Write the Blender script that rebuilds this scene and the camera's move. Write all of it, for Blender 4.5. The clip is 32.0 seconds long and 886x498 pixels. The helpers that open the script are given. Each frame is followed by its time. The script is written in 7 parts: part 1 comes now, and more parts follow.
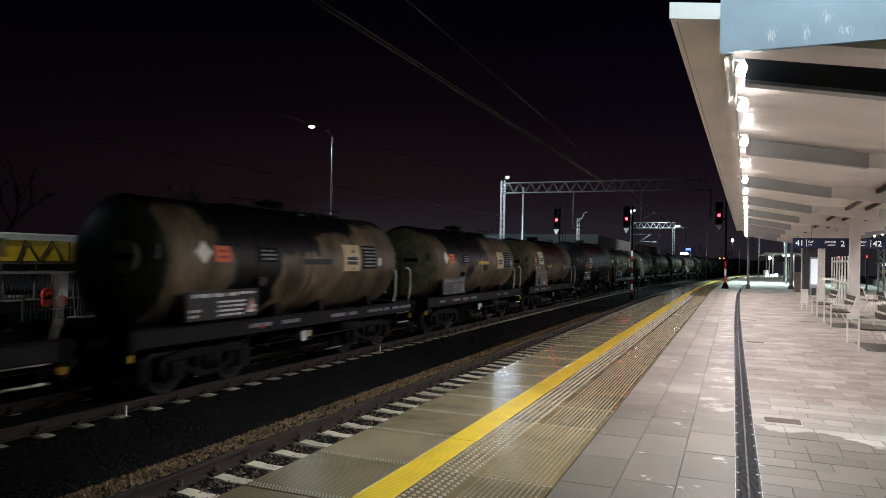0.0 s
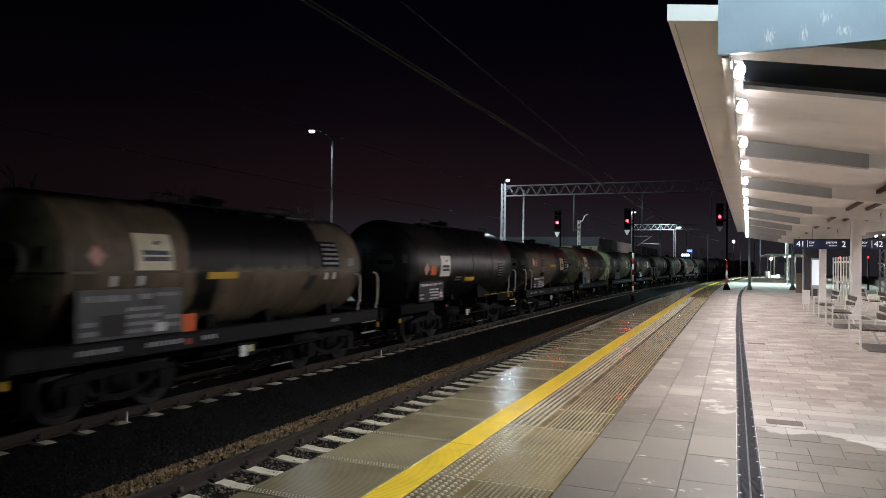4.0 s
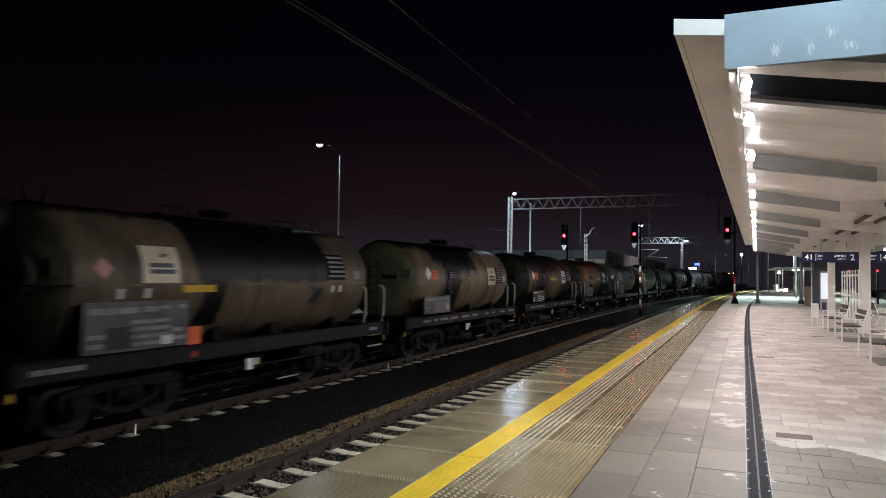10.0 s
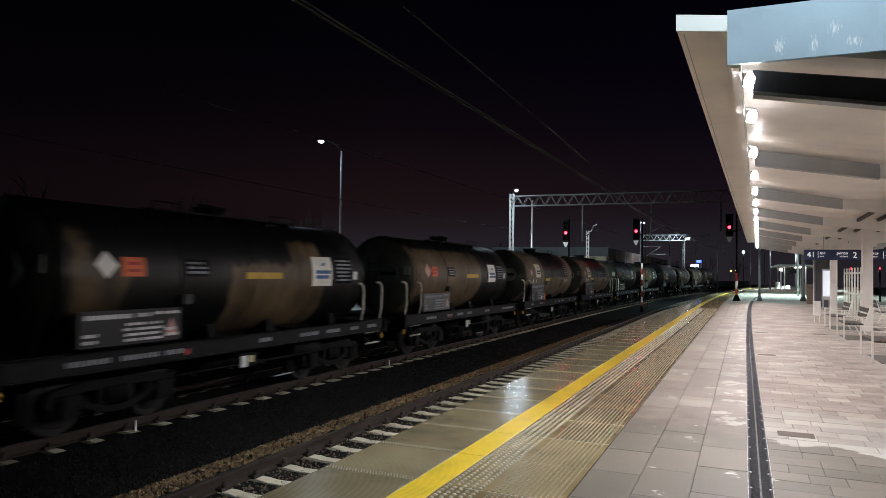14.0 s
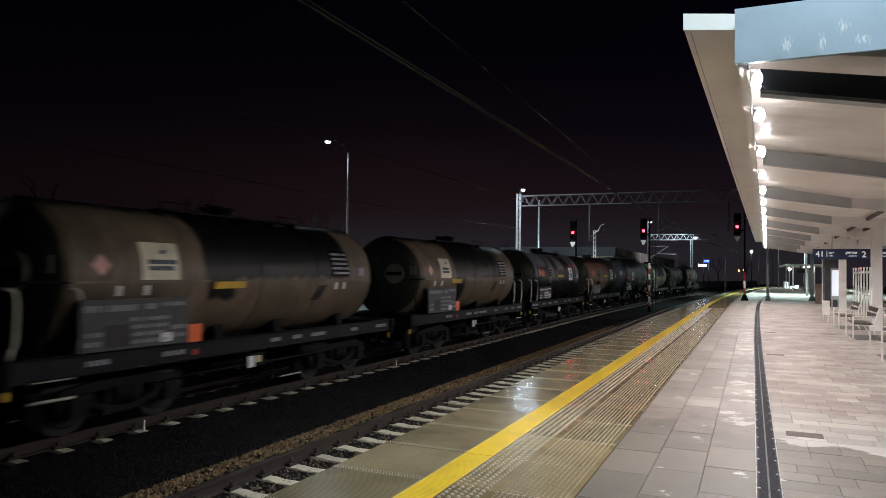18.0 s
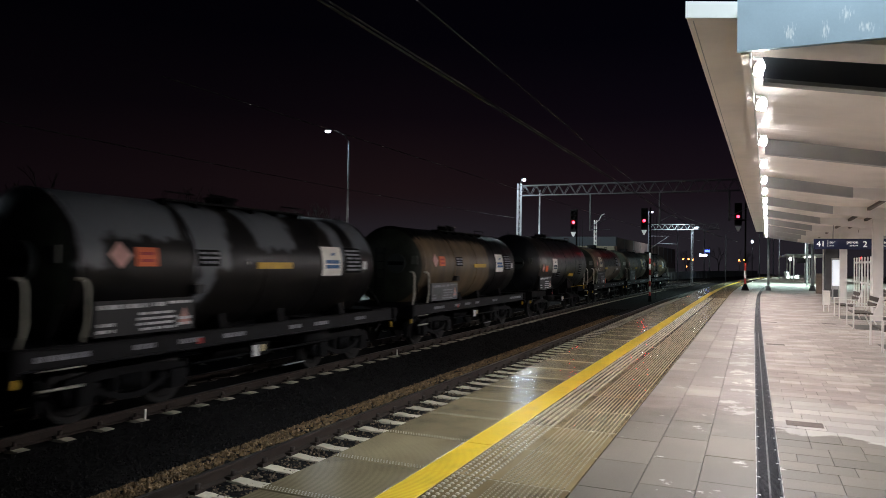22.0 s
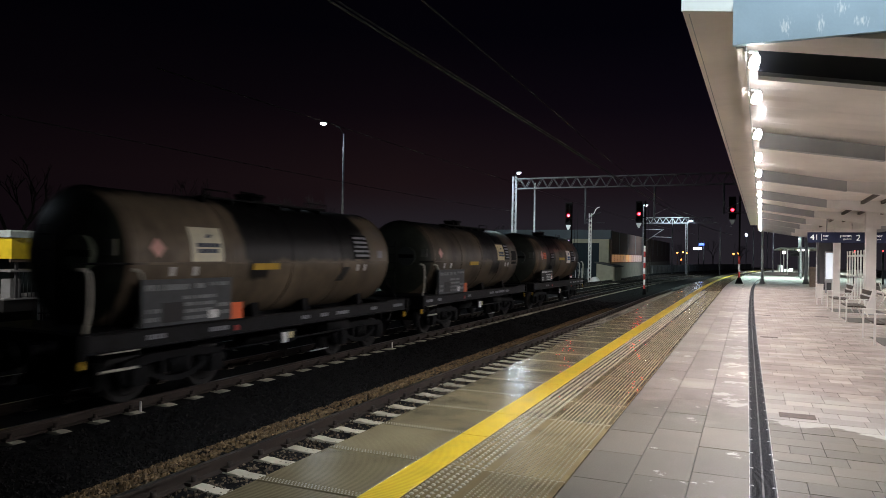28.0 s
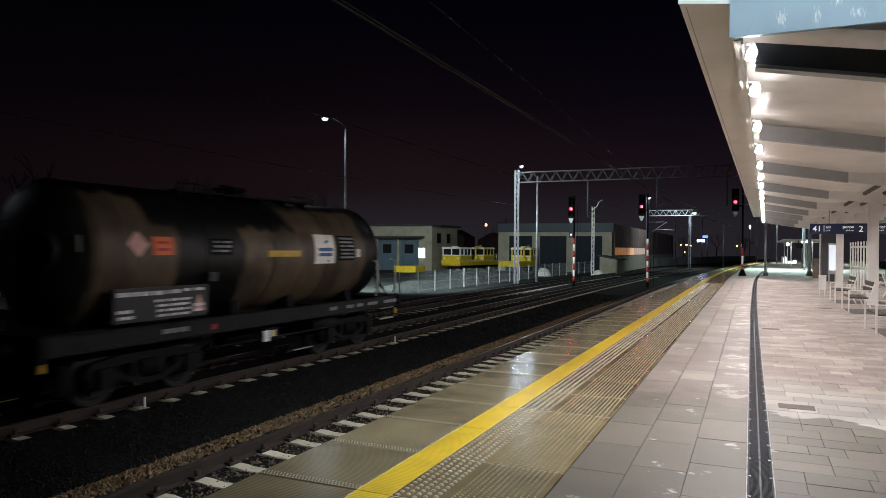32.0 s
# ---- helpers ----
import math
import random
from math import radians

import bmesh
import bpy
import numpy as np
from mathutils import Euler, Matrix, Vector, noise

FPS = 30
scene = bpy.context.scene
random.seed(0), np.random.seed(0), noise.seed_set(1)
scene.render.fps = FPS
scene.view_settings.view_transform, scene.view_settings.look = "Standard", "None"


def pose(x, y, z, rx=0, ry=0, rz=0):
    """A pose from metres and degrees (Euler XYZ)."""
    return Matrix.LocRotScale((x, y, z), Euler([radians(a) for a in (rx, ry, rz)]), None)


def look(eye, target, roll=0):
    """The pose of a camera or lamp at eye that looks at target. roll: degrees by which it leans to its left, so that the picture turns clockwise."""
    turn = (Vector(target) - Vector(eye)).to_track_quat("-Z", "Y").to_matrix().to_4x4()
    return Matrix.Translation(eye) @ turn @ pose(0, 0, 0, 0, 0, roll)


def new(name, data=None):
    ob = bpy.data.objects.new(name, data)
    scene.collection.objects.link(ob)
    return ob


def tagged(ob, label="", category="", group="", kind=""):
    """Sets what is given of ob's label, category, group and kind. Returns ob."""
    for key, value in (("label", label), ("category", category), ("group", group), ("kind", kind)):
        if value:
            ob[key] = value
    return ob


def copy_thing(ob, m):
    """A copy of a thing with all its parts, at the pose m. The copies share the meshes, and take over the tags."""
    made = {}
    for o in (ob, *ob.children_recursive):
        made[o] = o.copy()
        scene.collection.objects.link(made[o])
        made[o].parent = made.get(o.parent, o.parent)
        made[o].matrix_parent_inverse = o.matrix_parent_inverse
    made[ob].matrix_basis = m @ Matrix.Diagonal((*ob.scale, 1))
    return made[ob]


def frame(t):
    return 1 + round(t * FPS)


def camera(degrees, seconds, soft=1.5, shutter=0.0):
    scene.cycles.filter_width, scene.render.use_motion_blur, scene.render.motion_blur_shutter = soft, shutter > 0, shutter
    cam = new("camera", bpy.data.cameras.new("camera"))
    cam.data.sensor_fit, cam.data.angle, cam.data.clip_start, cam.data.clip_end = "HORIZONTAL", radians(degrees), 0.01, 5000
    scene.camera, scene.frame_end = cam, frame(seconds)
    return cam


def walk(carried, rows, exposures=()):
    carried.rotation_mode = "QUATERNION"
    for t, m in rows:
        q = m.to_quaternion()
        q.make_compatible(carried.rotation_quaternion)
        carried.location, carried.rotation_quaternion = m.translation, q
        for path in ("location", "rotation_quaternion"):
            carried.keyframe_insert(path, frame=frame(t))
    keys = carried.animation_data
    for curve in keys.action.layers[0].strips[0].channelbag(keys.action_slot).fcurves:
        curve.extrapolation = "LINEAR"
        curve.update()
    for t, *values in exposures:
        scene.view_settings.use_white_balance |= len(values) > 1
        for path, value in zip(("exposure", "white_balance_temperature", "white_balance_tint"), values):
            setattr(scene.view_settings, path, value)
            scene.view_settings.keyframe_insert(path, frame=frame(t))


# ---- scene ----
cam = camera(64.35, 32.0, soft=0.9, shutter=0.8)


def cam_pose(x, y, z, yaw, pitch, roll):
    return pose(x, y, z, 90 + pitch, 0, yaw) @ pose(0, 0, 0, 0, 0, roll)


PATH = [
    (0.0, -0.054, 0.006, 1.745, 22.406, 0.741, 1.211),
    (0.5, -0.057, 0.028, 1.749, 22.427, 0.810, 1.183),
    (1.0, -0.055, 0.031, 1.750, 22.387, 0.862, 1.160),
    (1.5, -0.056, 0.040, 1.747, 22.383, 0.923, 1.079),
    (2.0, -0.057, 0.036, 1.744, 22.386, 0.931, 1.036),
    (2.5, -0.059, 0.036, 1.746, 22.422, 0.912, 0.996),
    (3.0, -0.050, 0.029, 1.748, 22.434, 0.901, 0.907),
    (3.5, -0.044, 0.029, 1.749, 22.488, 0.938, 0.821),
    (5.5, -0.037, -0.025, 1.752, 22.508, 1.450, 0.816),
    (6.0, -0.039, 0.005, 1.748, 22.632, 1.628, 0.806),
    (6.5, -0.042, 0.012, 1.749, 22.651, 1.773, 0.755),
    (7.0, -0.043, 0.019, 1.753, 22.725, 1.864, 0.698),
    (7.5, -0.043, 0.008, 1.747, 22.792, 2.015, 0.650),
    (8.0, -0.044, 0.014, 1.749, 22.860, 2.045, 0.605),
    (8.5, -0.044, 0.014, 1.749, 22.931, 2.080, 0.648),
    (9.0, -0.043, 0.015, 1.746, 22.999, 2.126, 0.640),
    (9.5, -0.046, -0.015, 1.745, 22.999, 2.115, 0.743),
    (10.0, -0.044, -0.016, 1.742, 23.052, 2.086, 0.832),
    (10.5, -0.044, -0.013, 1.744, 23.052, 2.036, 0.904),
    (11.0, -0.040, -0.010, 1.743, 23.050, 2.011, 0.976),
    (11.5, -0.045, 0.001, 1.745, 23.049, 1.976, 0.984),
    (12.0, -0.047, 0.014, 1.747, 23.083, 1.935, 0.956),
    (12.5, -0.055, 0.018, 1.747, 23.101, 1.907, 1.001),
    (13.0, -0.051, 0.023, 1.745, 23.135, 1.866, 1.009),
    (13.5, -0.052, 0.020, 1.744, 23.144, 1.843, 0.995),
    (14.0, -0.045, 0.019, 1.746, 23.185, 1.821, 0.942),
    (14.5, -0.050, 0.015, 1.747, 23.234, 1.803, 0.956),
    (16.5, -0.046, 0.015, 1.747, 23.538, 1.802, 0.865),
    (17.0, -0.047, 0.017, 1.745, 23.597, 1.815, 0.861),
    (17.5, -0.045, 0.013, 1.745, 23.690, 1.819, 0.890),
    (18.0, -0.044, 0.016, 1.745, 23.739, 1.814, 0.862),
    (18.5, -0.043, 0.017, 1.743, 23.811, 1.823, 0.828),
    (19.0, -0.048, 0.019, 1.743, 23.808, 1.792, 0.733),
    (19.5, -0.051, 0.021, 1.743, 23.801, 1.720, 0.743),
    (20.0, -0.053, 0.023, 1.739, 23.813, 1.646, 0.781),
    (20.5, -0.054, 0.026, 1.738, 23.798, 1.498, 0.793),
    (21.0, -0.050, 0.027, 1.740, 23.797, 1.337, 0.850),
    (21.5, -0.052, 0.031, 1.740, 23.786, 1.189, 0.850),
    (22.0, -0.049, 0.032, 1.742, 23.776, 0.986, 0.875),
    (22.5, -0.049, 0.025, 1.739, 23.721, 0.921, 0.817),
    (23.0, -0.045, 0.018, 1.745, 23.723, 0.813, 0.742),
    (23.5, -0.050, 0.014, 1.743, 23.671, 0.760, 0.663),
    (24.0, -0.044, 0.022, 1.738, 23.651, 0.716, 0.612),
    (24.5, -0.047, 0.021, 1.740, 23.608, 0.674, 0.566),
    (25.0, -0.046, 0.007, 1.740, 23.552, 0.683, 0.505),
    (25.5, -0.047, -0.008, 1.742, 23.490, 0.660, 0.507),
    (27.5, -0.044, 0.013, 1.735, 23.380, 0.557, 0.880),
    (28.0, -0.051, 0.015, 1.738, 23.359, 0.421, 0.951),
    (28.5, -0.056, 0.016, 1.737, 23.350, 0.272, 0.999),
    (29.0, -0.053, 0.022, 1.737, 23.365, 0.169, 1.007),
    (29.5, -0.049, 0.021, 1.740, 23.339, 0.101, 0.956),
    (30.0, -0.049, 0.019, 1.736, 23.314, 0.072, 0.934),
    (30.5, -0.047, 0.019, 1.738, 23.334, 0.011, 0.874),
    (31.0, -0.045, 0.017, 1.741, 23.384, -0.047, 0.790),
    (31.5, -0.029, 0.014, 1.740, 23.440, -0.019, 0.668),
    (32.0, 0.004, -0.003, 1.738, 23.628, -0.046, 0.519)]
walk(cam, [(r[0], cam_pose(*r[1:])) for r in PATH], exposures=((0.0, 0.0, 6300, 10), (32.0, 0.0, 6300, 10)))

# ---------------------------------------------------------------- night sky
world = bpy.data.worlds.new("night_sky")
scene.world = world
world.use_nodes = True
wn, wl = world.node_tree.nodes, world.node_tree.links
wn.clear()
w_out = wn.new("ShaderNodeOutputWorld")
w_bg = wn.new("ShaderNodeBackground")
w_ramp = wn.new("ShaderNodeValToRGB")
w_sep = wn.new("ShaderNodeSeparateXYZ")
w_tc = wn.new("ShaderNodeTexCoord")
wl.new(w_tc.outputs["Generated"], w_sep.inputs[0])
wl.new(w_sep.outputs["Z"], w_ramp.inputs[0])
w_side = wn.new("ShaderNodeValToRGB")
w_mul = wn.new("ShaderNodeMix")
w_mul.data_type, w_mul.blend_type = "RGBA", "MULTIPLY"
w_mul.inputs[0].default_value = 1.0
w_map = wn.new("ShaderNodeMapRange")
w_map.inputs["From Min"].default_value, w_map.inputs["From Max"].default_value = -0.85, 0.1
wl.new(w_sep.outputs["X"], w_map.inputs["Value"])
wl.new(w_map.outputs[0], w_side.inputs[0])
wl.new(w_ramp.outputs[0], w_mul.inputs[6])
wl.new(w_side.outputs[0], w_mul.inputs[7])
w_side.color_ramp.elements[0].color = (0.235, 0.222, 0.295, 1)
w_mid = w_side.color_ramp.elements.new(0.42)
w_mid.color = (0.60, 0.53, 0.60, 1)
w_side.color_ramp.elements[-1].color = (0.46, 0.49, 0.78, 1)
wl.new(w_mul.outputs[2], w_bg.inputs[0])
wl.new(w_bg.outputs[0], w_out.inputs[0])
cr = w_ramp.color_ramp
cr.elements[0].position, cr.elements[0].color = 0.0, (0.0088, 0.0058, 0.0064, 1)
cr.elements[1].position, cr.elements[1].color = 0.55, (0.0002, 0.0002, 0.0007, 1)
for stop, colour in ((0.10, (0.0090, 0.0052, 0.0054)), (0.20, (0.0032, 0.0020, 0.0029)), (0.30, (0.0009, 0.0007, 0.0016))):
    e = cr.elements.new(stop)
    e.color = (*colour, 1)
w_bg.inputs[1].default_value = 2.0
scene.view_settings.exposure = 0.0

WARM = (1.0, 0.90, 0.80)
COOL = (0.78, 0.90, 1.0)
GREEN = (0.80, 1.0, 0.93)


def spot_lamp(name, eye, target, power, colour, angle=150, radius=0.15):
    d = bpy.data.lights.new(name, "SPOT")
    d.energy, d.color, d.spot_size, d.spot_blend, d.shadow_soft_size = power, colour, radians(angle), 0.6, radius
    ob = new(name, d)
    ob.matrix_world = look(eye, target)
    return ob


# ---------------------------------------------------------------- plan, in metres (platform top z = 0, y along the tracks)
EDGE = -3.46
RAIL = -0.78          # top of the rails
TRACK_NEAR, TRACK_FAR, TRACK_THIRD = -5.16, -10.28, -14.15
Y_BACK = -40.0


def bend(y):
    """Sideways shift of tracks and platform, which curve to the right farther on."""
    return max(0.0, y - 42.0) ** 2 / 1500.0


def swing(y):
    """How far the drain and the pavers beside it leave the edge's line farther on."""
    return bend(y) + 0.0002 * max(0.0, min(y, 70.0) - 15.0) ** 2


# ---------------------------------------------------------------- mesh tools
class Shape:
    def __init__(self):
        self.v, self.f, self.s = [], [], []

    def add(self, verts, faces, smooth=False):
        n = len(self.v)
        self.v += [tuple(p) for p in verts]
        self.f += [tuple(i + n for i in q) for q in faces]
        self.s += [smooth] * len(faces)
        return self

    def box(self, x0, x1, y0, y1, z0, z1, m=None):
        p = [(x0, y0, z0), (x1, y0, z0), (x1, y1, z0), (x0, y1, z0), (x0, y0, z1), (x1, y0, z1), (x1, y1, z1), (x0, y1, z1)]
        if m is not None:
            p = [m @ Vector(q) for q in p]
        return self.add(p, [(0, 3, 2, 1), (4, 5, 6, 7), (0, 1, 5, 4), (1, 2, 6, 5), (2, 3, 7, 6), (3, 0, 4, 7)])

    def slab(self, x0, x1, y0, y1, z0, z1, c=0.01):
        """A box with its upper edges chamfered by c."""
        p = [(x0, y0, z0), (x1, y0, z0), (x1, y1, z0), (x0, y1, z0), (x0, y0, z1 - c), (x1, y0, z1 - c), (x1, y1, z1 - c), (x0, y1, z1 - c),
             (x0 + c, y0 + c, z1), (x1 - c, y0 + c, z1), (x1 - c, y1 - c, z1), (x0 + c, y1 - c, z1)]
        f = [(8, 9, 10, 11)]
        for a in range(4):
            b = (a + 1) % 4
            f += [(a, b, b + 4, a + 4), (a + 4, b + 4, b + 8, a + 8)]
        return self.add(p, f)

    def cyl(self, a, b, r, n=12, r2=None, caps=True):
        a, b = Vector(a), Vector(b)
        d = (b - a).normalized()
        u = d.orthogonal().normalized()
        w = d.cross(u)
        r2 = r if r2 is None else r2
        ring = [(math.cos(2 * math.pi * i / n), math.sin(2 * math.pi * i / n)) for i in range(n)]
        p = [a + (u * c + w * s) * r for c, s in ring] + [b + (u * c + w * s) * r2 for c, s in ring]
        self.add(p, [(i, (i + 1) % n, (i + 1) % n + n, i + n) for i in range(n)], True)
        if caps:
            k = len(self.v) - 2 * n
            self.f += [tuple(k + i for i in reversed(range(n))), tuple(k + n + i for i in range(n))]
            self.s += [False, False]
        return self

    def tube(self, pts, r, n=6):
        pts = [Vector(q) for q in pts]
        rings, u = [], None
        for i, q in enumerate(pts):
            d = (pts[min(i + 1, len(pts) - 1)] - pts[max(i - 1, 0)]).normalized()
            u = d.orthogonal() if u is None else u - d * u.dot(d)
            u.normalize()
            w = d.cross(u)
            rings.append([q + (u * math.cos(2 * math.pi * k / n) + w * math.sin(2 * math.pi * k / n)) * r for k in range(n)])
        return self.loft(rings)

    def loft(self, rings, smooth=True, closed=True, caps=True):
        n = len(rings[0])
        k = len(self.v)
        f = []
        for j in range(len(rings) - 1):
            for i in range(n if closed else n - 1):
                i2 = (i + 1) % n
                f.append((j * n + i, j * n + i2, (j + 1) * n + i2, (j + 1) * n + i))
        self.add([q for r in rings for q in r], f, smooth)
        if caps and closed:
            m = len(rings) - 1
            self.f += [tuple(k + i for i in reversed(range(n))), tuple(k + m * n + i for i in range(n))]
            self.s += [False, False]
        return self

    def sweep(self, profile, ys, offset):
        """A profile of (x, z) drawn along y, shifted sideways by bend(y) and by offset."""
        return self.loft([[(x + offset + bend(y), y, z) for x, z in profile] for y in ys], smooth=False)

    def mesh(self, name):
        me = bpy.data.meshes.new(name)
        me.from_pydata(self.v, [], self.f)
        if any(self.s):
            me.polygons.foreach_set("use_smooth", self.s)
        me.update()
        return me


def part(name, shape, material, parent, label=""):
    me = shape if isinstance(shape, bpy.types.Mesh) else shape.mesh(name)
    if material is not None and not me.materials:
        me.materials.append(material)
    ob = new(name, me)
    ob.parent = parent
    return tagged(ob, label)


def thing(name, label, category, m=None, group="", kind="", shape=None, material=None):
    data = None
    if shape is not None:
        data = shape.mesh(name)
        data.materials.append(material)
    ob = new(name, data)
    if m is not None:
        ob.matrix_world = m
    return tagged(ob, label, category, group, kind)


YS = [Y_BACK, -10, 0, 10, 20, 30, 42] + [42 + 6 * i for i in range(1, 32)]


# ---------------------------------------------------------------- materials
def nodes_of(name):
    m = bpy.data.materials.new(name)
    m.use_nodes = True
    nt = m.node_tree
    return m, nt, nt.nodes["Principled BSDF"]


def tex_noise(nt, scale, detail=4.0, rough=0.55, coord="Object"):
    tc = nt.nodes.new("ShaderNodeNewGeometry" if coord == "Position" else "ShaderNodeTexCoord")
    n = nt.nodes.new("ShaderNodeTexNoise")
    n.inputs["Scale"].default_value, n.inputs["Detail"].default_value, n.inputs["Roughness"].default_value = scale, detail, rough
    nt.links.new(tc.outputs[coord], n.inputs["Vector"])
    return n


def ramp(nt, src, stops):
    r = nt.nodes.new("ShaderNodeValToRGB")
    el = r.color_ramp.elements
    el[0].position, el[0].color = stops[0][0], (*stops[0][1], 1)
    el[1].position, el[1].color = stops[-1][0], (*stops[-1][1], 1)
    for pos, c in stops[1:-1]:
        q = el.new(pos)
        q.color = (*c, 1)
    nt.links.new(src, r.inputs[0])
    return r


def mixed(nt, fac, a, b, mode="MIX"):
    m = nt.nodes.new("ShaderNodeMix")
    m.data_type, m.blend_type = "RGBA", mode
    for sock, val in ((m.inputs[0], fac), (m.inputs[6], a), (m.inputs[7], b)):
        if isinstance(val, (int, float)):
            sock.default_value = val
        elif isinstance(val, tuple):
            sock.default_value = (*val, 1)
        else:
            nt.links.new(val, sock)
    return m.outputs[2]


def surface(name, colour, rough=0.6, metal=0.0, scale=6.0, vary=0.25, bump=0.15, grain=60.0, each=0.0, coord="Object", rough_vary=0.12, dirt=None, spec=0.5):
    """Paint, stone or metal with stains at two scales, uneven gloss and a fine relief."""
    m, nt, b = nodes_of(name)
    big, fine = tex_noise(nt, scale, coord=coord), tex_noise(nt, grain, 3.0, coord=coord)
    dark = tuple(c * (1 - vary) for c in colour)
    light = tuple(min(1.0, c * (1 + vary * 0.6)) for c in colour)
    base = ramp(nt, big.outputs["Fac"], [(0.3, dark), (0.5, colour), (0.72, light)]).outputs[0]
    base = mixed(nt, vary * 0.8, base, ramp(nt, fine.outputs["Fac"], [(0.3, (0.35,) * 3), (0.7, (0.65,) * 3)]).outputs[0], "OVERLAY")
    if dirt:
        d = tex_noise(nt, scale * 0.35, 6.0, 0.65, coord)
        base = mixed(nt, ramp(nt, d.outputs["Fac"], [(0.48, (0,) * 3), (0.62, (1,) * 3)]).outputs[0], base, dirt)
    if each:
        oi = nt.nodes.new("ShaderNodeObjectInfo")
        r = ramp(nt, oi.outputs["Random"], [(0.0, (1 - each,) * 3), (1.0, (1.0,) * 3)])
        base = mixed(nt, 1.0, base, r.outputs[0], "MULTIPLY")
    nt.links.new(base, b.inputs["Base Color"])
    rr = nt.nodes.new("ShaderNodeMapRange")
    rr.inputs["To Min"].default_value, rr.inputs["To Max"].default_value = max(0.03, rough - rough_vary), min(1.0, rough + rough_vary)
    nt.links.new(big.outputs["Fac"], rr.inputs["Value"])
    nt.links.new(rr.outputs[0], b.inputs["Roughness"])
    b.inputs["Metallic"].default_value = metal
    b.inputs["Specular IOR Level"].default_value = spec
    if bump:
        bp = nt.nodes.new("ShaderNodeBump")
        bp.inputs["Strength"].default_value, bp.inputs["Distance"].default_value = bump, 0.02
        nt.links.new(fine.outputs["Fac"], bp.inputs["Height"])
        nt.links.new(bp.outputs[0], b.inputs["Normal"])
    return m


def glow(name, colour, strength):
    m, nt, b = nodes_of(name)
    b.inputs["Base Color"].default_value = (0.8, 0.8, 0.8, 1)
    b.inputs["Emission Color"].default_value = (*colour, 1)
    b.inputs["Emission Strength"].default_value = strength
    return m


CONCRETE = surface("concrete", (0.30, 0.29, 0.27), 0.8, scale=2.0)
EDGE_SLAB = surface("edge_slab_concrete", (0.214, 0.18, 0.107), 0.165, scale=1.4, vary=0.24, grain=90, each=0.26, rough_vary=0.07, coord="Position", bump=0.06, spec=0.18)
TACTILE = surface("tactile_concrete", (0.226, 0.172, 0.089), 0.17, scale=1.6, vary=0.25, grain=90, each=0.38, rough_vary=0.07, coord="Position", bump=0.06, spec=0.42)
YELLOW_LINE = surface("yellow_line_paint", (0.6688, 0.4664, 0.0352), 0.34, scale=3.0, vary=0.18, grain=120, each=0.1, coord="Position", bump=0.05)
for mat, pitch in ((EDGE_SLAB, 0.026), (YELLOW_LINE, 0.03)):
    nt = mat.node_tree
    g = nt.nodes.new("ShaderNodeNewGeometry")
    wv = nt.nodes.new("ShaderNodeTexWave")
    wv.bands_direction = "Y"
    wv.inputs["Scale"].default_value, wv.inputs["Distortion"].default_value, wv.inputs["Detail"].default_value = 0.314 / pitch, 0.6, 1.0
    nt.links.new(g.outputs["Position"], wv.inputs["Vector"])
    bsdf = nt.nodes["Principled BSDF"]
    old = bsdf.inputs["Base Color"].links[0].from_socket
    nt.links.new(mixed(nt, 0.22, old, wv.outputs["Color"], "OVERLAY"), bsdf.inputs["Base Color"])
STUD = surface("worn_stud", (0.41, 0.365, 0.275), 0.4, scale=5.0, vary=0.25, coord="Position")


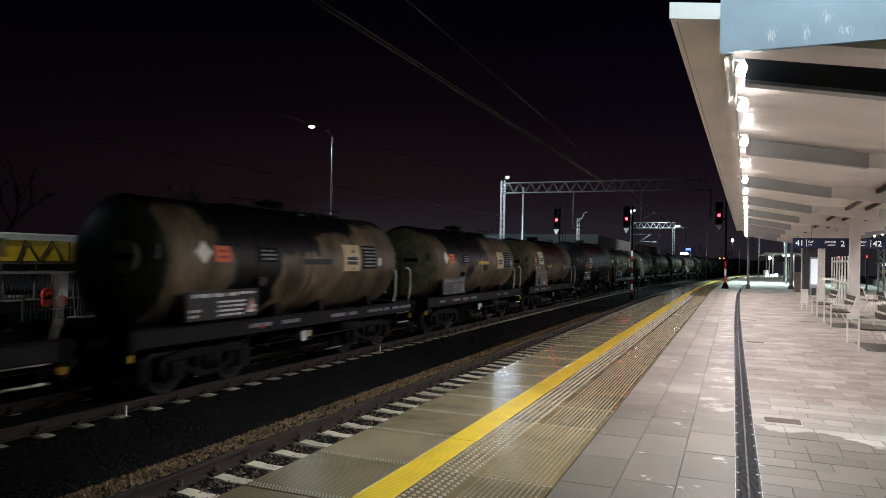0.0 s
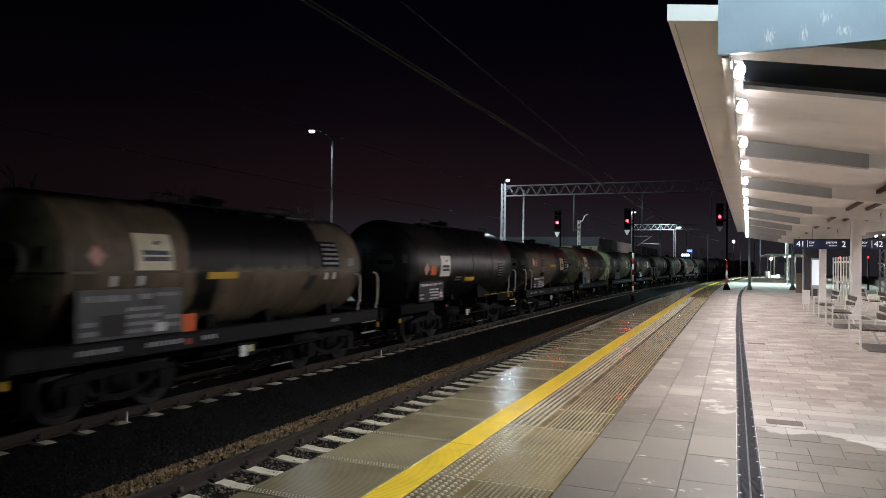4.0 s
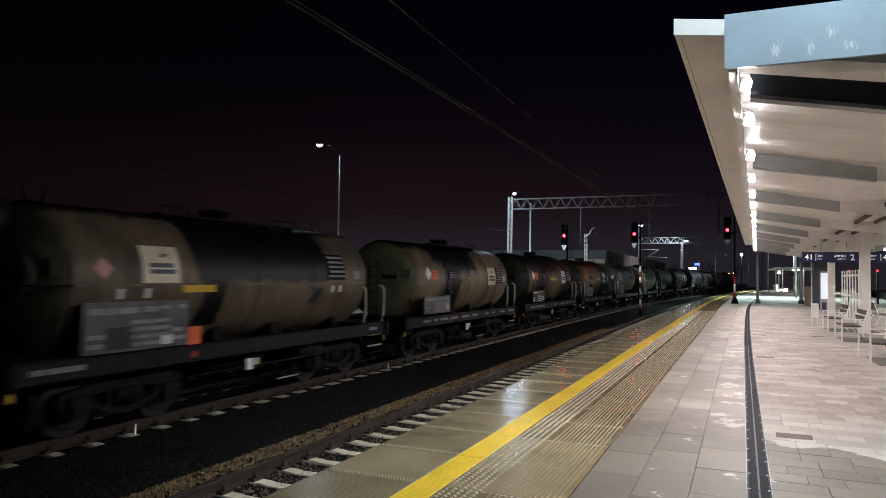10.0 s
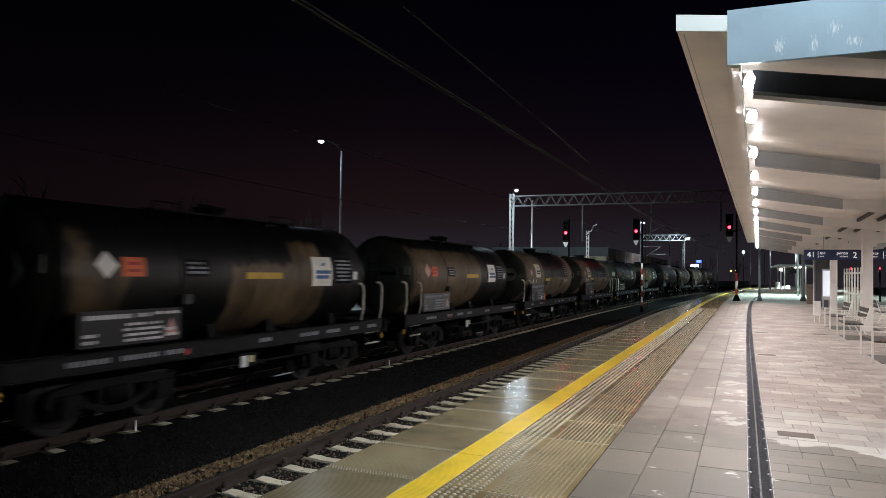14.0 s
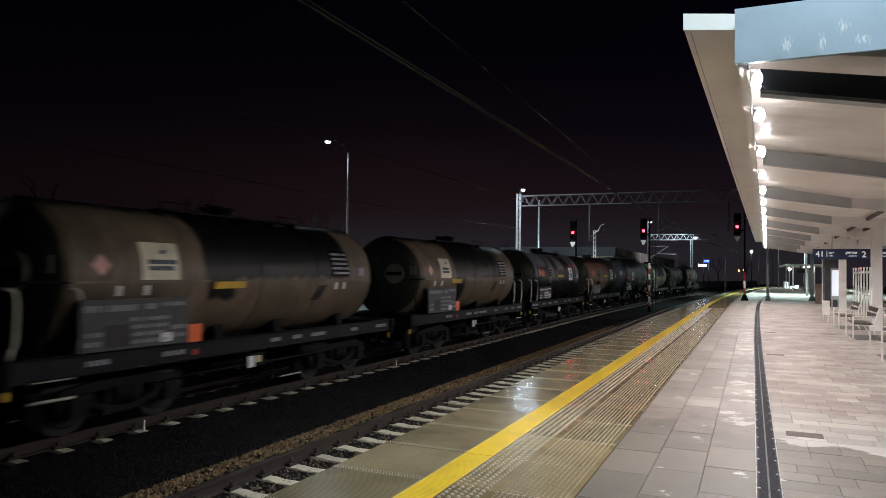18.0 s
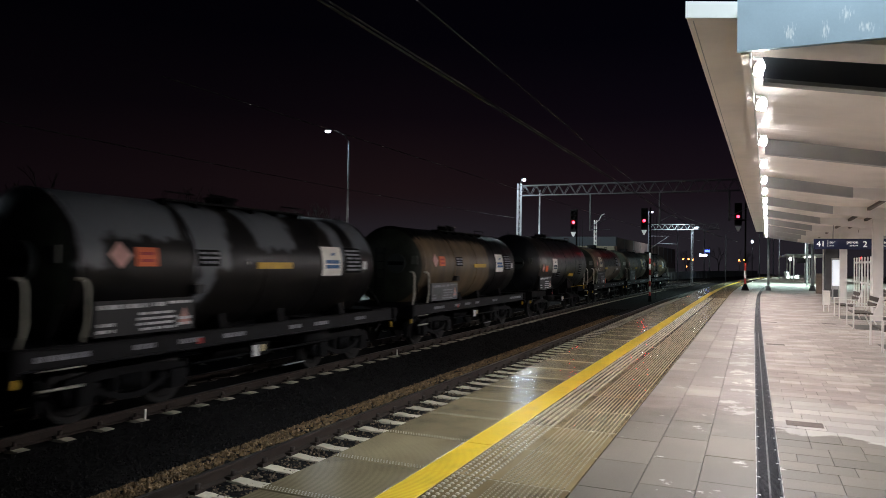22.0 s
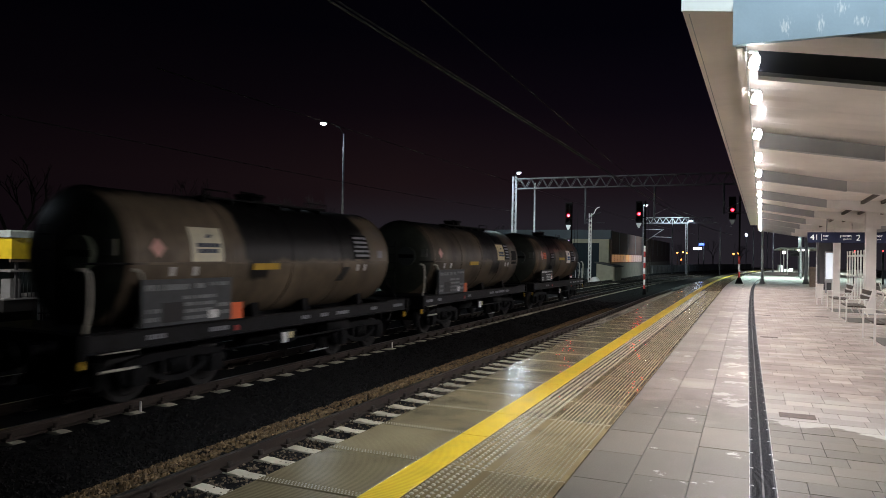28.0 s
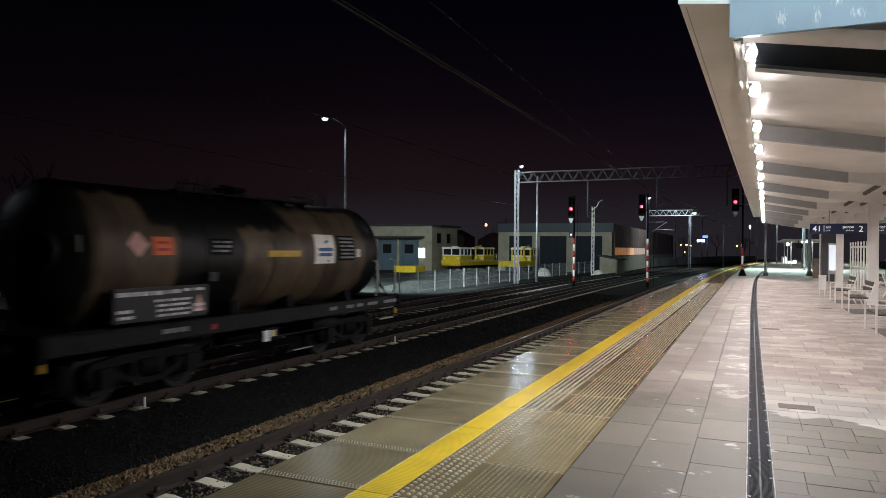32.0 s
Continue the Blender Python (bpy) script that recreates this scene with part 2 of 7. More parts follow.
def paving(name, left):
    """Concrete pavers, damp near the viewer, with the pale ragged marks of drying water."""
    m, nt, b = nodes_of(name)
    g = nt.nodes.new("ShaderNodeNewGeometry")
    oi = nt.nodes.new("ShaderNodeObjectInfo")
    sep = nt.nodes.new("ShaderNodeSeparateXYZ")
    nt.links.new(g.outputs["Position"], sep.inputs[0])

    def calc(op, a, b_=0.0, c=0.0):
        n = nt.nodes.new("ShaderNodeMath")
        n.operation = op
        for k, v in enumerate((a, b_, c)):
            if isinstance(v, (int, float)):
                n.inputs[k].default_value = v
            else:
                nt.links.new(v, n.inputs[k])
        return n.outputs[0]

    def rise(v, lo, hi):
        n = nt.nodes.new("ShaderNodeMapRange")
        n.inputs["From Min"].default_value, n.inputs["From Max"].default_value = lo, hi
        nt.links.new(v, n.inputs["Value"])
        return n.outputs[0]
    edge, cloud, fine = tex_noise(nt, 1.7, 7.0, 0.6, "Position"), tex_noise(nt, 0.9, 5.0, 0.6, "Position"), tex_noise(nt, 75.0, 4.0, 0.65, "Position")
    blot = tex_noise(nt, 2.3, 8.0, 0.62, "Position")
    x, y = sep.outputs["X"], sep.outputs["Y"]
    damp = ramp(nt, cloud.outputs["Fac"], [(0.3, (0.125, 0.109, 0.087)), (0.5, (0.158, 0.138, 0.109)), (0.72, (0.190, 0.166, 0.134))]).outputs[0]
    rosy = ramp(nt, cloud.outputs["Fac"], [(0.32, (0.35, 0.302, 0.268)), (0.5, (0.42, 0.370, 0.330)), (0.68, (0.55, 0.505, 0.46))]).outputs[0]
    pale = (0.56, 0.53, 0.485)
    if left:
        base = mixed(nt, rise(calc("MULTIPLY_ADD", edge.outputs["Fac"], 3.0, y), 9.6, 11.2), damp, mixed(nt, 0.55, damp, rosy))
        bias = calc("MULTIPLY", rise(x, -0.75, -0.25), rise(y, 8.3, 9.3))
        marks = rise(calc("MULTIPLY_ADD", bias, 0.10, blot.outputs["Fac"]), 0.635, 0.675)
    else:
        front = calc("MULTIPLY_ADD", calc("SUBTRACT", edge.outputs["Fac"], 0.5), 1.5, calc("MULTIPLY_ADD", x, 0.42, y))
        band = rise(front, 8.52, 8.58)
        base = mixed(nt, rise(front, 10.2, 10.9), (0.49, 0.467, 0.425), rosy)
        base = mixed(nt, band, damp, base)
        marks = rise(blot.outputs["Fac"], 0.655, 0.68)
    base = mixed(nt, marks, base, pale)
    for src, lo in ((oi.outputs["Random"], 0.72), (g.outputs["Random Per Island"], 0.76 if not left else 0.9)):
        base = mixed(nt, 1.0, base, ramp(nt, src, [(0.0, (lo,) * 3), (0.5, (0.5 + lo / 2,) * 3), (1.0, (1.06,) * 3)]).outputs[0], "MULTIPLY")
    base = mixed(nt, 0.34, base, ramp(nt, fine.outputs["Fac"], [(0.3, (0.3,) * 3), (0.7, (0.7,) * 3)]).outputs[0], "OVERLAY")
    nt.links.new(base, b.inputs["Base Color"])
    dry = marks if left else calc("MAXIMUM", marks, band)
    nt.links.new(calc("MULTIPLY_ADD", dry, 0.3, calc("MULTIPLY_ADD", cloud.outputs["Fac"], 0.25, 0.42)), b.inputs["Roughness"])
    b.inputs["Specular IOR Level"].default_value = 0.2
    bp = nt.nodes.new("ShaderNodeBump")
    bp.inputs["Strength"].default_value, bp.inputs["Distance"].default_value = 0.12, 0.02
    nt.links.new(fine.outputs["Fac"], bp.inputs["Height"])
    nt.links.new(bp.outputs[0], b.inputs["Normal"])
    return m


PAVER = paving("damp_paver_concrete", True)
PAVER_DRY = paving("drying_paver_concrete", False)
JOINT = surface("joint_sand", (0.035, 0.033, 0.03), 0.9, scale=8)
DRAIN = surface("drain_grating_iron", (0.018, 0.019, 0.024), 0.6, 0.0, scale=9, bump=0.3, spec=0.12)
STEEL = surface("galvanised_steel", (0.42, 0.43, 0.44), 0.5, 0.6, scale=5)
# steel coloured dark to stand for girders and bars the lamps hardly light
DIMMED_STEEL = surface("weathered_steel", (0.045, 0.046, 0.05), 0.65, 0.2, scale=4, vary=0.25)
RAIL_SIDE = surface("rusty_rail", (0.029, 0.0195, 0.0145), 0.75, 0.2, scale=5, vary=0.4)
RAIL_HEAD = surface("polished_rail_head", (0.20, 0.19, 0.18), 0.32, 0.9, scale=2, vary=0.2, bump=0.05)
SLEEPER_MAT = surface("sleeper_concrete", (0.56, 0.515, 0.395), 0.85, scale=3, vary=0.15, each=0.2, coord="Position")
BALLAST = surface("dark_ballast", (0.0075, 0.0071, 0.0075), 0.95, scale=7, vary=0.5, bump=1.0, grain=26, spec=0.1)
EARTH = surface("yard_ground", (0.024, 0.029, 0.028), 0.9, scale=0.6, vary=0.5, bump=0.7, grain=9, spec=0.15)
WHITE_PANEL = surface("white_soffit_panel", (0.85, 0.80, 0.745), 0.42, scale=1.2, vary=0.1, bump=0.03)
CANOPY_STEEL = surface("grey_canopy_steel", (0.38, 0.385, 0.395), 0.5, 0.1, scale=2, vary=0.12, bump=0.03)
FASCIA = surface("blue_grey_fascia", (0.40, 0.52, 0.60), 0.4, 0.1, scale=1.6, vary=0.1, bump=0.03)


def rubbed(mat, spots, pale):
    """Rubs the paint of a panel in the x, z plane down to a pale undercoat round the given spots (x, z, half width, half height)."""
    nt = mat.node_tree
    tc = nt.nodes.new("ShaderNodeTexCoord")
    streaks = nt.nodes.new("ShaderNodeTexNoise")
    streaks.inputs["Scale"].default_value, streaks.inputs["Detail"].default_value = 1.0, 6.0
    mp = nt.nodes.new("ShaderNodeMapping")
    mp.inputs["Scale"].default_value = (62.0, 1.0, 17.0)
    mp.inputs["Rotation"].default_value = (0.0, 0.22, 0.0)
    nt.links.new(tc.outputs["Object"], mp.inputs["Vector"])
    nt.links.new(mp.outputs[0], streaks.inputs["Vector"])
    bsdf = nt.nodes["Principled BSDF"]
    base = bsdf.inputs["Base Color"].links[0].from_socket
    for x, z, w, h in spots:
        m = nt.nodes.new("ShaderNodeMapping")
        m.inputs["Location"].default_value = (-x / w, 0.0, -z / h)
        m.inputs["Scale"].default_value = (1.0 / w, 0.0, 1.0 / h)
        nt.links.new(tc.outputs["Object"], m.inputs["Vector"])
        ln = nt.nodes.new("ShaderNodeVectorMath")
        ln.operation = "LENGTH"
        nt.links.new(m.outputs[0], ln.inputs[0])
        a = nt.nodes.new("ShaderNodeMath")
        a.operation = "MULTIPLY_ADD"
        a.inputs[1].default_value, a.inputs[2].default_value = -0.30, -0.30
        nt.links.new(ln.outputs["Value"], a.inputs[0])
        b = nt.nodes.new("ShaderNodeMath")
        b.operation = "ADD"
        nt.links.new(a.outputs[0], b.inputs[0])
        nt.links.new(streaks.outputs["Fac"], b.inputs[1])
        r = nt.nodes.new("ShaderNodeMapRange")
        r.inputs["From Min"].default_value, r.inputs["From Max"].default_value = 0.0, 0.22
        r.inputs["To Max"].default_value = 0.85
        nt.links.new(b.outputs[0], r.inputs["Value"])
        base = mixed(nt, r.outputs[0], base, pale)
    nt.links.new(base, bsdf.inputs["Base Color"])


rubbed(FASCIA, ((0.25, 3.875, 0.07, 0.09), (0.53, 3.86, 0.05, 0.10), (0.70, 3.99, 0.06, 0.085), (0.85, 3.85, 0.075, 0.065), (1.5, 3.9, 0.06, 0.06)), (0.86, 0.90, 0.90))
GUTTER_WHITE = surface("white_gutter", (0.60, 0.625, 0.60), 0.5, scale=2, vary=0.06, bump=0.02)
COLUMN = surface("light_grey_column", (0.79, 0.77, 0.745), 0.6, scale=2, vary=0.1, bump=0.03)
WHITE_PAINT = surface("white_paint", (0.84, 0.82, 0.78), 0.5, scale=4, vary=0.12, bump=0.05)
DARK_WOOD = surface("dark_wood_slat", (0.06, 0.042, 0.03), 0.6, scale=7, vary=0.35)
SIGN_BLUE = surface("navy_sign_panel", (0.016, 0.026, 0.085), 0.4, scale=2, vary=0.1, bump=0.0)
# white for letters and dividers, with emission of its own
LETTER = glow("lit_sign_letter", (1.0, 1.0, 1.0), 0.75)
BLACK = surface("black_paint", (0.010, 0.010, 0.011), 0.6, scale=5, vary=0.3)
RED_PAINT = surface("red_paint", (0.42, 0.03, 0.025), 0.5, scale=5, vary=0.2)
RED_GLOW = glow("red_signal_glow", (1.0, 0.005, 0.011), 52.0)
LED_WARM = glow("canopy_led", (1.0, 0.912, 0.885), 4000.0)
LED_DRUM = glow("canopy_lamp_drum", (1.0, 0.95, 0.92), 34.0)
LED_COOL = glow("street_led", COOL, 160.0)
SODIUM = glow("sodium_glow", (1.0, 0.30, 0.06), 14.0)

# ---------------------------------------------------------------- ground, platform body
s = Shape()
ys = [-300, Y_BACK] + YS[1:] + [600, 2500]
rows = []
for y in ys:
    b = bend(min(y, 230))
    rows.append([(-2500, y, -1.05), (-200, y, -1.05), (-17.2 + b, y, -1.0), (-16.4 + b, y, -1.12), (-3.4 + b, y, -1.12), (60 + b, y, -1.12), (2500, y, -1.12)])
s.loft(rows, smooth=False, closed=False, caps=False)
s.f = [tuple(reversed(q)) for q in s.f]
thing("ground", "dark station ground with dirt and gravel reaching the horizon", "ground", kind="structure", shape=s, material=EARTH)

s = Shape()
s.sweep([(EDGE + 0.06, -1.3), (11.4, -1.3), (11.4, -0.05), (EDGE + 0.06, -0.05)], [Y_BACK] + YS[1:26], 0)
platform = thing("platform", "raised island platform of concrete slabs and pavers", "platform", kind="structure", shape=s, material=JOINT)

# ---------------------------------------------------------------- tracks
RAIL_P = [(-0.07, -0.17), (0.07, -0.17), (0.07, -0.155), (0.012, -0.135), (0.012, -0.045), (0.036, -0.035), (0.036, -0.004), (0.03, 0.0),
          (-0.03, 0.0), (-0.036, -0.004), (-0.036, -0.035), (-0.012, -0.045), (-0.012, -0.135), (-0.07, -0.155)]
sl = Shape()
prof = [(-1.3, 0.0), (-1.3, 0.165), (-1.0, 0.2), (-0.5, 0.2), (-0.4, 0.185), (0.4, 0.185), (0.5, 0.2), (1.0, 0.2), (1.3, 0.165), (1.3, 0.0)]
sl.loft([[(x, -0.13 if z < 0.05 else -0.09, z) for x, z in prof], [(x, 0.13 if z < 0.05 else 0.09, z) for x, z in prof]], smooth=False)
SLEEPER_MESH = sl.mesh("sleeper")
SLEEPER_MESH.materials.append(SLEEPER_MAT)
cl = Shape()
for sx in (-0.7525, 0.7525):
    for side in (-1, 1):
        cl.box(sx + side * 0.085 - 0.05, sx + side * 0.085 + 0.05, -0.085, 0.085, 0.19, 0.24)
        cl.cyl((sx + side * 0.10, 0, 0.2), (sx + side * 0.10, 0, 0.305), 0.034, 8)
CLIP_MESH = cl.mesh("rail_fastening")
CLIP_MESH.materials.append(RAIL_SIDE)


def track(name, label, offset, step, y_first, y_parts, y_end, drop=0.0):
    root = thing(name, label, "railway track", kind="structure")
    for sx in (-0.7525, 0.7525):
        r = Shape().sweep([(x + sx, z + RAIL - drop) for x, z in RAIL_P], YS, offset)
        ob = part("rail", r, RAIL_SIDE, root)
        h = Shape().sweep([(x + sx, z + RAIL - drop) for x, z in [(-0.029, 0.0005), (0.029, 0.0005), (0.029, 0.003), (-0.029, 0.003)]], YS, offset)
        part("rail_head", h, RAIL_HEAD, ob, "polished steel running surface")
    y = y_first
    far = Shape()
    while y < y_end:
        m = pose(offset + bend(y), y, RAIL - drop - 0.19 - 0.17 + 0.0, 0, 0, -math.degrees(math.atan(max(0, y - 42) / 750)))
        if y < y_parts:
            ob = part("sleeper", SLEEPER_MESH, None, root)
            ob.matrix_world = m
            c = part("rail_fastening", CLIP_MESH, None, ob)
        else:
            far.box(-1.3, 1.3, -0.13, 0.13, 0.0, 0.16, m)
        y += step
    if far.v:
        tagged(part("distant_sleepers", far, SLEEPER_MAT, root), kind="stuff")
    return root


track("track_near", "platform track with brown rails on concrete sleepers", TRACK_NEAR, 0.6, 0.9, 60.0, 150.0)
track("track_far", "through track with brown rails on concrete sleepers", TRACK_FAR, 0.7, 0.35, 75.0, 200.0, 0.02)
track("track_third", "outer siding track with rusty rails on concrete sleepers", TRACK_THIRD, 0.7, 12.0, 75.0, 170.0, 0.02)

# ---------------------------------------------------------------- ballast
rnd = random.Random(7)
BED = [(-17.6, -1.05), (-16.6, -1.0), (-15.9, -1.04), (-15.35, -0.985), (-14.78, -0.975), (-14.64, -0.945), (-13.68, -0.945), (-13.52, -0.975), (-12.95, -0.98), (-12.4, -1.05), (-11.9, -1.03), (-11.5, -0.98), (-10.90, -0.975), (-10.76, -0.945), (-9.82, -0.945), (-9.68, -1.0), (-9.26, -1.0), (-9.15, -0.958), (-8.85, -0.985), (-8.4, -1.04), (-7.6, -1.08), (-6.95, -1.02),
       (-6.5, -0.88), (-6.15, -0.86), (-5.98, -0.95), (-5.7, -0.972), (-4.75, -0.975), (-4.45, -0.965), (-4.1, -0.965), (-3.3, -0.965)]
bed_y = [-40 + 4 * i for i in range(10)] + [0.6 * i for i in range(70)] + [42 + 4 * i for i in range(47)]
s = Shape()
s.loft([[(x + bend(y), y, z + rnd.uniform(-0.012, 0.012)) for x, z in BED] for y in bed_y], smooth=False, closed=False, caps=False)
s.f = [tuple(reversed(q)) for q in s.f]
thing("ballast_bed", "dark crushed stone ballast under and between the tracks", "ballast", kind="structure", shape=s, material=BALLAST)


def stones(count, x0, x1, y0, y1, z_of, r0, r1, seed):
    q = random.Random(seed)
    s = Shape()
    base = [(1, 0, 0), (-1, 0, 0), (0, 1, 0), (0, -1, 0), (0, 0, 1), (0, 0, -1)]
    faces = [(0, 2, 4), (2, 1, 4), (1, 3, 4), (3, 0, 4), (2, 0, 5), (1, 2, 5), (3, 1, 5), (0, 3, 5)]
    for _ in range(count):
        x = q.uniform(x0, x1)
        y = y0 + (y1 - y0) * q.random() ** 2.0
        r = q.uniform(r0, r1)
        rot = Euler((q.uniform(0, 6), q.uniform(0, 6), q.uniform(0, 6))).to_matrix()
        o = Vector((x + bend(y), y, z_of(x)))
        s.add([o + rot @ Vector((a * r * q.uniform(0.7, 1.2), b * r * q.uniform(0.6, 1.1), c * r * q.uniform(0.5, 1.0))) for a, b, c in base], faces)
    return s


def bank(x):
    for (xa, za), (xb, zb) in zip(BED, BED[1:]):
        if xa <= x <= xb:
            return za + (zb - za) * (x - xa) / (xb - xa) + 0.005
    return -1.0


def island_varied(name, colours, rough):
    m, nt, b = nodes_of(name)
    g = nt.nodes.new("ShaderNodeNewGeometry")
    r = ramp(nt, g.outputs["Random Per Island"], [(i / (len(colours) - 1), c) for i, c in enumerate(colours)])
    n = tex_noise(nt, 30.0)
    col = mixed(nt, 0.35, r.outputs[0], ramp(nt, n.outputs["Fac"], [(0.3, (0.2,) * 3), (0.7, (0.8,) * 3)]).outputs[0], "OVERLAY")
    nt.links.new(col, b.inputs["Base Color"])
    b.inputs["Roughness"].default_value = rough
    b.inputs["Specular IOR Level"].default_value = 0.15
    return m


STONE_MIX = island_varied("ballast_stones", [(0.052, 0.034, 0.017), (0.160, 0.105, 0.052), (0.085, 0.061, 0.039), (0.215, 0.148, 0.080), (0.066, 0.045, 0.026)], 0.9)
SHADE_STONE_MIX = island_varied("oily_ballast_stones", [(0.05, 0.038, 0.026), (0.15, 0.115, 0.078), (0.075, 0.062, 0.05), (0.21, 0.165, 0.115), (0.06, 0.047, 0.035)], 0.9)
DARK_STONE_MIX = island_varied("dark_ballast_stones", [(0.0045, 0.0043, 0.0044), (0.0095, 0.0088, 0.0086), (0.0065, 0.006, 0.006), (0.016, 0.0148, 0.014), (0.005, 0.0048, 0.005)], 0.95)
thing("ballast_stones", "heaped brown crushed stones along the platform track", "stones", kind="stuff", shape=stones(8000, -6.75, -5.98, 3.0, 36.0, bank, 0.022, 0.05, 3), material=STONE_MIX)
thing("ballast_stones", "grey brown crushed stones between the platform track's sleepers", "stones", kind="stuff", shape=stones(13000, -5.85, -3.42, 3.0, 32.0, bank, 0.015, 0.03, 4), material=SHADE_STONE_MIX)
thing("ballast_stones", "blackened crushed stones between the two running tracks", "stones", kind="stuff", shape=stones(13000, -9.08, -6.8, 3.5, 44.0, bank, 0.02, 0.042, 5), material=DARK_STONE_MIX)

# ---------------------------------------------------------------- platform surface, piece by piece
SLAB_Y = [0.39 + i for i in range(-3, 75)]


def slab_mesh(name, w, d, h, mat, c=0.012):
    me = Shape().slab(-w / 2, w / 2, -d / 2, d / 2, -h, 0, c).mesh(name)
    me.materials.append(mat)
    return me


edge_mesh = slab_mesh("edge_slab", 0.88, 0.990, 0.16, EDGE_SLAB, 0.005)
line_mesh = slab_mesh("yellow_strip", 0.272, 0.996, 0.10, YELLOW_LINE, 0.0015)
tact_mesh = slab_mesh("tactile_slab", 0.985, 0.988, 0.10, TACTILE, 0.005)


def stud(s, x, y, r, h):
    n = 6
    a = [(x + r * math.cos(k * math.pi / 3), y + r * math.sin(k * math.pi / 3), 0.0) for k in range(n)]
    b = [(x + r * 0.6 * math.cos(k * math.pi / 3), y + r * 0.6 * math.sin(k * math.pi / 3), h) for k in range(n)]
    s.add(a + b, [(k, (k + 1) % n, (k + 1) % n + n, k + n) for k in range(n)] + [tuple(range(n, 2 * n))], False)


st, sm = Shape(), Shape()
for i in range(5):
    for j in range(14):
        stud(st, -0.45 + 0.066 * i, -0.47 + 0.07 * j + (0.035 if i % 2 else 0), 0.02, 0.009)
for i in range(13):
    for j in range(22):
        stud(sm, -0.075 + 0.043 * i, -0.463 + 0.044 * j, 0.011, 0.005)
SMALL_STUD = surface("low_guide_stud", (0.33, 0.285, 0.195), 0.4, scale=5.0, vary=0.3, coord="Position")
SMALL_STUDS = sm.mesh("guide_studs")
SMALL_STUDS.materials.append(SMALL_STUD)
STUDS = st.mesh("studs")
STUDS.materials.append(STUD)
se = Shape()
for i in range(30):
    for j in range(3):
        stud(se, -0.42 + 0.029 * i + (0.014 if j % 2 else 0), -0.475 + 0.03 * j, 0.0075, 0.003)
EDGE_STUD = surface("flat_edge_stud", (0.29, 0.26, 0.18), 0.35, scale=5.0, vary=0.3, coord="Position")
EDGE_STUDS = se.mesh("edge_studs")
EDGE_STUDS.materials.append(EDGE_STUD)
for y in SLAB_Y:
    yc = y + 0.5
    turn = -math.degrees(math.atan(max(0, yc - 42) / 750))
    for nm, me, x in (("edge_slab", edge_mesh, -3.02), ("yellow_strip", line_mesh, -2.442), ("tactile_slab", tact_mesh, -1.81)):
        ob = part(nm, me, None, platform)
        ob.matrix_world = pose(x + bend(yc), yc, rnd.uniform(-0.002, 0.002), 0, 0, turn)
        if nm == "tactile_slab" and yc < 40:
            part("studs", STUDS, None, ob, "pale worn warning studs")
            part("guide_studs", SMALL_STUDS, None, ob)
        if nm == "edge_slab" and yc < 26:
            part("edge_studs", EDGE_STUDS, None, ob)
PALE_JOINT = surface("pale_dried_joint", (0.62, 0.60, 0.52), 0.8, scale=4, vary=0.4, coord="Position")
tagged(part("joint_filling", Shape().sweep([(-2.30, -0.05), (-1.32, -0.05), (-1.32, -0.003), (-2.30, -0.003)], [-2.0, 10, 20, 30, 42] + [42 + 4 * i for i in range(1, 8)], 0), PALE_JOINT, platform, "pale dried joint filling"), kind="stuff")
# the slabs go on to the platform's far end
for nm, x0, x1, mat in (("distant_edge_slabs", -3.46, -2.58, EDGE_SLAB), ("distant_yellow_line", -2.577, -2.307, YELLOW_LINE), ("distant_tactile_slabs", -2.303, -1.317, TACTILE),
                        ("distant_pavers", -1.31, 11.4, PAVER_DRY)):
    s = Shape().sweep([(x0, -0.09), (x1, -0.09), (x1, 0.0), (x0, 0.0)], [75.4 + 5 * i for i in range(0, 17)], 0)
    tagged(part(nm, s, mat, platform), kind="stuff")

for nm, x0, x1, mat in (("plain_edge_slabs", -3.46, -2.58, EDGE_SLAB), ("plain_yellow_line", -2.577, -2.307, YELLOW_LINE), ("plain_tactile_slabs", -2.303, -1.317, TACTILE), ("plain_damp_pavers", -1.31, -0.010, PAVER),
                        ("plain_dry_pavers", 0.18, 11.4, PAVER_DRY)):
    s = Shape().sweep([(x0, -0.09), (x1, -0.09), (x1, -0.006), (x0, -0.006)], [-40.0, -20.0, -1.3], 0)
    tagged(part(nm, s, mat, platform), kind="stuff")
COLS = [(-1.305, -0.873), (-0.872, -0.443), (-0.442, -0.010)]
mesh_cache = {}


def paver(x0, x1, y0, y1, mat, parent):
    key = (round(x1 - x0, 2), round(y1 - y0, 2), mat.name)
    if key not in mesh_cache:
        mesh_cache[key] = slab_mesh("paver", key[0] - 0.003, key[1] - 0.0045, 0.08, mat, 0.0025)
    ob = part("paver", mesh_cache[key], None, parent)
    xc, yc = (x0 + x1) / 2, (y0 + y1) / 2
    ob.matrix_world = pose(xc, yc, rnd.uniform(-0.0015, 0.0015), rnd.uniform(-0.1, 0.1), rnd.uniform(-0.1, 0.1), 0)
    return ob


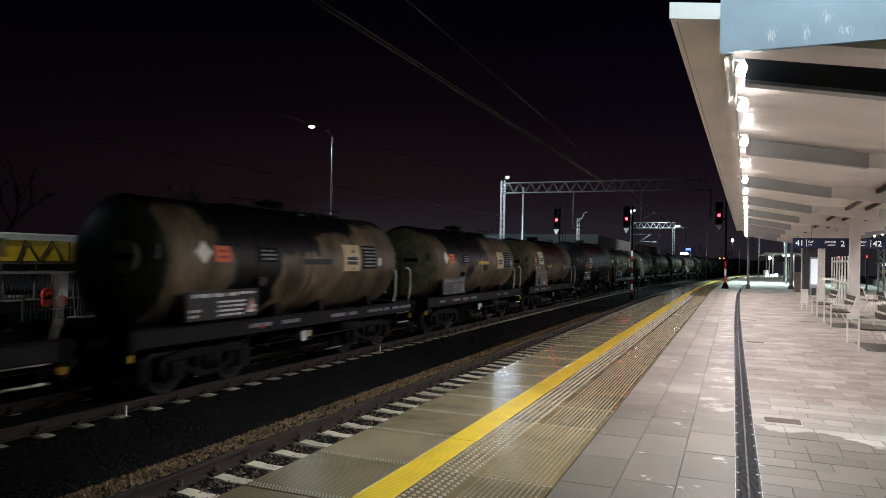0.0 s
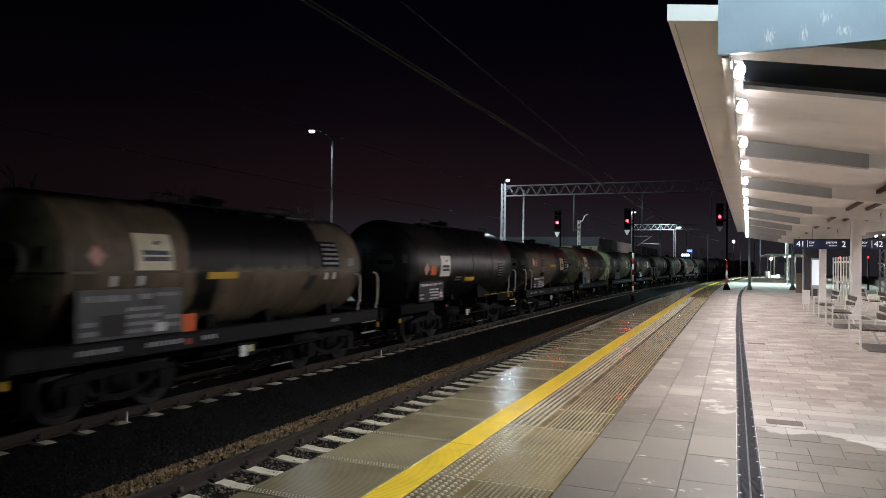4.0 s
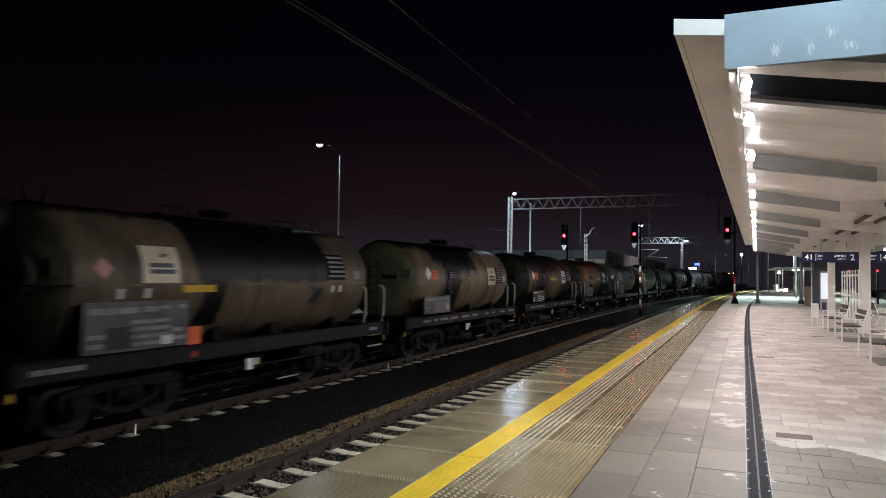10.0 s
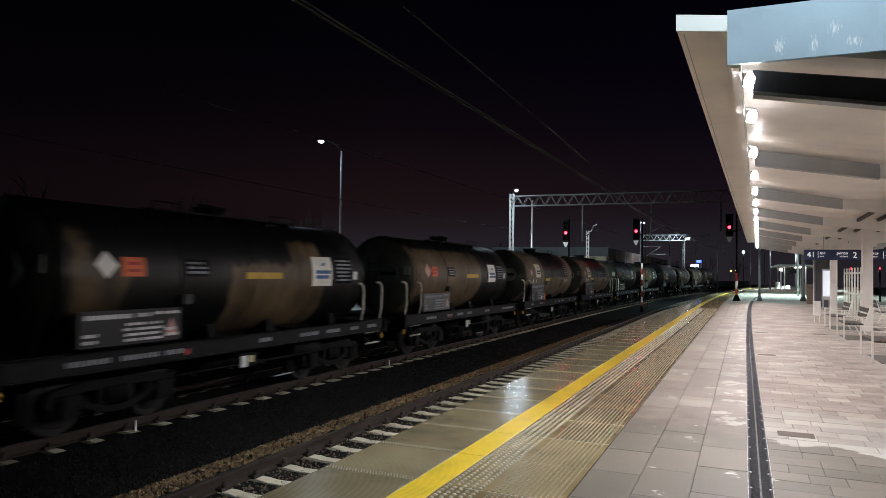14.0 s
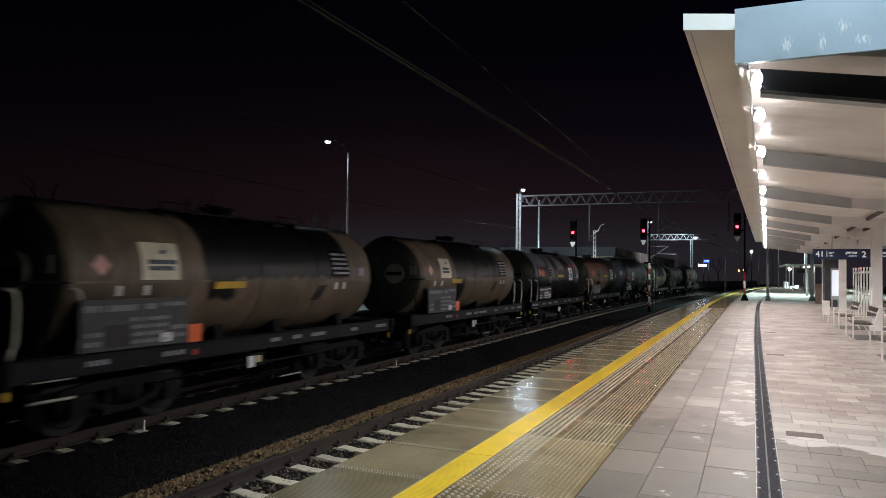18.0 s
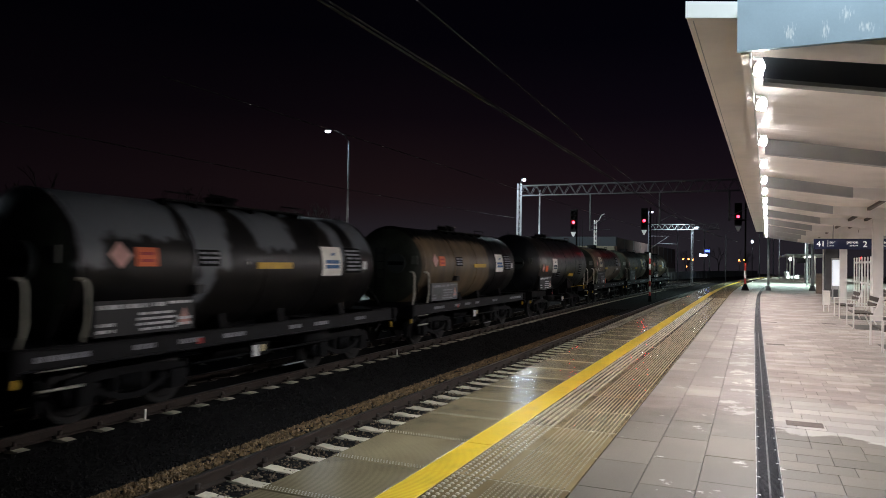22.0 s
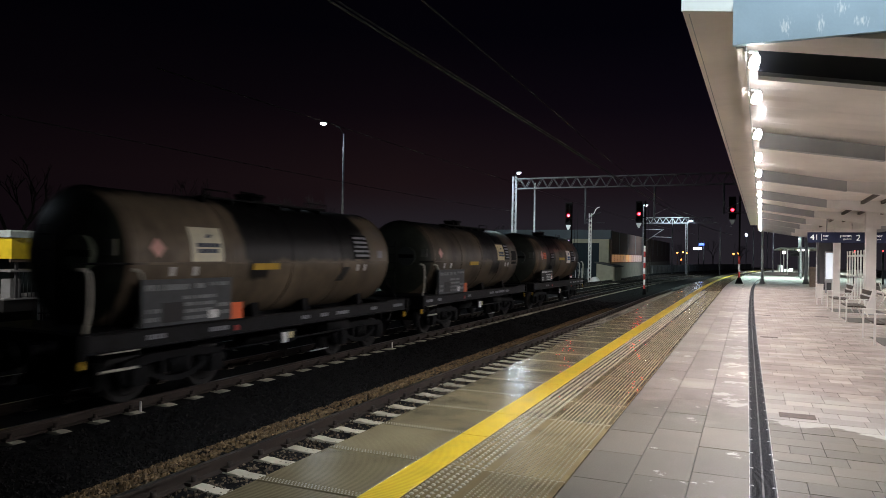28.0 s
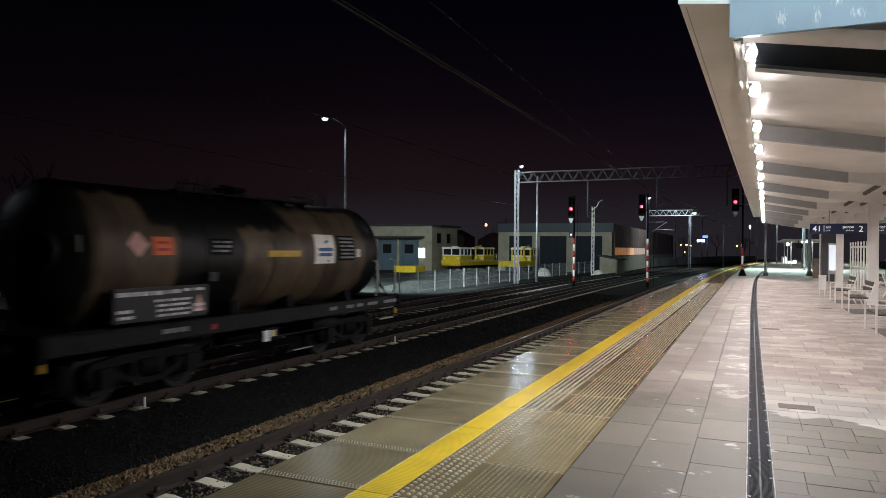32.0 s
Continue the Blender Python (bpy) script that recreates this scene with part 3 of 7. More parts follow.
far_l = Shape()
for c, (x0, x1) in enumerate(COLS):
    y = -2.0 + (0.0, 0.27, 0.55)[c]
    while y < 75:
        ln = 0.84
        ym = y + ln / 2
        # each strip takes its share of the widening
        xa = x0 + bend(ym) + (swing(ym) - bend(ym)) * c / 3
        xb = x1 + bend(ym) + (swing(ym) - bend(ym)) * (c + 1) / 3
        if y < 34:
            paver(xa, xb, y, y + ln, PAVER, platform)
        else:
            far_l.slab(xa, xb - 0.007, y, y + ln - 0.007, -0.08, 0, 0.005)
        y += ln
tagged(part("distant_damp_pavers", far_l, PAVER, platform), kind="stuff")
far_r, far_wet = Shape(), Shape()
y = -1.9
while y < 75:
    d = 0.29
    x = 0.178 + swing(y) - bend(y)
    ln = rnd.choice((0.15, 0.22, 0.30, 0.44))
    while x < 10.9:
        x0, x1 = x, x + ln
        if x1 - x0 > 0.06:
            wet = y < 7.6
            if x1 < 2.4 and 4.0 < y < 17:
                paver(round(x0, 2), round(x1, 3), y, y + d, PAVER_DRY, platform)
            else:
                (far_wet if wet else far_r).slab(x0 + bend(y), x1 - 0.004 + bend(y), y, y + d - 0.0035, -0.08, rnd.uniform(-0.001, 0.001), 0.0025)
        x = x1
        ln = rnd.choice((0.29, 0.29, 0.44, 0.44, 0.58))
    y += d
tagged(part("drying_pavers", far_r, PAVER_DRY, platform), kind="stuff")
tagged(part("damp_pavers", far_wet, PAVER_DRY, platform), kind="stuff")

# drainage channel with its grating
s = Shape().loft([[(x + swing(y), y, z) for x, z in ((-0.008, -0.12), (0.176, -0.12), (0.176, -0.035), (-0.008, -0.035))] for y in [Y_BACK, 0, 8] + [14 + 2 * k for k in range(26)]], smooth=False)
drain = thing("drain_channel", "long black iron drainage channel set in the paving", "drain", kind="structure", shape=s, material=BLACK)
g = Shape()
g.box(-0.089, -0.077, -0.25, 0.248, -0.04, 0.001)
g.box(0.077, 0.089, -0.25, 0.248, -0.04, 0.001)
for j in range(20):
    yy = -0.245 + 0.025 * j
    g.box(-0.077, -0.006, yy, yy + 0.011, -0.03, -0.002)
    g.box(0.006, 0.077, yy, yy + 0.011, -0.03, -0.002)
g.box(-0.006, 0.006, -0.25, 0.248, -0.03, -0.006)
GRATE = g.mesh("grating")
# row of teeth paler than the grating, down its middle
teeth = Shape()
for j in range(20):
    teeth.box(-0.0085, 0.0085, -0.244 + 0.025 * j, -0.234 + 0.025 * j, -0.006, -0.001)
TEETH = teeth.mesh("teeth")
TEETH.materials.append(surface("worn_grating_teeth", (0.13, 0.13, 0.14), 0.45, 0.3, scale=9, vary=0.6, coord="Position"))
fr = Shape().box(-0.098, -0.092, -0.25, 0.248, -0.03, 0.0015).box(0.092, 0.098, -0.25, 0.248, -0.03, 0.0015)
FRAME_EDGE = fr.mesh("frame_edge")
FRAME_EDGE.materials.append(surface("chalky_drain_edge", (0.40, 0.39, 0.37), 0.7, scale=7, vary=0.9, coord="Position"))
GRATE.materials.append(DRAIN)
bolt = Shape()
for sx in (-1, 1):
    bolt.cyl((sx * 0.074, 0.2, -0.01), (sx * 0.074, 0.2, 0.003), 0.009, 8)
    bolt.box(min(sx * 0.074, sx * 0.09), max(sx * 0.074, sx * 0.09), 0.196, 0.204, -0.01, 0.0025)
BOLT = bolt.mesh("bolt")
BOLT.materials.append(STEEL)
for i in range(110):
    yc = 0.25 + 0.5 * i
    ob = part("grating", GRATE, None, drain)
    ob.matrix_world = pose(0.084 + swing(yc), yc, 0, 0, 0, -math.degrees(math.atan(2 * (swing(yc + 0.25) - swing(yc - 0.25)))))
    if yc < 20:
        part("bolt", BOLT, None, ob, "bright steel bolts")
        part("teeth", TEETH, None, ob, "row of pale teeth")
        part("frame_edge", FRAME_EDGE, None, ob, "chalky drain edge")
# service covers in the paving
COVER = surface("rusty_cover", (0.11, 0.085, 0.07), 0.8, scale=12, vary=0.4, bump=0.4)
cov = Shape().slab(-0.185, 0.185, -0.13, 0.13, -0.02, 0.004, 0.004)
for x, y in ((0.485, 8.8), (0.42, 17.4), (0.45, 24.2), (2.1, 24.6)):
    c = thing("service_cover", "rusty brown iron service cover flush with the paving", "cover", pose(x, y, 0.0), "service covers", shape=cov, material=COVER)

# ---------------------------------------------------------------- canopy over the island platform
MID = 3.55
BEAMS = [7.45 + 5.35 * i for i in range(9)]
Y0C, Y1C = 7.2, 54.2
canopy = thing("canopy", "long white platform canopy sloping down to a central row of columns", "canopy")


def skew(y):
    """The roof runs a little askew to the paving."""
    return 0.017 * (y - 7.2)


def along(profile, ys=(Y0C, Y1C)):
    return Shape().loft([[(x + skew(y), y, z) for x, z in profile] for y in ys], smooth=False)


def roof_half(side):
    def X(x):
        return MID + side * (x - MID)
    so = Shape()
    n = 240
    rows_ = [[], [], []]
    for i in range(n + 1):
        y = Y0C + 0.05 + (Y1C - Y0C - 0.05) * i / n
        dz = 0.018 if (i % 6) < 3 else 0.0
        for r_, (x, z) in zip(rows_, ((-0.10, 3.87), (1.85, 3.56), (MID, 3.45))):
            r_.append((X(x) + skew(y), y, z + dz))
    so.loft(rows_, smooth=False, closed=False, caps=False)
    lip = Shape()
    for y in (Y0C + 0.004, Y0C + 0.049):
        lip.v += [(X(x) + skew(y), y, z) for x, z in ((-0.10, 3.87), (1.85, 3.56), (MID, 3.45), (MID, 3.78), (1.85, 3.78), (-0.10, 3.90))]
    lip.f = [(0, 1, 4, 5), (1, 2, 3, 4), (11, 10, 7, 6), (10, 9, 8, 7), (0, 6, 7, 1), (1, 7, 8, 2)]
    lip.s = [False] * 6
    part("soffit_end", lip, WHITE_PANEL, canopy)
    if side > 0:
        so.f = [tuple(reversed(q)) for q in so.f]
    part("soffit", so, WHITE_PANEL, canopy, "ribbed off-white ceiling panels")
    part("roof_sheet", along([(X(-0.66), 4.34), (X(MID), 3.75), (X(MID), 3.62), (X(-0.66), 4.30)], (Y0C + 0.35, Y1C)), CANOPY_STEEL, canopy)
    prof_g = [(-0.66, 4.29), (-0.66, 4.14), (-0.17, 4.14), (-0.17, 4.29)]
    ga = Shape().loft([[(X(x) + skew(y), y + (0.41 * (x + 0.66) if y < 10 else 0), z) for x, z in prof_g] for y in (Y0C, Y1C)], smooth=False)
    part("gutter_casing", ga, WHITE_PANEL, canopy, "off-white edge casing")
    part("casing_seam", along([(X(-0.61), 4.136), (X(-0.60), 4.136), (X(-0.60), 4.139), (X(-0.61), 4.139)], (Y0C + 0.1, Y1C)), CANOPY_STEEL, canopy)
    part("edge_plate", along([(X(-0.168), 3.73), (X(-0.10), 3.73), (X(-0.10), 4.28), (X(-0.168), 4.28)], (Y0C + 0.02, Y1C)), WHITE_PANEL, canopy, "off-white hanging edge plate")
    ge = Shape().loft([[(X(x), Y0C + 0.41 * (x + 0.66) + dy, z) for dy, z in ((-0.03, 4.135), (-0.003, 4.135), (-0.003, 4.295), (-0.03, 4.295))] for x in (-0.665, -0.2)], smooth=False)
    part("gutter_end", ge, GUTTER_WHITE, canopy, "white gutter end plate")
    part("light_rail", along([(X(-0.097), 3.70), (X(-0.080), 3.70), (X(-0.080), 3.80), (X(-0.097), 3.80)], (Y0C + 0.05, Y1C)), GUTTER_WHITE, canopy, "white light track")
    me = Shape().box(min(0.0, -0.085 * side), max(0.0, -0.085 * side), -0.02, 0.02, 0.077, 0.10).cyl((0, 0, 0.0765), (0, 0, 0.10), 0.03, 10).mesh("light_fitting")
    me.materials.append(GUTTER_WHITE)
    le = Shape().loft([[(r * math.cos(k * math.pi / 9), r * math.sin(k * math.pi / 9), z) for k in range(18)]
                       for r, z in ((0.0505, -0.0605), (0.055, -0.042), (0.058, -0.010), (0.055, 0.022), (0.044, 0.050), (0.026, 0.0755))], caps=False).mesh("light_drum")
    le.materials.append(LED_DRUM)
    ld = Shape().add([(0.0502 * math.cos(k * math.pi / 9), 0.0502 * math.sin(k * math.pi / 9), -0.060) for k in range(18)], [tuple(reversed(range(18)))]).mesh("light_diffuser")
    ld.materials.append(LED_WARM)
    for y in [7.42] + [9.1 + 2.67 * i for i in range(16)]:
        ob = part("light_fitting", me, None, canopy, "white round light fitting")
        ob.matrix_world = pose(X(0.0) + skew(y), y, 3.645, 0, 13 * side, 0)
        part("light_drum", le, None, ob, "glowing frosted drum")
        part("light_diffuser", ld, None, ob, "bright warm white diffuser")


roof_half(1)
roof_half(-1)
# end panel of the roof, facing along the platform
part("fascia", Shape().box(-0.2, 2 * MID + 0.2, Y0C - 0.06, Y0C - 0.002, 3.745, 4.265), FASCIA, canopy, "pale blue-grey end panel with peeling spots")
# canopy steel darkened: the fascia's shade is put into the end beam's colour
SHADED_BEAM = surface("first_beam_steel", (0.065, 0.072, 0.088), 0.5, 0.1, scale=2, vary=0.15, bump=0.03)
for i, y in enumerate(BEAMS):
    b = skew(y)
    for side in (1, -1):
        bm, bm2 = Shape(), Shape()

        def section(x, z0, z1, w):
            xx = MID + side * (x - MID) + b
            return [(xx, y - w, z0), (xx, y + w, z0), (xx, y + w, z1), (xx, y - w, z1)]
        a0, a1, c0, c1 = (3.605, 3.845, 3.31, 3.525) if i else (3.535, 3.74, 3.208, 3.434)
        bm.loft([section(0.02, a0, a1, 0.07), section(1.80, c0, c1, 0.07)], smooth=False)
        bm2.loft([section(1.802, c0 - 0.005, c1, 0.085), section(MID - 0.02, c0 - 0.24, c1 - 0.10, 0.085)], smooth=False)
        part("beam", bm, CANOPY_STEEL if i else SHADED_BEAM, canopy, "tapered grey steel beam" if i else "end beam coloured dark for the shade behind the fascia")
        part("haunch", bm2, COLUMN if i else SHADED_BEAM, canopy, "lighter grey beam haunch")
        th = 0.013 if i else 0.038
        fl = Shape().loft([section(0.02, a0 - th, a0 - 0.001, 0.085), section(1.80, c0 - th, c0 - 0.001, 0.085)], smooth=False)
        part("flange", fl, CANOPY_STEEL, canopy)
for i in range(4):
    y = 15.3 + 11.3 * i
    x = 3.31 + skew(y)
    col = part("column", Shape().slab(x - 0.145, x + 0.145, y - 0.145, y + 0.145, 0.031, 3.44, 0.01), COLUMN, canopy, "square light grey column")
    part("column_foot", Shape().slab(x - 0.21, x + 0.21, y - 0.19, y + 0.19, 0.0, 0.03, 0.01), STEEL, col)
for x in (2.7, 3.2, 2 * MID - 2.7, 2 * MID - 3.2):
    part("purlin", along([(x - 0.04, 3.38), (x + 0.04, 3.38), (x + 0.04, 3.46), (x - 0.04, 3.46)], (Y0C + 0.2, Y1C)), DARK_WOOD, canopy)

# lamp post on the platform beside the viewer, whose cool light falls on the roof's end panel
LAMP_POST = (2.7, 5.4)
spot_lamp("platform_lamp_light", (LAMP_POST[0] - 1.2, LAMP_POST[1], 8.6), (0.2, 7.6, 3.0), 2700, (0.86, 0.95, 1.0), 78, 0.5)


# ---------------------------------------------------------------- the goods train of tank wagons
def tank_paint(name, colour, dirt, bands, stain=(0.004, 0.0038, 0.0038), wander=0.5, gloss=0.40, spec=0.30, dome=(0.045, 0.051, 0.036), half=4.335, soot=0.80):
    """Weathered paint. bands: stretches (y0, y1, lowest z) of the shell over which spilled product has dried;
    full-length ones also paint shade onto the crown.
    """
    m, nt, b = nodes_of(name)
    tc = nt.nodes.new("ShaderNodeTexCoord")
    oi = nt.nodes.new("ShaderNodeObjectInfo")

    def math_(op, a, b_=None, c=None):
        n = nt.nodes.new("ShaderNodeMath")
        n.operation = op
        for k, v in enumerate((a, b_, c)):
            if v is None:
                continue
            if isinstance(v, (int, float)):
                n.inputs[k].default_value = v
            else:
                nt.links.new(v, n.inputs[k])
        return n.outputs[0]

    def step(v, edge, soft):
        n = nt.nodes.new("ShaderNodeMapRange")
        n.inputs["From Min"].default_value, n.inputs["From Max"].default_value = edge, edge + soft
        nt.links.new(v, n.inputs["Value"])
        return n.outputs[0]
    sh = nt.nodes.new("ShaderNodeVectorMath")
    sh.operation = "ADD"
    cmb = nt.nodes.new("ShaderNodeCombineXYZ")
    nt.links.new(math_("MULTIPLY", oi.outputs["Random"], 40.0), cmb.inputs["Y"])
    nt.links.new(tc.outputs["Object"], sh.inputs[0])
    nt.links.new(cmb.outputs[0], sh.inputs[1])

    def noise_(scale, detail, stretch=None):
        n = nt.nodes.new("ShaderNodeTexNoise")
        n.inputs["Scale"].default_value, n.inputs["Detail"].default_value = scale, detail
        if stretch:
            mp = nt.nodes.new("ShaderNodeMapping")
            mp.inputs["Scale"].default_value = stretch
            nt.links.new(sh.outputs[0], mp.inputs["Vector"])
            nt.links.new(mp.outputs[0], n.inputs["Vector"])
        else:
            nt.links.new(sh.outputs[0], n.inputs["Vector"])
        return n.outputs["Fac"]
    big, mid, fine, streak = noise_(1.1, 5), noise_(3.5, 6), noise_(40, 3), noise_(1.0, 4, (0.2, 5.0, 0.25))
    base = ramp(nt, mid, [(0.3, tuple(c * 0.72 for c in colour)), (0.55, colour), (0.75, tuple(c * 1.15 for c in colour))]).outputs[0]
    base = mixed(nt, ramp(nt, streak, [(0.35, (0,) * 3), (0.8, (0.4,) * 3)]).outputs[0], base, dirt)
    grime = noise_(0.9, 7, (1.0, 1.3, 0.9))
    base = mixed(nt, ramp(nt, grime, [(0.40, (0,) * 3), (0.66, (soot,) * 3)]).outputs[0], base, (0.018, 0.016, 0.014))
    sep = nt.nodes.new("ShaderNodeSeparateXYZ")
    nt.links.new(tc.outputs["Object"], sep.inputs[0])
    yy = math_("MULTIPLY_ADD", math_("SUBTRACT", big, 0.5), wander * 4.0, sep.outputs["Y"])
    zz = math_("MULTIPLY_ADD", math_("SUBTRACT", streak, 0.5), wander * 0.7, math_("MULTIPLY_ADD", math_("SUBTRACT", mid, 0.5), wander * 2.2, sep.outputs["Z"]))
    for y0, y1, z0 in bands:
        inside = math_("MULTIPLY", step(yy, y0, 0.12), math_("SUBTRACT", 1.0, step(yy, y1, 0.12)))
        inside = math_("MULTIPLY", inside, step(zz, z0, 0.10))
        base = mixed(nt, inside, base, stain)
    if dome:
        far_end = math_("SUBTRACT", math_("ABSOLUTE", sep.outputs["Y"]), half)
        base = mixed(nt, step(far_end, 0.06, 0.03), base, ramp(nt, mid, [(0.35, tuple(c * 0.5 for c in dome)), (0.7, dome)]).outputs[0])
    nt.links.new(base, b.inputs["Base Color"])
    b.inputs["Specular IOR Level"].default_value = spec
    rr = nt.nodes.new("ShaderNodeMapRange")
    rr.inputs["To Min"].default_value, rr.inputs["To Max"].default_value = gloss - 0.12, gloss + 0.25
    nt.links.new(mid, rr.inputs["Value"])
    nt.links.new(rr.outputs[0], b.inputs["Roughness"])
    bp = nt.nodes.new("ShaderNodeBump")
    bp.inputs["Strength"].default_value, bp.inputs["Distance"].default_value = 0.12, 0.02
    nt.links.new(fine, bp.inputs["Height"])
    nt.links.new(bp.outputs[0], b.inputs["Normal"])
    return m


BEIGE, BEIGE_DIRT = (0.2376, 0.1848, 0.1188), (0.0792, 0.06204, 0.04224)
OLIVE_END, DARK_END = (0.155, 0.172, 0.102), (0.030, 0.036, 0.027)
TWO_TONE, TWO_TONE_DIRT = (0.1848, 0.1452, 0.1003), (0.0726, 0.05742, 0.04158)
BROWN, BROWN_DIRT = (0.165, 0.1175, 0.06402), (0.0462, 0.03432, 0.02112)
# bands from -5 to 5 mix spill with shade painted along the crown
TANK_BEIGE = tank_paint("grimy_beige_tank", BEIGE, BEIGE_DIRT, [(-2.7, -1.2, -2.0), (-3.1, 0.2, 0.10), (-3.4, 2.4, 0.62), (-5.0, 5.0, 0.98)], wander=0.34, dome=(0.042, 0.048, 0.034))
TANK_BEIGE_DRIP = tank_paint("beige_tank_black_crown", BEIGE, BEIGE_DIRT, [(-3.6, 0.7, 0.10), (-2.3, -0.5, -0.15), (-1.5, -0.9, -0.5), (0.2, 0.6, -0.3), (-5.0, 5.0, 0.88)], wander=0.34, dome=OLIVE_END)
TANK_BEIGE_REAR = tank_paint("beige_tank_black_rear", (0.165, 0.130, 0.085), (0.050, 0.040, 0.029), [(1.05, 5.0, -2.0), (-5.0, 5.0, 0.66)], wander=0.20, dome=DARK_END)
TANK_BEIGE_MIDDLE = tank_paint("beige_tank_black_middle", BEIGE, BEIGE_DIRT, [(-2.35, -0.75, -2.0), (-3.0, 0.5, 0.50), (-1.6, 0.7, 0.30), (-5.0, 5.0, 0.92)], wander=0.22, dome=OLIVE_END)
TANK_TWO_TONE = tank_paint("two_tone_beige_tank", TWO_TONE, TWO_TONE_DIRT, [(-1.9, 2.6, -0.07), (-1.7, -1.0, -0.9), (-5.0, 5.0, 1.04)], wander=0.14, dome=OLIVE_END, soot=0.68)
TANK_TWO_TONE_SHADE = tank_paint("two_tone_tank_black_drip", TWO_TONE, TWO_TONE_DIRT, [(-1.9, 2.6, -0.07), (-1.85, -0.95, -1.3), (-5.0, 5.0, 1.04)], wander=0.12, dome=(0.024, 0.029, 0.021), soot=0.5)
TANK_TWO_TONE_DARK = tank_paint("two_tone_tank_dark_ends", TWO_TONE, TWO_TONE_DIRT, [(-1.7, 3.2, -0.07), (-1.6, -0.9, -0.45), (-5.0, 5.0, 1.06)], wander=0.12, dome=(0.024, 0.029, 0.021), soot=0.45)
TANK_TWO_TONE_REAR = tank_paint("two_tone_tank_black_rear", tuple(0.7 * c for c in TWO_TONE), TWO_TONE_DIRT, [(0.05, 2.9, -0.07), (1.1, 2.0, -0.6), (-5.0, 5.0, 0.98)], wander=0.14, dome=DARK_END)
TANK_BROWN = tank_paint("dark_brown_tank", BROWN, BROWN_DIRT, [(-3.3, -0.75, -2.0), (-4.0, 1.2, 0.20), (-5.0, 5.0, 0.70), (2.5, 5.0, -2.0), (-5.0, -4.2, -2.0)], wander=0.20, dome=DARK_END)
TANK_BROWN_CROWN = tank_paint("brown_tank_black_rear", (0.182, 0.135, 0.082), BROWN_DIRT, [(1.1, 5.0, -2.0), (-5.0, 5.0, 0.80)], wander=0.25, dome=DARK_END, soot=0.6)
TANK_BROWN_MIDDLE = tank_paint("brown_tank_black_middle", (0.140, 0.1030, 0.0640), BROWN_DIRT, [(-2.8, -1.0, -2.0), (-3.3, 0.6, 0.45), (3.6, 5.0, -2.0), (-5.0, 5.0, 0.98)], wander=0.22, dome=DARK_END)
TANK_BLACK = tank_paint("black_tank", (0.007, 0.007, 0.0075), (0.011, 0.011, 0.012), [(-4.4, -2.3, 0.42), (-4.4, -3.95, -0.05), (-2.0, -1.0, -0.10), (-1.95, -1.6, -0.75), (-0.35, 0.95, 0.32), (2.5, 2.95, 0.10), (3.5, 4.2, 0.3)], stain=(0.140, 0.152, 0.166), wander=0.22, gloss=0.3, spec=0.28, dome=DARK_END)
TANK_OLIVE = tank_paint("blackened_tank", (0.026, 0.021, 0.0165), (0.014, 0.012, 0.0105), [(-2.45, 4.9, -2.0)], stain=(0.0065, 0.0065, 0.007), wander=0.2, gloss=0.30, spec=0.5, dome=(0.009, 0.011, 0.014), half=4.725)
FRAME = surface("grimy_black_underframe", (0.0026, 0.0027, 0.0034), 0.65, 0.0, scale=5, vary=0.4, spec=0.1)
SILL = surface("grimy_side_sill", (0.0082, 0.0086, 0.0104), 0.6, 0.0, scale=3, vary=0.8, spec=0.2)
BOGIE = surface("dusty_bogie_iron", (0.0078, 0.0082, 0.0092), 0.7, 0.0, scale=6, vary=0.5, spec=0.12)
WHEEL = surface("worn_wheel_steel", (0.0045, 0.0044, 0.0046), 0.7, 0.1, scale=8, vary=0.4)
BOARD = surface("dark_grey_data_board", (0.0168, 0.018, 0.0198), 0.6, scale=5, vary=0.3)
BOARD_GREY = surface("blue_grey_data_board", (0.045, 0.051, 0.056), 0.6, scale=5, vary=0.4)
BOARD_PALE = surface("pale_smeared_data_board", (0.068, 0.075, 0.081), 0.36, scale=3, vary=0.5)
BOARD_END = surface("small_pale_board", (0.10, 0.11, 0.095), 0.6, scale=8, vary=0.3)
BAR_DIM = surface("faded_lettering_bar", (0.20, 0.215, 0.225), 0.6, scale=9, vary=0.35)
DISC_DARK = surface("blackened_round_disc", (0.020, 0.026, 0.026), 0.6, scale=6, vary=0.3)
BAR_WHITE = surface("white_lettering_bar", (0.72, 0.73, 0.74), 0.6, scale=9, vary=0.25)
BAR_GREY = surface("worn_white_lettering_bar", (0.27, 0.28, 0.31), 0.6, scale=9, vary=0.3)
PLATE_WHITE = surface("white_owner_plate", (0.84, 0.84, 0.78), 0.5, scale=4, vary=0.12)
PLATE_CREAM = surface("cream_owner_plate", (0.62, 0.53, 0.30), 0.5, scale=4, vary=0.2)
PLATE_PALE = surface("pale_owner_plate", (0.68, 0.65, 0.50), 0.5, scale=4, vary=0.15)
PLATE_BLUE = surface("blue_lettering_bar", (0.03, 0.13, 0.34), 0.5, scale=4, vary=0.2)
PLATE_NAVY = surface("navy_lettering_bar", (0.03, 0.05, 0.09), 0.5, scale=4, vary=0.2)
PLATE_YELLOW = surface("yellow_plate", (0.60, 0.38, 0.03), 0.5, scale=4, vary=0.2)
PLATE_FADED = surface("faded_yellow_plate", (0.24, 0.17, 0.06), 0.6, scale=6, vary=0.4)
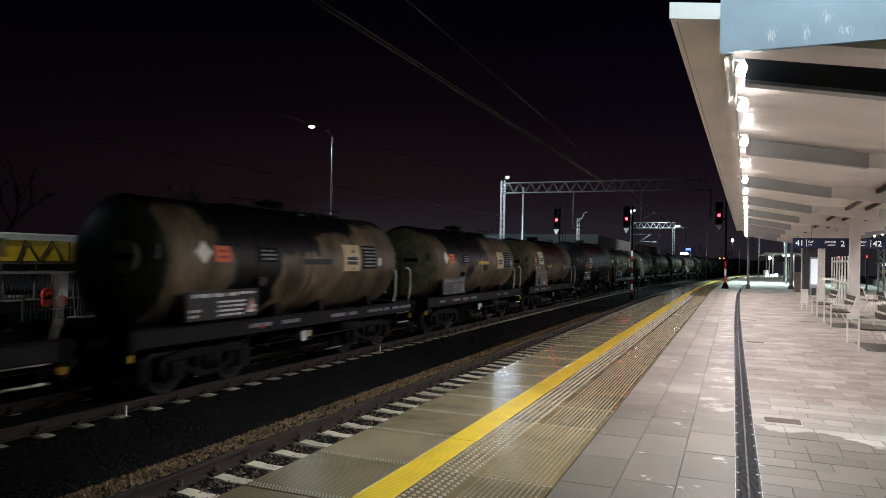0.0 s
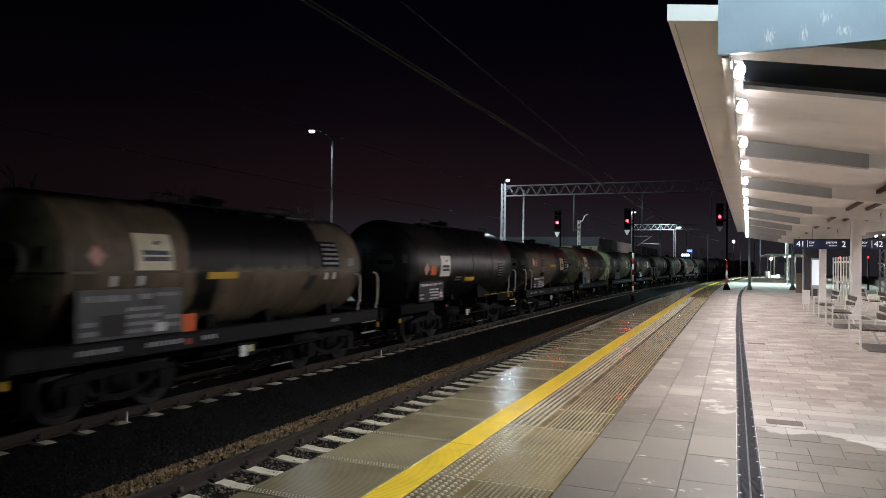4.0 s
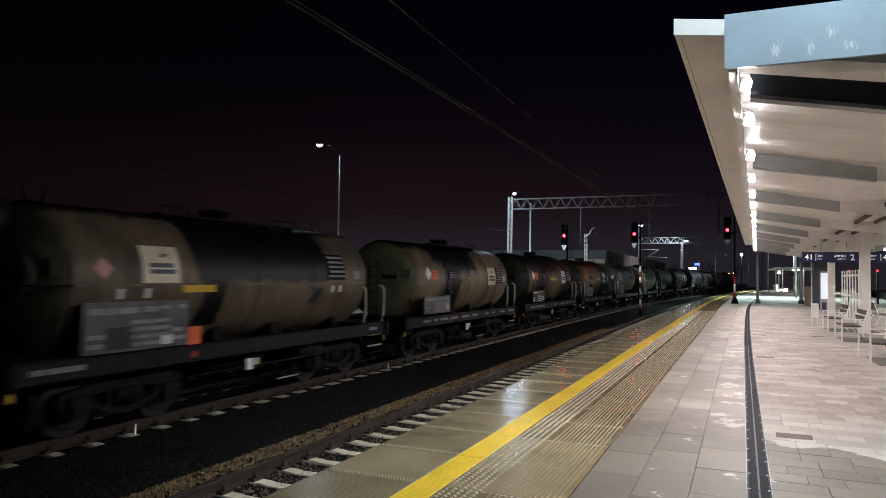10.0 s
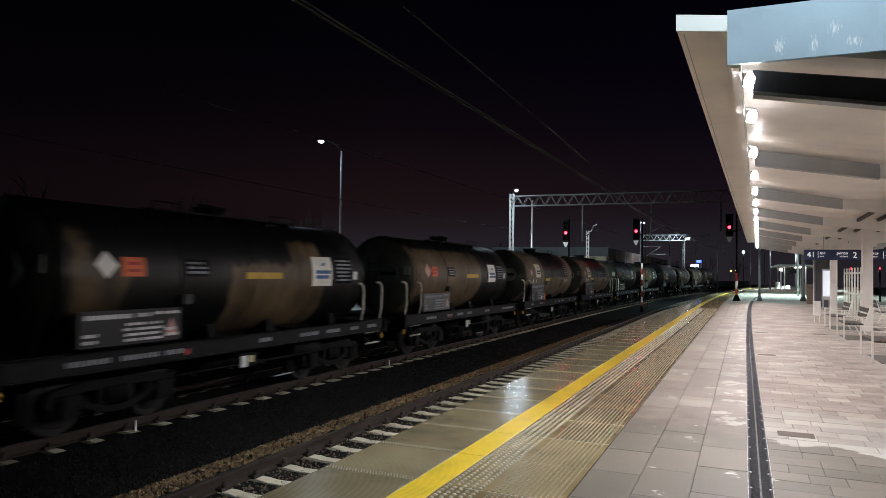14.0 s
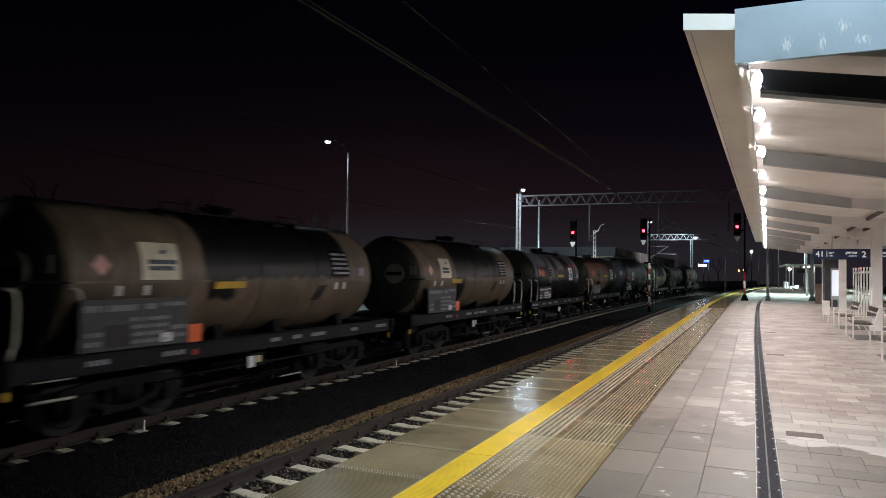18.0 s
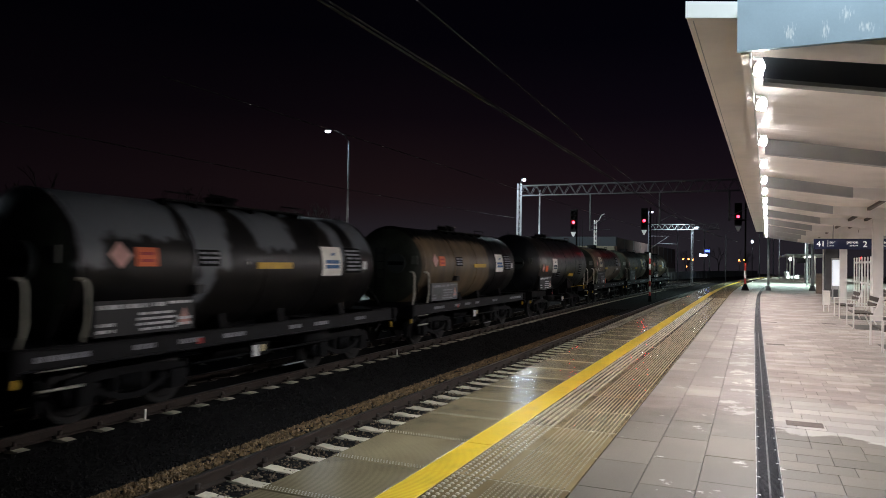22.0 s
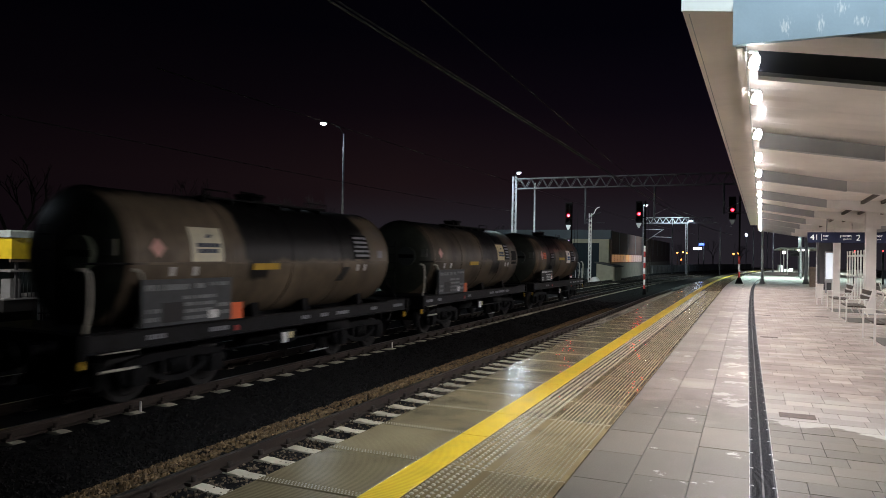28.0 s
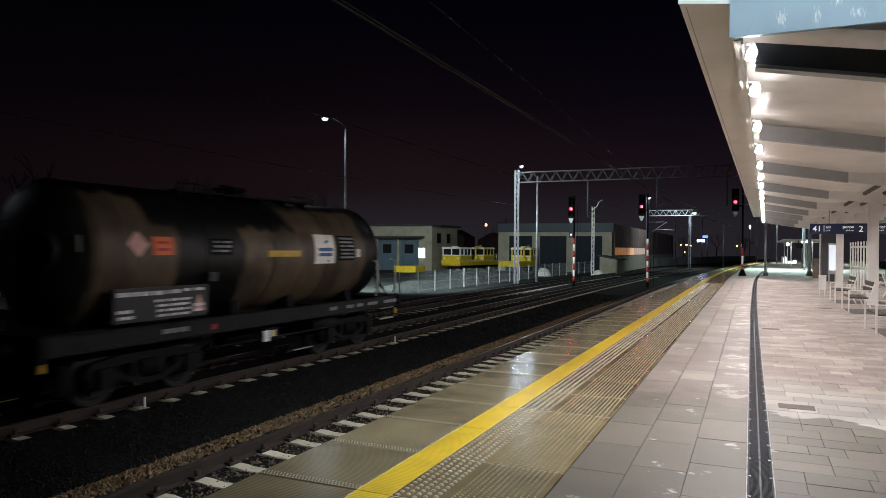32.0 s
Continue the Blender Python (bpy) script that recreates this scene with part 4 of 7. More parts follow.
ORANGE = surface("orange_hazard_plate", (0.72, 0.13, 0.03), 0.5, scale=4, vary=0.15)
PINK = surface("faded_pink_placard", (0.60, 0.33, 0.29), 0.6, scale=4, vary=0.2)
DISC = surface("faded_olive_disc", (0.10, 0.115, 0.08), 0.6, scale=6, vary=0.3)
HANDRAIL = surface("chalky_white_handrail", (0.52, 0.51, 0.43), 0.6, scale=6, vary=0.25)

SIZES = {"A": (1.22, 2.37), "B": (1.22, 2.37), "C": (1.39, 2.42)}
TANK_R, TANK_Z = SIZES["A"]


def curved_plate(y0, y1, z0, z1, lift, n=5, skew=0.0):
    """A thin plate bent to the shell's near side; z above the rails."""
    s = Shape()
    rings = []
    for k in range(n + 1):
        z = z0 + (z1 - z0) * k / n - TANK_Z
        rr = TANK_R + lift
        x = math.sqrt(max(0.01, rr * rr - z * z))
        x2 = x - 0.006 - lift * 0.5
        sk = skew * (k / n - 0.5)
        rings.append([(x2, y0 + sk, z + TANK_Z), (x, y0 + sk, z + TANK_Z), (x, y1 + sk, z + TANK_Z), (x2, y1 + sk, z + TANK_Z)])
    return s.loft(rings, smooth=False)


def diamond(y, z, r, lift):
    s = Shape()
    pts = []
    for dy, dz in ((0, -r), (r, 0), (0, r), (-r, 0)):
        zz = z + dz - TANK_Z
        pts.append((math.sqrt((TANK_R + lift) ** 2 - zz * zz), y + dy, z + dz))
    back = [(x - 0.012, yy, zz) for x, yy, zz in pts]
    return s.add(pts + back, [(0, 1, 2, 3), (4, 5, 1, 0), (5, 6, 2, 1), (6, 7, 3, 2), (7, 4, 0, 3)])


def lines_on(parent, name, mat, y0, y1, z0, z1, rows, lift, q, flat_x=None, fill=0.6):
    """Rows of bars standing in for lettering."""
    s = Shape()
    h = (z1 - z0) / rows
    for r in range(rows):
        zz = z0 + h * (r + 0.25)
        y = y0 + q.uniform(0, 0.1) * (y1 - y0)
        while y < y1 - 0.04:
            ln = min(q.uniform(0.035, 0.13), y1 - y)
            if q.random() < fill + 0.25:
                if flat_x is None:
                    t = curved_plate(y, y + ln, zz, zz + h * 0.5, lift, 1)
                    s.add(t.v, t.f)
                else:
                    s.box(flat_x, flat_x + 0.004, y, y + ln, zz, zz + h * 0.5)
            y += ln + q.choice((0.018, 0.018, 0.02, 0.06))
    if s.v:
        tagged(part(name, s, mat, parent), kind="stuff")


def wheelset_shape():
    s = Shape()
    s.cyl((-1.0, 0, 0), (1.0, 0, 0), 0.08, 10)
    for sd in (-1, 1):
        x = sd * 0.7525
        s.cyl((x - 0.065, 0, 0), (x + 0.065, 0, 0), 0.46, 28)
        s.cyl((x - sd * 0.065 - 0.012, 0, 0), (x - sd * 0.065 + 0.012, 0, 0), 0.487, 28)
        s.cyl((x + sd * 0.066, 0, 0), (x + sd * 0.075, 0, 0), 0.36, 24, 0.33)
        s.cyl((x + sd * 0.07, 0, 0), (x + sd * 0.12, 0, 0), 0.13, 12)
        for k in range(4):
            a = k * math.pi / 2
            s.cyl((x + sd * 0.07, 0.22 * math.cos(a), 0.22 * math.sin(a)), (x + sd * 0.085, 0.22 * math.cos(a), 0.22 * math.sin(a)), 0.04, 6)
    return s


def side_frame_shape(sd):
    s = Shape()
    x0, x1 = (0.93, 1.05) if sd > 0 else (-1.05, -0.93)
    prof_t = [(-1.25, 0.56), (-1.15, 0.70), (-0.55, 0.78), (0.55, 0.78), (1.15, 0.70), (1.25, 0.56)]
    prof_b = [(-1.25, 0.46), (-1.1, 0.54), (-0.55, 0.63), (0.55, 0.63), (1.1, 0.54), (1.25, 0.46)]
    s.loft([[(x0, a[0], a[1]), (x1, a[0], a[1]), (x1, b[0], b[1]), (x0, b[0], b[1])] for a, b in zip(prof_t, prof_b)], smooth=False)
    sag = [(0.82 * k / 6, 0.25 + 0.27 * (k / 6) ** 2) for k in range(-6, 7)]
    s.loft([[(x0, y_, z_), (x1 + 0.03, y_, z_), (x1 + 0.03, y_, z_ + 0.10), (x0, y_, z_ + 0.10)] for y_, z_ in sag], smooth=False)
    for y_ in (-0.30, 0.30):
        s.box(x0, x1, y_ - 0.05, y_ + 0.05, 0.34, 0.64)
    for yy in (-0.9, 0.9):
        xa, xb = (1.04, 1.14) if sd > 0 else (-1.14, -1.04)
        s.box(min(x0, xa), max(x1, xb), yy - 0.15, yy + 0.15, 0.30, 0.62)
        s.cyl((xa, yy, 0.46), (xb + sd * 0.02, yy, 0.46), 0.12, 12)
        for dy in (-0.24, 0.24):
            s.cyl((sd * 1.0, yy + dy, 0.33), (sd * 1.0, yy + dy, 0.6), 0.075, 10)
    for dy in (-0.14, 0.0, 0.14):
        s.cyl((sd * 1.08, dy, 0.40), (sd * 1.08, dy, 0.66), 0.06, 10)
    return s


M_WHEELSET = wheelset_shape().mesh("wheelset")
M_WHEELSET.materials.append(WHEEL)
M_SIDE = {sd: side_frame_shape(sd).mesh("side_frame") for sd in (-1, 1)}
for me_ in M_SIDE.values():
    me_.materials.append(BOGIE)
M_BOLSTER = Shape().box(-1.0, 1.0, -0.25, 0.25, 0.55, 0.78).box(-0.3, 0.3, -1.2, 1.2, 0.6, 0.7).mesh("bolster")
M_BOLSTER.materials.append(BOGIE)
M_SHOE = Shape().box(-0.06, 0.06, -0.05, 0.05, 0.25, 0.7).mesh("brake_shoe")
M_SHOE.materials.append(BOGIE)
bf = Shape()
bf.cyl((0, 0, 0), (0, -0.34, 0), 0.105, 12)
bf.cyl((0, -0.30, 0), (0, -0.56, 0), 0.075, 12)
bf.loft([[(0.22 * math.cos(a * math.pi / 8), -0.56, 0.18 * math.sin(a * math.pi / 8)) for a in range(16)],
         [(0.225 * math.cos(a * math.pi / 8), -0.60, 0.185 * math.sin(a * math.pi / 8)) for a in range(16)]], smooth=False)
M_BUFFER = bf.mesh("buffer")
M_BUFFER.materials.append(FRAME)


def wagon(kind, tank_mat, label, seed, shell=8.67, lob=11.92, plate=None, placard=None, plate_at=None, yel=4.1, brake_end=1, long_plate=None, board=None):
    """kind A: big board, plate in front; B: placards in front, plate at the back; C: long, low saddle, yellow pipe.
    brake_end: -1 or 1, the end with the railed platform and its steps."""
    global TANK_R, TANK_Z
    TANK_R, TANK_Z = SIZES[kind]
    plate_at = plate_at or {"A": 1.17, "B": 6.28, "C": 1.65}[kind]
    q = random.Random(seed)
    root = thing("tank_wagon", label, "tank wagon", group="wagons of the goods train")
    hs, hl = shell / 2, lob / 2 - 0.6
    F = -hs
    plate = plate or PLATE_WHITE
    placard = placard or PLATE_WHITE
    long_plate = long_plate or PLATE_YELLOW
    # shell with dished ends and weld bands
    rings = []
    prof_y = [(-hs - d, TANK_R * r) for d, r in ((0.34, 0.07), (0.33, 0.26), (0.28, 0.55), (0.185, 0.79), (0.08, 0.935), (0.0, 1.0))]
    prof_y += [(F + shell * k / 8, TANK_R) for k in range(1, 8)]
    prof_y += [(-a, r) for a, r in reversed(prof_y[:6])]
    nseg = 48
    for yy, r in prof_y:
        rings.append([(r * math.sin(2 * math.pi * k / nseg), yy, r * math.cos(2 * math.pi * k / nseg)) for k in range(nseg)])
    t = Shape().loft(rings)
    tank = part("tank", t, tank_mat, root, "round steel tank shell with spilled stains")
    tank.location.z = TANK_Z
    bands = [F + 0.02, F + shell * 0.27, F + shell * 0.5, F + shell * 0.73, hs - 0.02]
    for yb in bands:
        seam = Shape()
        seam.loft([[((TANK_R + e_) * math.sin(2 * math.pi * k / nseg), yb + dy, (TANK_R + e_) * math.cos(2 * math.pi * k / nseg)) for k in range(nseg)]
                   for dy, e_ in ((-0.03, 0.0), (-0.025, 0.012), (0.025, 0.012), (0.03, 0.0))], smooth=False, caps=False)
        part("band", seam, tank_mat, tank)
    if kind == "A":
        part("seam", Shape().box(TANK_R - 0.02, TANK_R + 0.02, F, hs, -0.09, -0.05), tank_mat, tank, "long side seam")
    # end disc plate and stiffener
    blackened = tank_mat in (TANK_BROWN, TANK_BROWN_CROWN, TANK_BROWN_MIDDLE, TANK_BLACK, TANK_OLIVE, TANK_TWO_TONE_REAR)
    for sd in (-1, 1):
        e2 = Shape().cyl((0.40, sd * (hs + 0.25), 0.08), (0.40, sd * (hs + 0.36), 0.08), 0.30, 24)
        disc = part("end_plate", e2, DISC_DARK if blackened else DISC, tank, "faded olive round disc" if not blackened else "blackened round disc")
        part("disc_bar", Shape().box(0.14, 0.66, *sorted((sd * (hs + 0.361), sd * (hs + 0.366))), 0.03, 0.14), FRAME, disc, "dark bar across the disc")
        part("end_board", Shape().box(0.86, 1.06, *sorted((sd * (hs + 0.20), sd * (hs + 0.23))), 0.06, 0.32), BOARD_END, tank, "small pale data board")
        part("end_stay", Shape().tube([(1.02, sd * (hs + 0.16), -0.55), (1.24, sd * (hs + 0.5), -1.1)], 0.025), FRAME, tank)
    # filling hatch, walkway and railing on the crown
    hatch = Shape().cyl((0, 0, TANK_R - 0.1), (0, 0, TANK_R + 0.14), 0.3, 20).cyl((0, 0, TANK_R + 0.14), (0, 0, TANK_R + 0.19), 0.34, 20)
    part("hatch", hatch, FRAME, tank, "round filling hatch")
    vent = Shape()
    for yy in (-0.55, -0.2):
        vent.cyl((0.25, yy, TANK_R - 0.05), (0.25, yy, TANK_R + 0.22), 0.035, 8)
    vent.tube([(0.25, -0.62, TANK_R + 0.2), (0.25, -0.13, TANK_R + 0.2)], 0.02)
    part("vent", vent, FRAME, tank, "twin vent pipes on the crown")
    wk = Shape()
    w0, w1 = (F + 2.2, hs - 2.2) if kind != "C" else (F + 1.8, hs - 1.2)
    for xx in (-0.62, 0.38):
        wk.box(xx, xx + 0.24, w0, w1, TANK_R - 0.16 + 0.12, TANK_R + 0.0)
    yy = w0
    while yy < w1:
        wk.box(-0.62, 0.62, yy, yy + 0.05, TANK_R - 0.12, TANK_R - 0.03)
        yy += 0.8
    part("walkway", wk, FRAME, tank, "narrow crown walkway")
    rl, rl2 = Shape(), Shape()
    rl.tube([(0.62, w0, TANK_R), (0.62, w0, TANK_R + 0.12), (0.62, w0 + 0.7, TANK_R + 0.12), (0.62, w0 + 0.7, TANK_R)], 0.016)
    part("crown_rail", rl, FRAME, tank)
    rl = rl2.tube([(0.62, w1 - 0.9, TANK_R), (0.62, w1 - 0.9, TANK_R + 0.10), (0.62, w1, TANK_R + 0.10), (0.62, w1, TANK_R)], 0.016)
    part("crown_rail", rl, FRAME, tank)
    # saddles
    for yb in (F + 1.0, -0.9, 0.9, hs - 1.0):
        sad = Shape()
        sad.loft([[(x, yb - 0.12, z) for x, z in ((-0.96, 1.2), (0.96, 1.2), (0.90, 1.47), (0.55, 1.25), (-0.55, 1.25), (-0.90, 1.47))],
                  [(x, yb + 0.12, z) for x, z in ((-0.96, 1.2), (0.96, 1.2), (0.90, 1.47), (0.55, 1.25), (-0.55, 1.25), (-0.90, 1.47))]], smooth=False)
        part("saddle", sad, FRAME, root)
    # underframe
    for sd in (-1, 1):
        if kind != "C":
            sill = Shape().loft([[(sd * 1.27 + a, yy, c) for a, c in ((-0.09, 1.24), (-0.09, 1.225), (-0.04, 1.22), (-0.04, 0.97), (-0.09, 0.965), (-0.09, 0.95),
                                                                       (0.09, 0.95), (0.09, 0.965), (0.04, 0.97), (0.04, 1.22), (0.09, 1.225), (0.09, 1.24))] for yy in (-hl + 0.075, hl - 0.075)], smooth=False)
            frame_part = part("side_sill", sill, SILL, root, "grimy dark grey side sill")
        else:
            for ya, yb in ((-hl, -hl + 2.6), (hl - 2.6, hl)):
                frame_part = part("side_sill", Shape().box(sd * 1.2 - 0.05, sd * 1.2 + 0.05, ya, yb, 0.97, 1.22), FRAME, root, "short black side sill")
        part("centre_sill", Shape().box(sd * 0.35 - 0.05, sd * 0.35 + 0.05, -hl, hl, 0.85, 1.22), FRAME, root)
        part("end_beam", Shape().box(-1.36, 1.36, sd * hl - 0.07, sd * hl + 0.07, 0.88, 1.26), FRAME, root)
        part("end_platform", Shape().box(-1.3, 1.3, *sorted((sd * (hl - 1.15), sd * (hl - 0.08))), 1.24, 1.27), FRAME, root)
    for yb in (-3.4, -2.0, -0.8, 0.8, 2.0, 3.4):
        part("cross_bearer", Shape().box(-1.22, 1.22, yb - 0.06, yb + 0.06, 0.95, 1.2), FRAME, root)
    # lettering along the sill
    sl_ = Shape()
    yy = -hl + 0.3
    while yy < hl - 0.5:
        ln = q.uniform(0.25, 0.8)
        if q.random() < 0.5:
            k = yy
            while k < yy + ln:
                w_ = q.uniform(0.04, 0.11)
                sl_.box(1.311, 1.314, k, k + w_, 1.06, 1.14)
                k += w_ + 0.025
        yy += ln + q.uniform(0.1, 0.6)
    if kind != "C":
        tagged(part("lettering", sl_, BAR_GREY, frame_part, "white painted marks"), kind="stuff")
    # brake gear and air tank below
    bg = Shape()
    bg.cyl((0.55, -0.9, 0.72), (0.55, 0.3, 0.72), 0.19, 14)
    bg.cyl((-0.5, 0.6, 0.75), (-0.5, 1.3, 0.75), 0.17, 14)
    bg.tube([(1.18, -2.0, 0.66), (1.18, 2.4, 0.66)], 0.025)
    bg.box(1.14, 1.2, -0.35, 0.15, 0.60, 0.86)
    bg.tube([(1.24, -0.45, 0.64), (1.24, -0.45, 1.0)], 0.02)
    bg.cyl((1.0, 1.5, 0.74), (1.0, 2.5, 0.74), 0.17, 14)
    part("brake_gear", bg, BOGIE, root)
    rod = Shape().tube([(1.30, 0.55, 0.32), (1.30, 1.25, 0.32)], 0.016)
    part("coupling_rod", rod, STEEL, root, "bright bare steel rod")
    part("red_marker", Shape().box(1.311, 1.318, F + 2.35, F + 2.47, 1.02, 1.12), RED_PAINT, root, "small red reflector")
    sq = Shape().box(1.31, 1.322, -0.50, -0.31, 0.62, 0.84)
    part("brake_plate", sq, BAR_WHITE, root, "small white plate")
    sq = Shape().box(1.31, 1.322, -0.25, -0.12, 0.70, 0.83)
    part("brake_plate", sq, PLATE_CREAM, root)
    # bogies
    piv = hs - 1.15 if kind != "C" else hs - 1.4
    for sd in (-1, 1):
        bo = part("bogie", M_BOLSTER, None, root, "four-wheel iron bogie")
        bo.location = (0, sd * piv, 0)
        for s2 in (-1, 1):
            part("side_frame", M_SIDE[s2], None, bo)
        for yy in (-0.9, 0.9):
            w = part("wheelset", M_WHEELSET, None, bo)
            w.matrix_parent_inverse = Matrix.Translation((0, yy, 0.46))
            for s2 in (-1, 1):
                for s3 in (-1, 1):
                    b2 = part("brake_shoe", M_SHOE, None, bo)
                    b2.location = (s2 * 0.75, yy + s3 * 0.54, 0.0)
    # buffers, hook, hoses
    for sd in (-1, 1):
        for sx in (-0.875, 0.875):
            b3 = part("buffer", M_BUFFER, None, root)
            b3.location = (sx, sd * hl, 1.06)
            if sd > 0:
                b3.rotation_euler.z = math.pi
        hk = Shape().box(-0.05, 0.05, sd * hl, sd * (hl + 0.45), 0.98, 1.08)
        hk.tube([(0.0, sd * (hl + 0.3), 1.03), (0.06, sd * (hl + 0.5), 0.9), (0.0, sd * (hl + 0.6), 1.0)], 0.035)
        part("coupling_hook", hk, FRAME, root)
        ho = Shape().tube([(0.35, sd * hl, 0.95), (0.38, sd * (hl + 0.25), 0.7), (0.36, sd * (hl + 0.42), 0.5), (0.3, sd * (hl + 0.5), 0.62)], 0.028)
        part("brake_hose", ho, BLACK, root)
        lv = Shape().box(1.24, 1.29, *sorted((sd * (hl - 0.08), sd * (hl - 0.01))), 0.74, 0.90)
        part("cock_handle", lv, PLATE_YELLOW, root, "yellow cock handle")
        # railed brakeman's platform at one end: two step rungs and a pair of bent handrails
        if sd == brake_end:
            for zz in (0.945, 0.66):
                part("step_rung", Shape().tube([(1.33, sd * (hs + 0.71), zz), (1.33, sd * (hs - 0.01), zz)], 0.024), HANDRAIL, root, "white step rung")
            for yy in (hs + 0.70, hs):
                part("step_hanger", Shape().tube([(1.30, sd * yy, 1.0), (1.32, sd * yy, 0.62)], 0.016), FRAME, root)
            for yy, top in ((hs + 0.88, 2.22), (hs - 0.10, 2.20)):
                yc = sd * yy
                ha = Shape().tube([(1.20, yc - 0.12, top), (1.25, yc - 0.06, top - 0.005), (1.285, yc - 0.02, top - 0.05), (1.30, yc, top - 0.15),
                                   (1.30, yc, 1.62), (1.30, yc - 0.01, 1.5), (1.29, yc - 0.04, 1.40), (1.28, yc - 0.07, 1.27)], 0.027, 8)
                part("handrail", ha, HANDRAIL, root, "bent white handrail")
        hc = Shape()
        hc.tube([(-0.1, sd * (hl - 0.35), 1.26), (-0.1, sd * (hl - 0.35), 2.9), (0.18, sd * (hl - 0.35), 2.9), (0.18, sd * (hl - 0.35), 1.26)], 0.018)
        for k in range(6):
            hc.tube([(-0.1, sd * (hl - 0.35), 1.5 + 0.25 * k), (0.18, sd * (hl - 0.35), 1.5 + 0.25 * k)], 0.012)
        part("ladder", hc, BOGIE, root, "narrow end ladder")
    if kind == "C":
        pp = Shape().tube([(1.30, hs - 3.2, 1.28), (1.30, hs + 0.35, 1.28), (1.30, hs + 0.5, 1.12)], 0.014)
        part("yellow_pipe", pp, PLATE_YELLOW, root, "thin yellow pipe")
        part("yellow_valve", Shape().box(1.26, 1.32, hs - 0.14, hs - 0.07, 1.08, 1.25), PLATE_YELLOW, root)
    # data board with lettering
    board = board or (BOARD_GREY if kind == "A" else BOARD)
    b0, b1, z0, z1 = {"A": (0.02, 2.15, 1.27, 2.04), "B": (0.13, 2.15, 1.32, 1.86), "C": (0.02, 1.95, 1.30, 1.91)}[kind]
    bd = part("data_board", Shape().box(1.335, 1.385, F + b0, F + b1, z0, z1), board, root, "pale smeared data board" if board is BOARD_PALE else "blue-grey data board with faded lettering" if board is BOARD_GREY else "dark grey data board with white lettering")
    hh, bw = z1 - z0, b1 - b0
    board_ink = BAR_WHITE if board is BOARD else BAR_DIM if board is BOARD_GREY else BAR_GREY

    def block(ya, yb, za, zb, rows, fill=0.8):
        lines_on(bd, "lettering", board_ink, F + b0 + bw * ya, F + b0 + bw * yb, z0 + hh * za, z0 + hh * zb, rows, 0, q, 1.386, fill)
    block(0.03, 0.50, 0.70, 0.95, 1, 0.95)
    block(0.54, 0.68, 0.72, 0.95, 1, 0.95)
    block(0.70, 0.97, 0.78, 0.95, 1, 0.7)
    block(0.40, 0.80, 0.05, 0.66, 4, 0.75)
    block(0.03, 0.18, 0.06, 0.42, 2, 0.9)
    block(0.82, 0.97, 0.10, 0.45, 2, 0.7)
    if kind != "A":
        y0_, y1_ = F + b1 - 0.36, F + b1 - 0.06
        tri = Shape().add([(1.388, y0_, z0 + 0.08), (1.388, y1_, z0 + 0.08), (1.388, (y0_ + y1_) / 2, z0 + 0.38),
                           (1.384, y0_, z0 + 0.08), (1.384, y1_, z0 + 0.08), (1.384, (y0_ + y1_) / 2, z0 + 0.38)],
                          [(0, 1, 2), (3, 5, 4), (0, 3, 4, 1), (1, 4, 5, 2), (2, 5, 3, 0)])
        part("warning_triangle", tri, PINK, bd, "red and white triangle")
    else:
        part("plain_box", Shape().box(1.386, 1.39, F + 0.45, F + 0.95, z0 + 0.05, z0 + 0.38), BLACK, bd)
        part("white_square", Shape().box(1.386, 1.39, F + 1.55, F + 1.78, z0 + 0.05, z0 + 0.2), BAR_WHITE, bd)
        part("orange_plate", Shape().box(1.33, 1.345, F + 2.2, F + 2.53, 1.25, 1.56), ORANGE, root, "orange hazard number plate")
    L_ = 0.012

    def owner(ya, yb, za, zb):
        op = part("owner_plate", curved_plate(F + ya, F + yb, za, zb, L_), plate, root, "square owner's plate with plain marks")
        w, h = yb - ya, zb - za
        ink = PLATE_BLUE if kind == "B" and plate is PLATE_WHITE else PLATE_NAVY
        for zz in (0.25, 0.42):
            y = ya + 0.17 * w
            while y < ya + 0.82 * w:
                ln = w * q.uniform(0.06, 0.13)
                part("mark", curved_plate(F + y, F + y + ln, za + zz * h, za + (zz + 0.12) * h, 0.022, 2), ink, op)
                y += ln + w * 0.025
        part("mark", curved_plate(F + ya + 0.5 * w, F + ya + 0.64 * w, za + 0.70 * h, za + 0.80 * h, 0.022, 2, 0.08), ink, op)

    def text_plate(ya, yb, za, zb, rows, dark=True):
        tb = part("text_plate", curved_plate(F + ya, F + yb, za, zb, L_), FRAME, root) if dark else root
        lines_on(tb, "lettering", BAR_GREY, F + ya + 0.03, F + yb - 0.03, za + 0.03, zb - 0.02, rows, 0.024, q, fill=0.95)
    if kind == "B":
        part("hazard_placard", diamond(F + 0.74, 2.56, 0.215, 0.024), placard, root, "pale hazard diamond")
        op = part("orange_plate", curved_plate(F + 1.05, F + 1.50, 2.38, 2.69, 0.016), ORANGE, root, "orange hazard number plate")
        for za in (2.45, 2.565):
            part("mark", curved_plate(F + 1.14, F + 1.40, za, za + 0.05, 0.026, 2), RED_PAINT, op)
        text_plate(2.42, 2.98, 2.38, 2.68, 3)
        part("yellow_plate", curved_plate(F + 4.05, F + 5.2, 2.33, 2.46, 0.022), long_plate, root, "long plate" if long_plate is not PLATE_YELLOW else "long yellow plate")
        owner(plate_at + 0.08, plate_at + 0.90, 2.16, 2.83)
